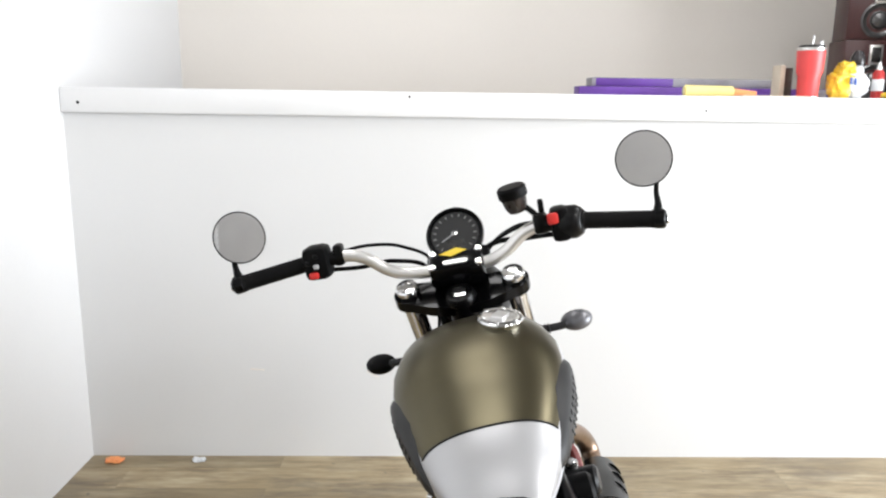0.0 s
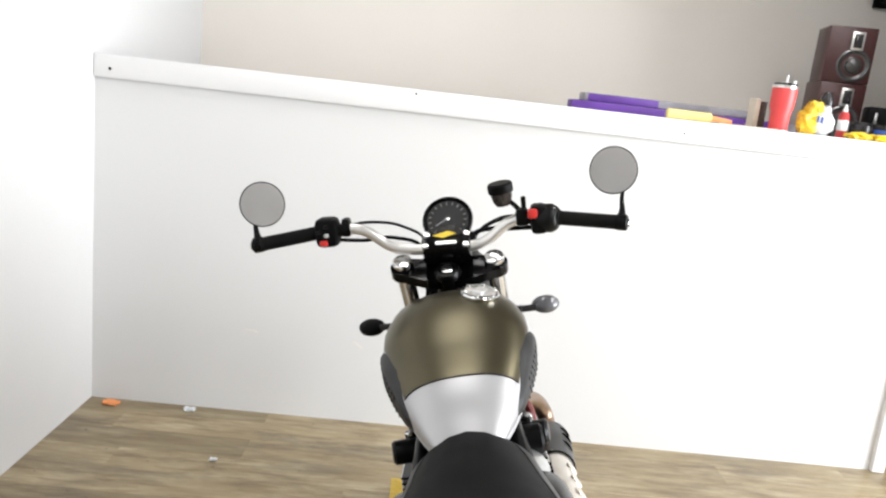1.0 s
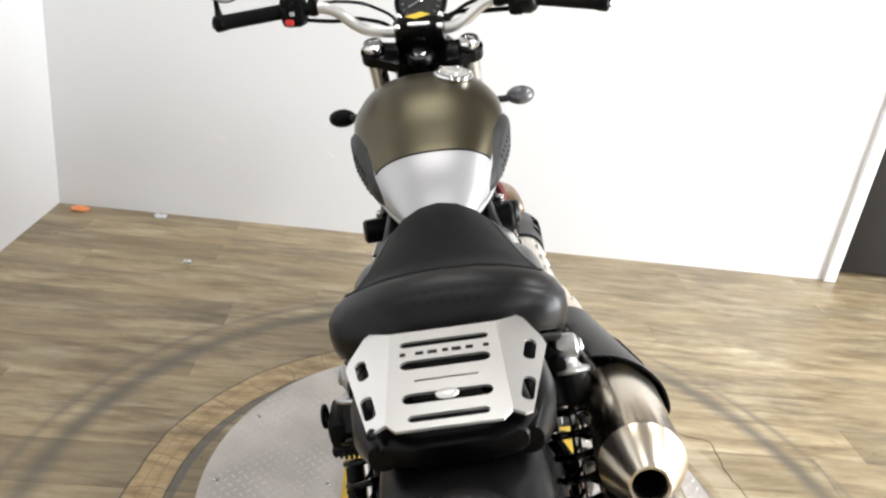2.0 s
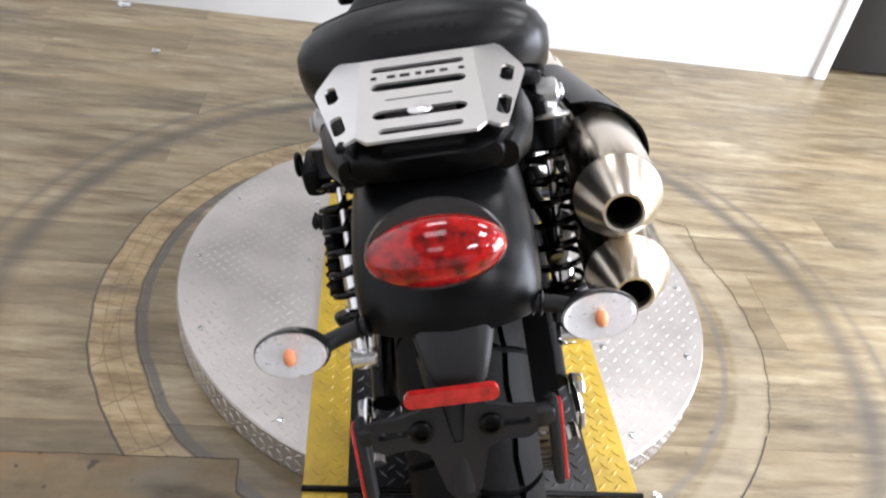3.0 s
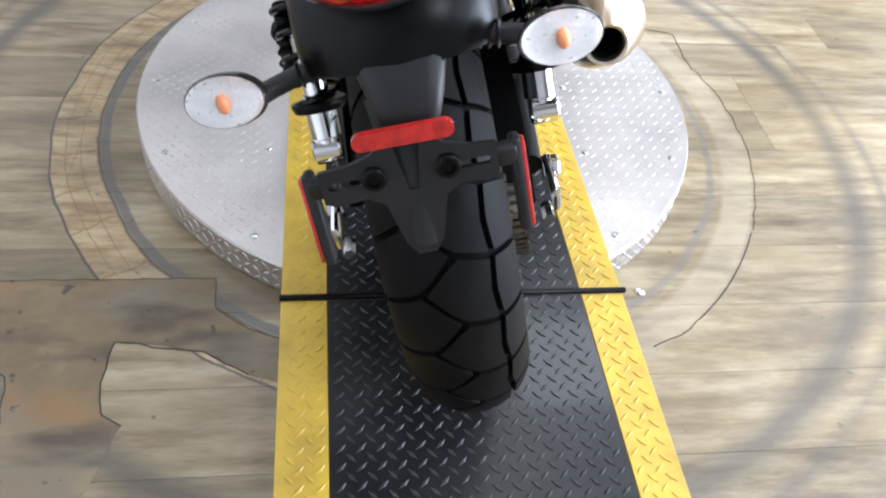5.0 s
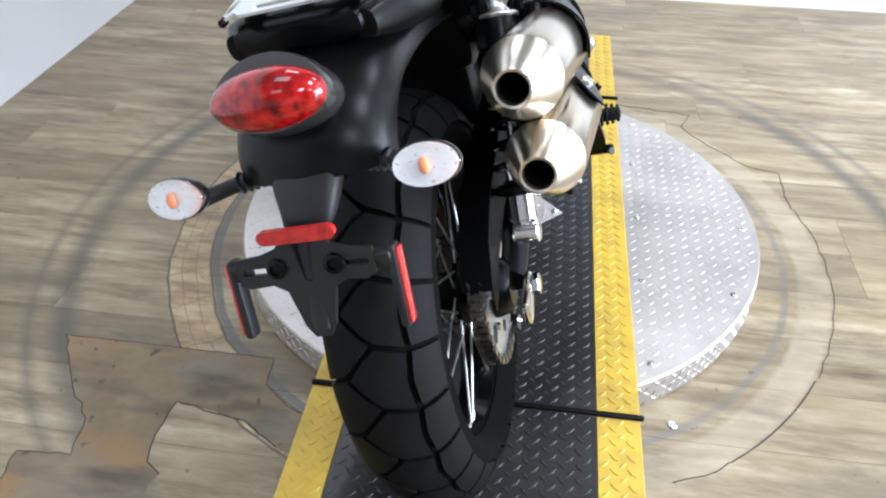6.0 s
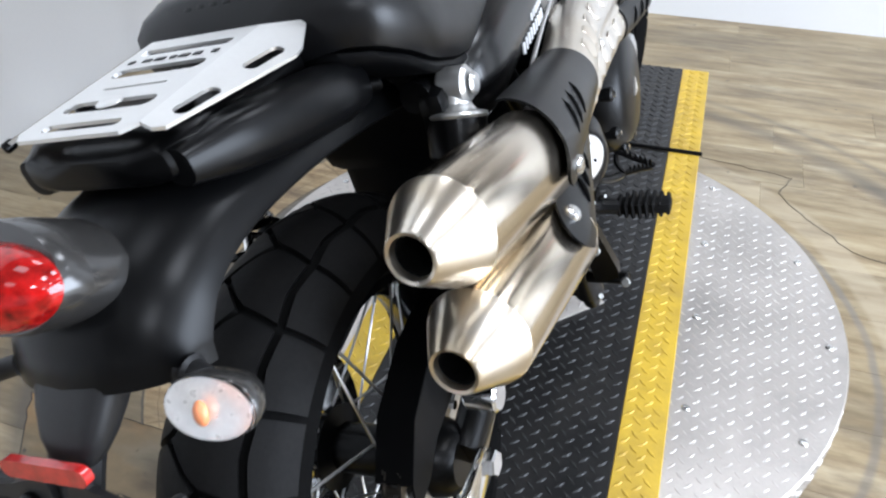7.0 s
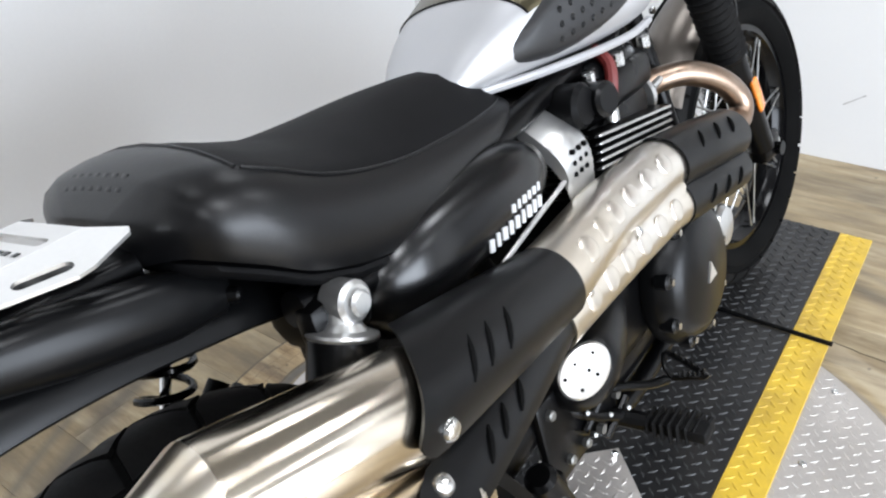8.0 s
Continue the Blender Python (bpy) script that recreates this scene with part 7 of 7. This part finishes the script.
for z, t in ((0.0, -8), (0.252, -12)):
    sp = shelf_thing("loudspeaker", 1.585, 2.80, t, "dark walnut loudspeaker with a silver dome driver", "loudspeaker", "stacked loudspeakers")
    sp.location.z += z
    part("cabinet", rbox(B(), (0, 0.1, 0.125), (0.205, 0.2, 0.25), 0.004), M_WALNUT, sp)
    part("surround", lathe(B(), [(0.072, -0.001), (0.074, 0.004), (0.066, 0.008), (0.058, 0.002)], pose(0.022, 0, 0.078, 90), 36), M_DRIVER, sp)
    part("cone", lathe(B(), [(0.058, 0.003), (0.045, -0.002), (0.036, 0.001), (0.032, 0.012), (0.02, 0.02), (0, 0.023)], pose(0.022, 0, 0.078, 90), 36), M_DRIVER, sp)
    part("tweeter_frame", rbox(B(), (0.022, -0.004, 0.188), (0.055, 0.008, 0.082), 0.003), M_BRUSHED, sp)
    part("tweeter_horn", rbox(B(), (0.022, -0.0075, 0.188), (0.036, 0.006, 0.062), 0.002), M_BROWN_GLASS, sp)
g = shelf_thing("tool_case", 1.68, 2.62, -15, "black plastic case with silver clips", "case")
part("case_body", rbox(B(), (0, 0, 0.075), (0.13, 0.1, 0.15), 0.012), M_PLASTIC, g)
for s in (-0.03, 0.03):
    part("clip", rbox(B(), (s, -0.052, 0.10), (0.012, 0.006, 0.05), 0.002), M_BOLT, g)
g = empty("wall_bracket", pose(2.11, 3.42, 2.20), "black steel wall bracket on the cream wall", "bracket")
part("wall_plate", rbox(B(), (0, 0.11, 0), (0.14, 0.02, 0.2), 0.004), M_BLACK, g)
part("arm", rbox(B(), (-0.06, -0.01, 0.03), (0.2, 0.22, 0.05), 0.008), M_BLACK, g)

# small bits on the floor
for nm, p, s, mt, lb in (("leaf_scrap", (-1.50, 2.195), 0.03, M_ORANGE, "small rusty scrap lying on the floor"), ("paper_scrap", (-1.177, 2.20), 0.022, M_BAG_WHITE, "small white paper scrap on the floor"), ("paper_scrap", (-0.96, 1.80), 0.012, M_BAG_WHITE, "small white paper scrap on the floor")):
    e = empty(nm, pose(*p, 0.001), lb, "scrap")
    crumpled((0, 0, 0.004), (s, s * 0.7, 0.006), 0.6, p[0] * 3, mt, "scrap_body", e)
e = empty("floor_screw", pose(0.381, 0.048, 0.0), "zinc screw head in the floor", "screw")
part("head", lathe(B(), [(0, 0), (0.009, 0), (0.009, 0.002), (0.006, 0.004), (0, 0.004)], Matrix(), 14), M_BOLT, e)


# ---- floor planks, and the torn patch behind the turntable ----
def planks():
    rnd = random.Random(11)
    far = B()
    row, y = 0, Y0
    meshes = {}
    while y < Y1 + 0.2:
        x = X0 - rnd.uniform(0, PL)
        while x < X1:
            a, c = max(x, X0), min(x + PL, X1)
            y1 = min(y + PW, YR)
            if c - a > 0.02:
                near = -1.0 < y < Y1 and a < 2.0
                g = 0.00025
                cx, cy = (a + c) / 2, (y + y1) / 2
                if near:
                    key = round(c - a, 4)
                    if key not in meshes:
                        bm = rbox(B(), (0, 0, -0.002), (c - a - 2 * g, y1 - y - 2 * g, 0.004), 0.0003, None, 1)
                        me = bpy.data.meshes.new("plank")
                        bm.to_mesh(me)
                        bm.free()
                        me.materials.append(M_WOOD)
                        meshes[key] = me
                    ob = new("plank", meshes[key])
                    ob.location = (cx, cy, 0)
                    ob.parent = floor
                else:
                    rbox(far, (cx, cy, -0.002), (c - a - 2 * g, y1 - y - 2 * g, 0.004), 0)
            x += PL
        y += PW
        row += 1
    tagged(part("far_planks", far, M_WOOD, floor), kind="stuff")


planks()
# dark open cracks and lifted edges in the planks
M_CRACK = surface("dark_crack", (0.06, 0.052, 0.045), 0.9, vary=0.2, scale=30)


def jagged(pts, step=0.02, amount=0.004, seed=1):
    """A broken line through the points, as a torn edge runs."""
    rnd, P = random.Random(seed), []
    for (x0, y0), (x1, y1) in zip(pts, pts[1:]):
        m = max(1, int(math.hypot(x1 - x0, y1 - y0) / step))
        for i in range(m):
            d = amount * (0 if i == 0 else 1)
            P.append((x0 + (x1 - x0) * i / m + rnd.uniform(-d, d), y0 + (y1 - y0) * i / m + rnd.uniform(-d, d)))
    return P + [pts[-1]]


def crack(pts, w, seed=1, amount=0.004):
    tube(bm_crack, [(x, y, 0.0005) for x, y in jagged(pts, 0.02, amount, seed)], w, 5, 0, 0.5)


def arc(r, a0, a1, n=8):
    return [(r * math.cos(math.radians(a0 + (a1 - a0) * i / n)), 0.59 + r * math.sin(math.radians(a0 + (a1 - a0) * i / n))) for i in range(n + 1)]


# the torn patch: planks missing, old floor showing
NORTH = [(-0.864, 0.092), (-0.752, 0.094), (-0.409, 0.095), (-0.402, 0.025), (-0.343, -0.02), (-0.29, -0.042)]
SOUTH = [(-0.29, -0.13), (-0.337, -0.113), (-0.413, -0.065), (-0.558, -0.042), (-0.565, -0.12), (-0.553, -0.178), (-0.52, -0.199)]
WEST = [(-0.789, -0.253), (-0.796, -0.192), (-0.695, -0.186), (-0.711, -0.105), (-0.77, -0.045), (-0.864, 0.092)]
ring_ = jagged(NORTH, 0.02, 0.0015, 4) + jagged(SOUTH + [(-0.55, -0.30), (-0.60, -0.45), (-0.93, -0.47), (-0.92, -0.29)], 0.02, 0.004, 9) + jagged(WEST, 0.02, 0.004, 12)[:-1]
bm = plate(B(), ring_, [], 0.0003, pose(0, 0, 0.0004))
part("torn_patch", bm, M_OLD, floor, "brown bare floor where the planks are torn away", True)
bm_crack = B()
crack(NORTH, 0.0009, 4, 0.0015)
crack(SOUTH[1:], 0.0014, 9, 0.003)
crack(WEST, 0.0011, 12, 0.004)
crack(arc(0.775, -52, -30), 0.0015, 3, 0.008)
crack(arc(0.778, -29, 16), 0.0009, 6, 0.004)
crack([(0.742, 0.80), (0.736, 0.86), (0.743, 0.969), (0.658, 0.998), (0.56, 1.10), (0.499, 1.193), (0.532, 1.269), (0.371, 1.296), (0.20, 1.31)], 0.0012, 5)
crack([(0.475, -0.02), (0.43, -0.055), (0.371, -0.078)], 0.0012, 7)
part("crack_line", bm_crack, M_CRACK, floor, "dark torn edge in the planks")
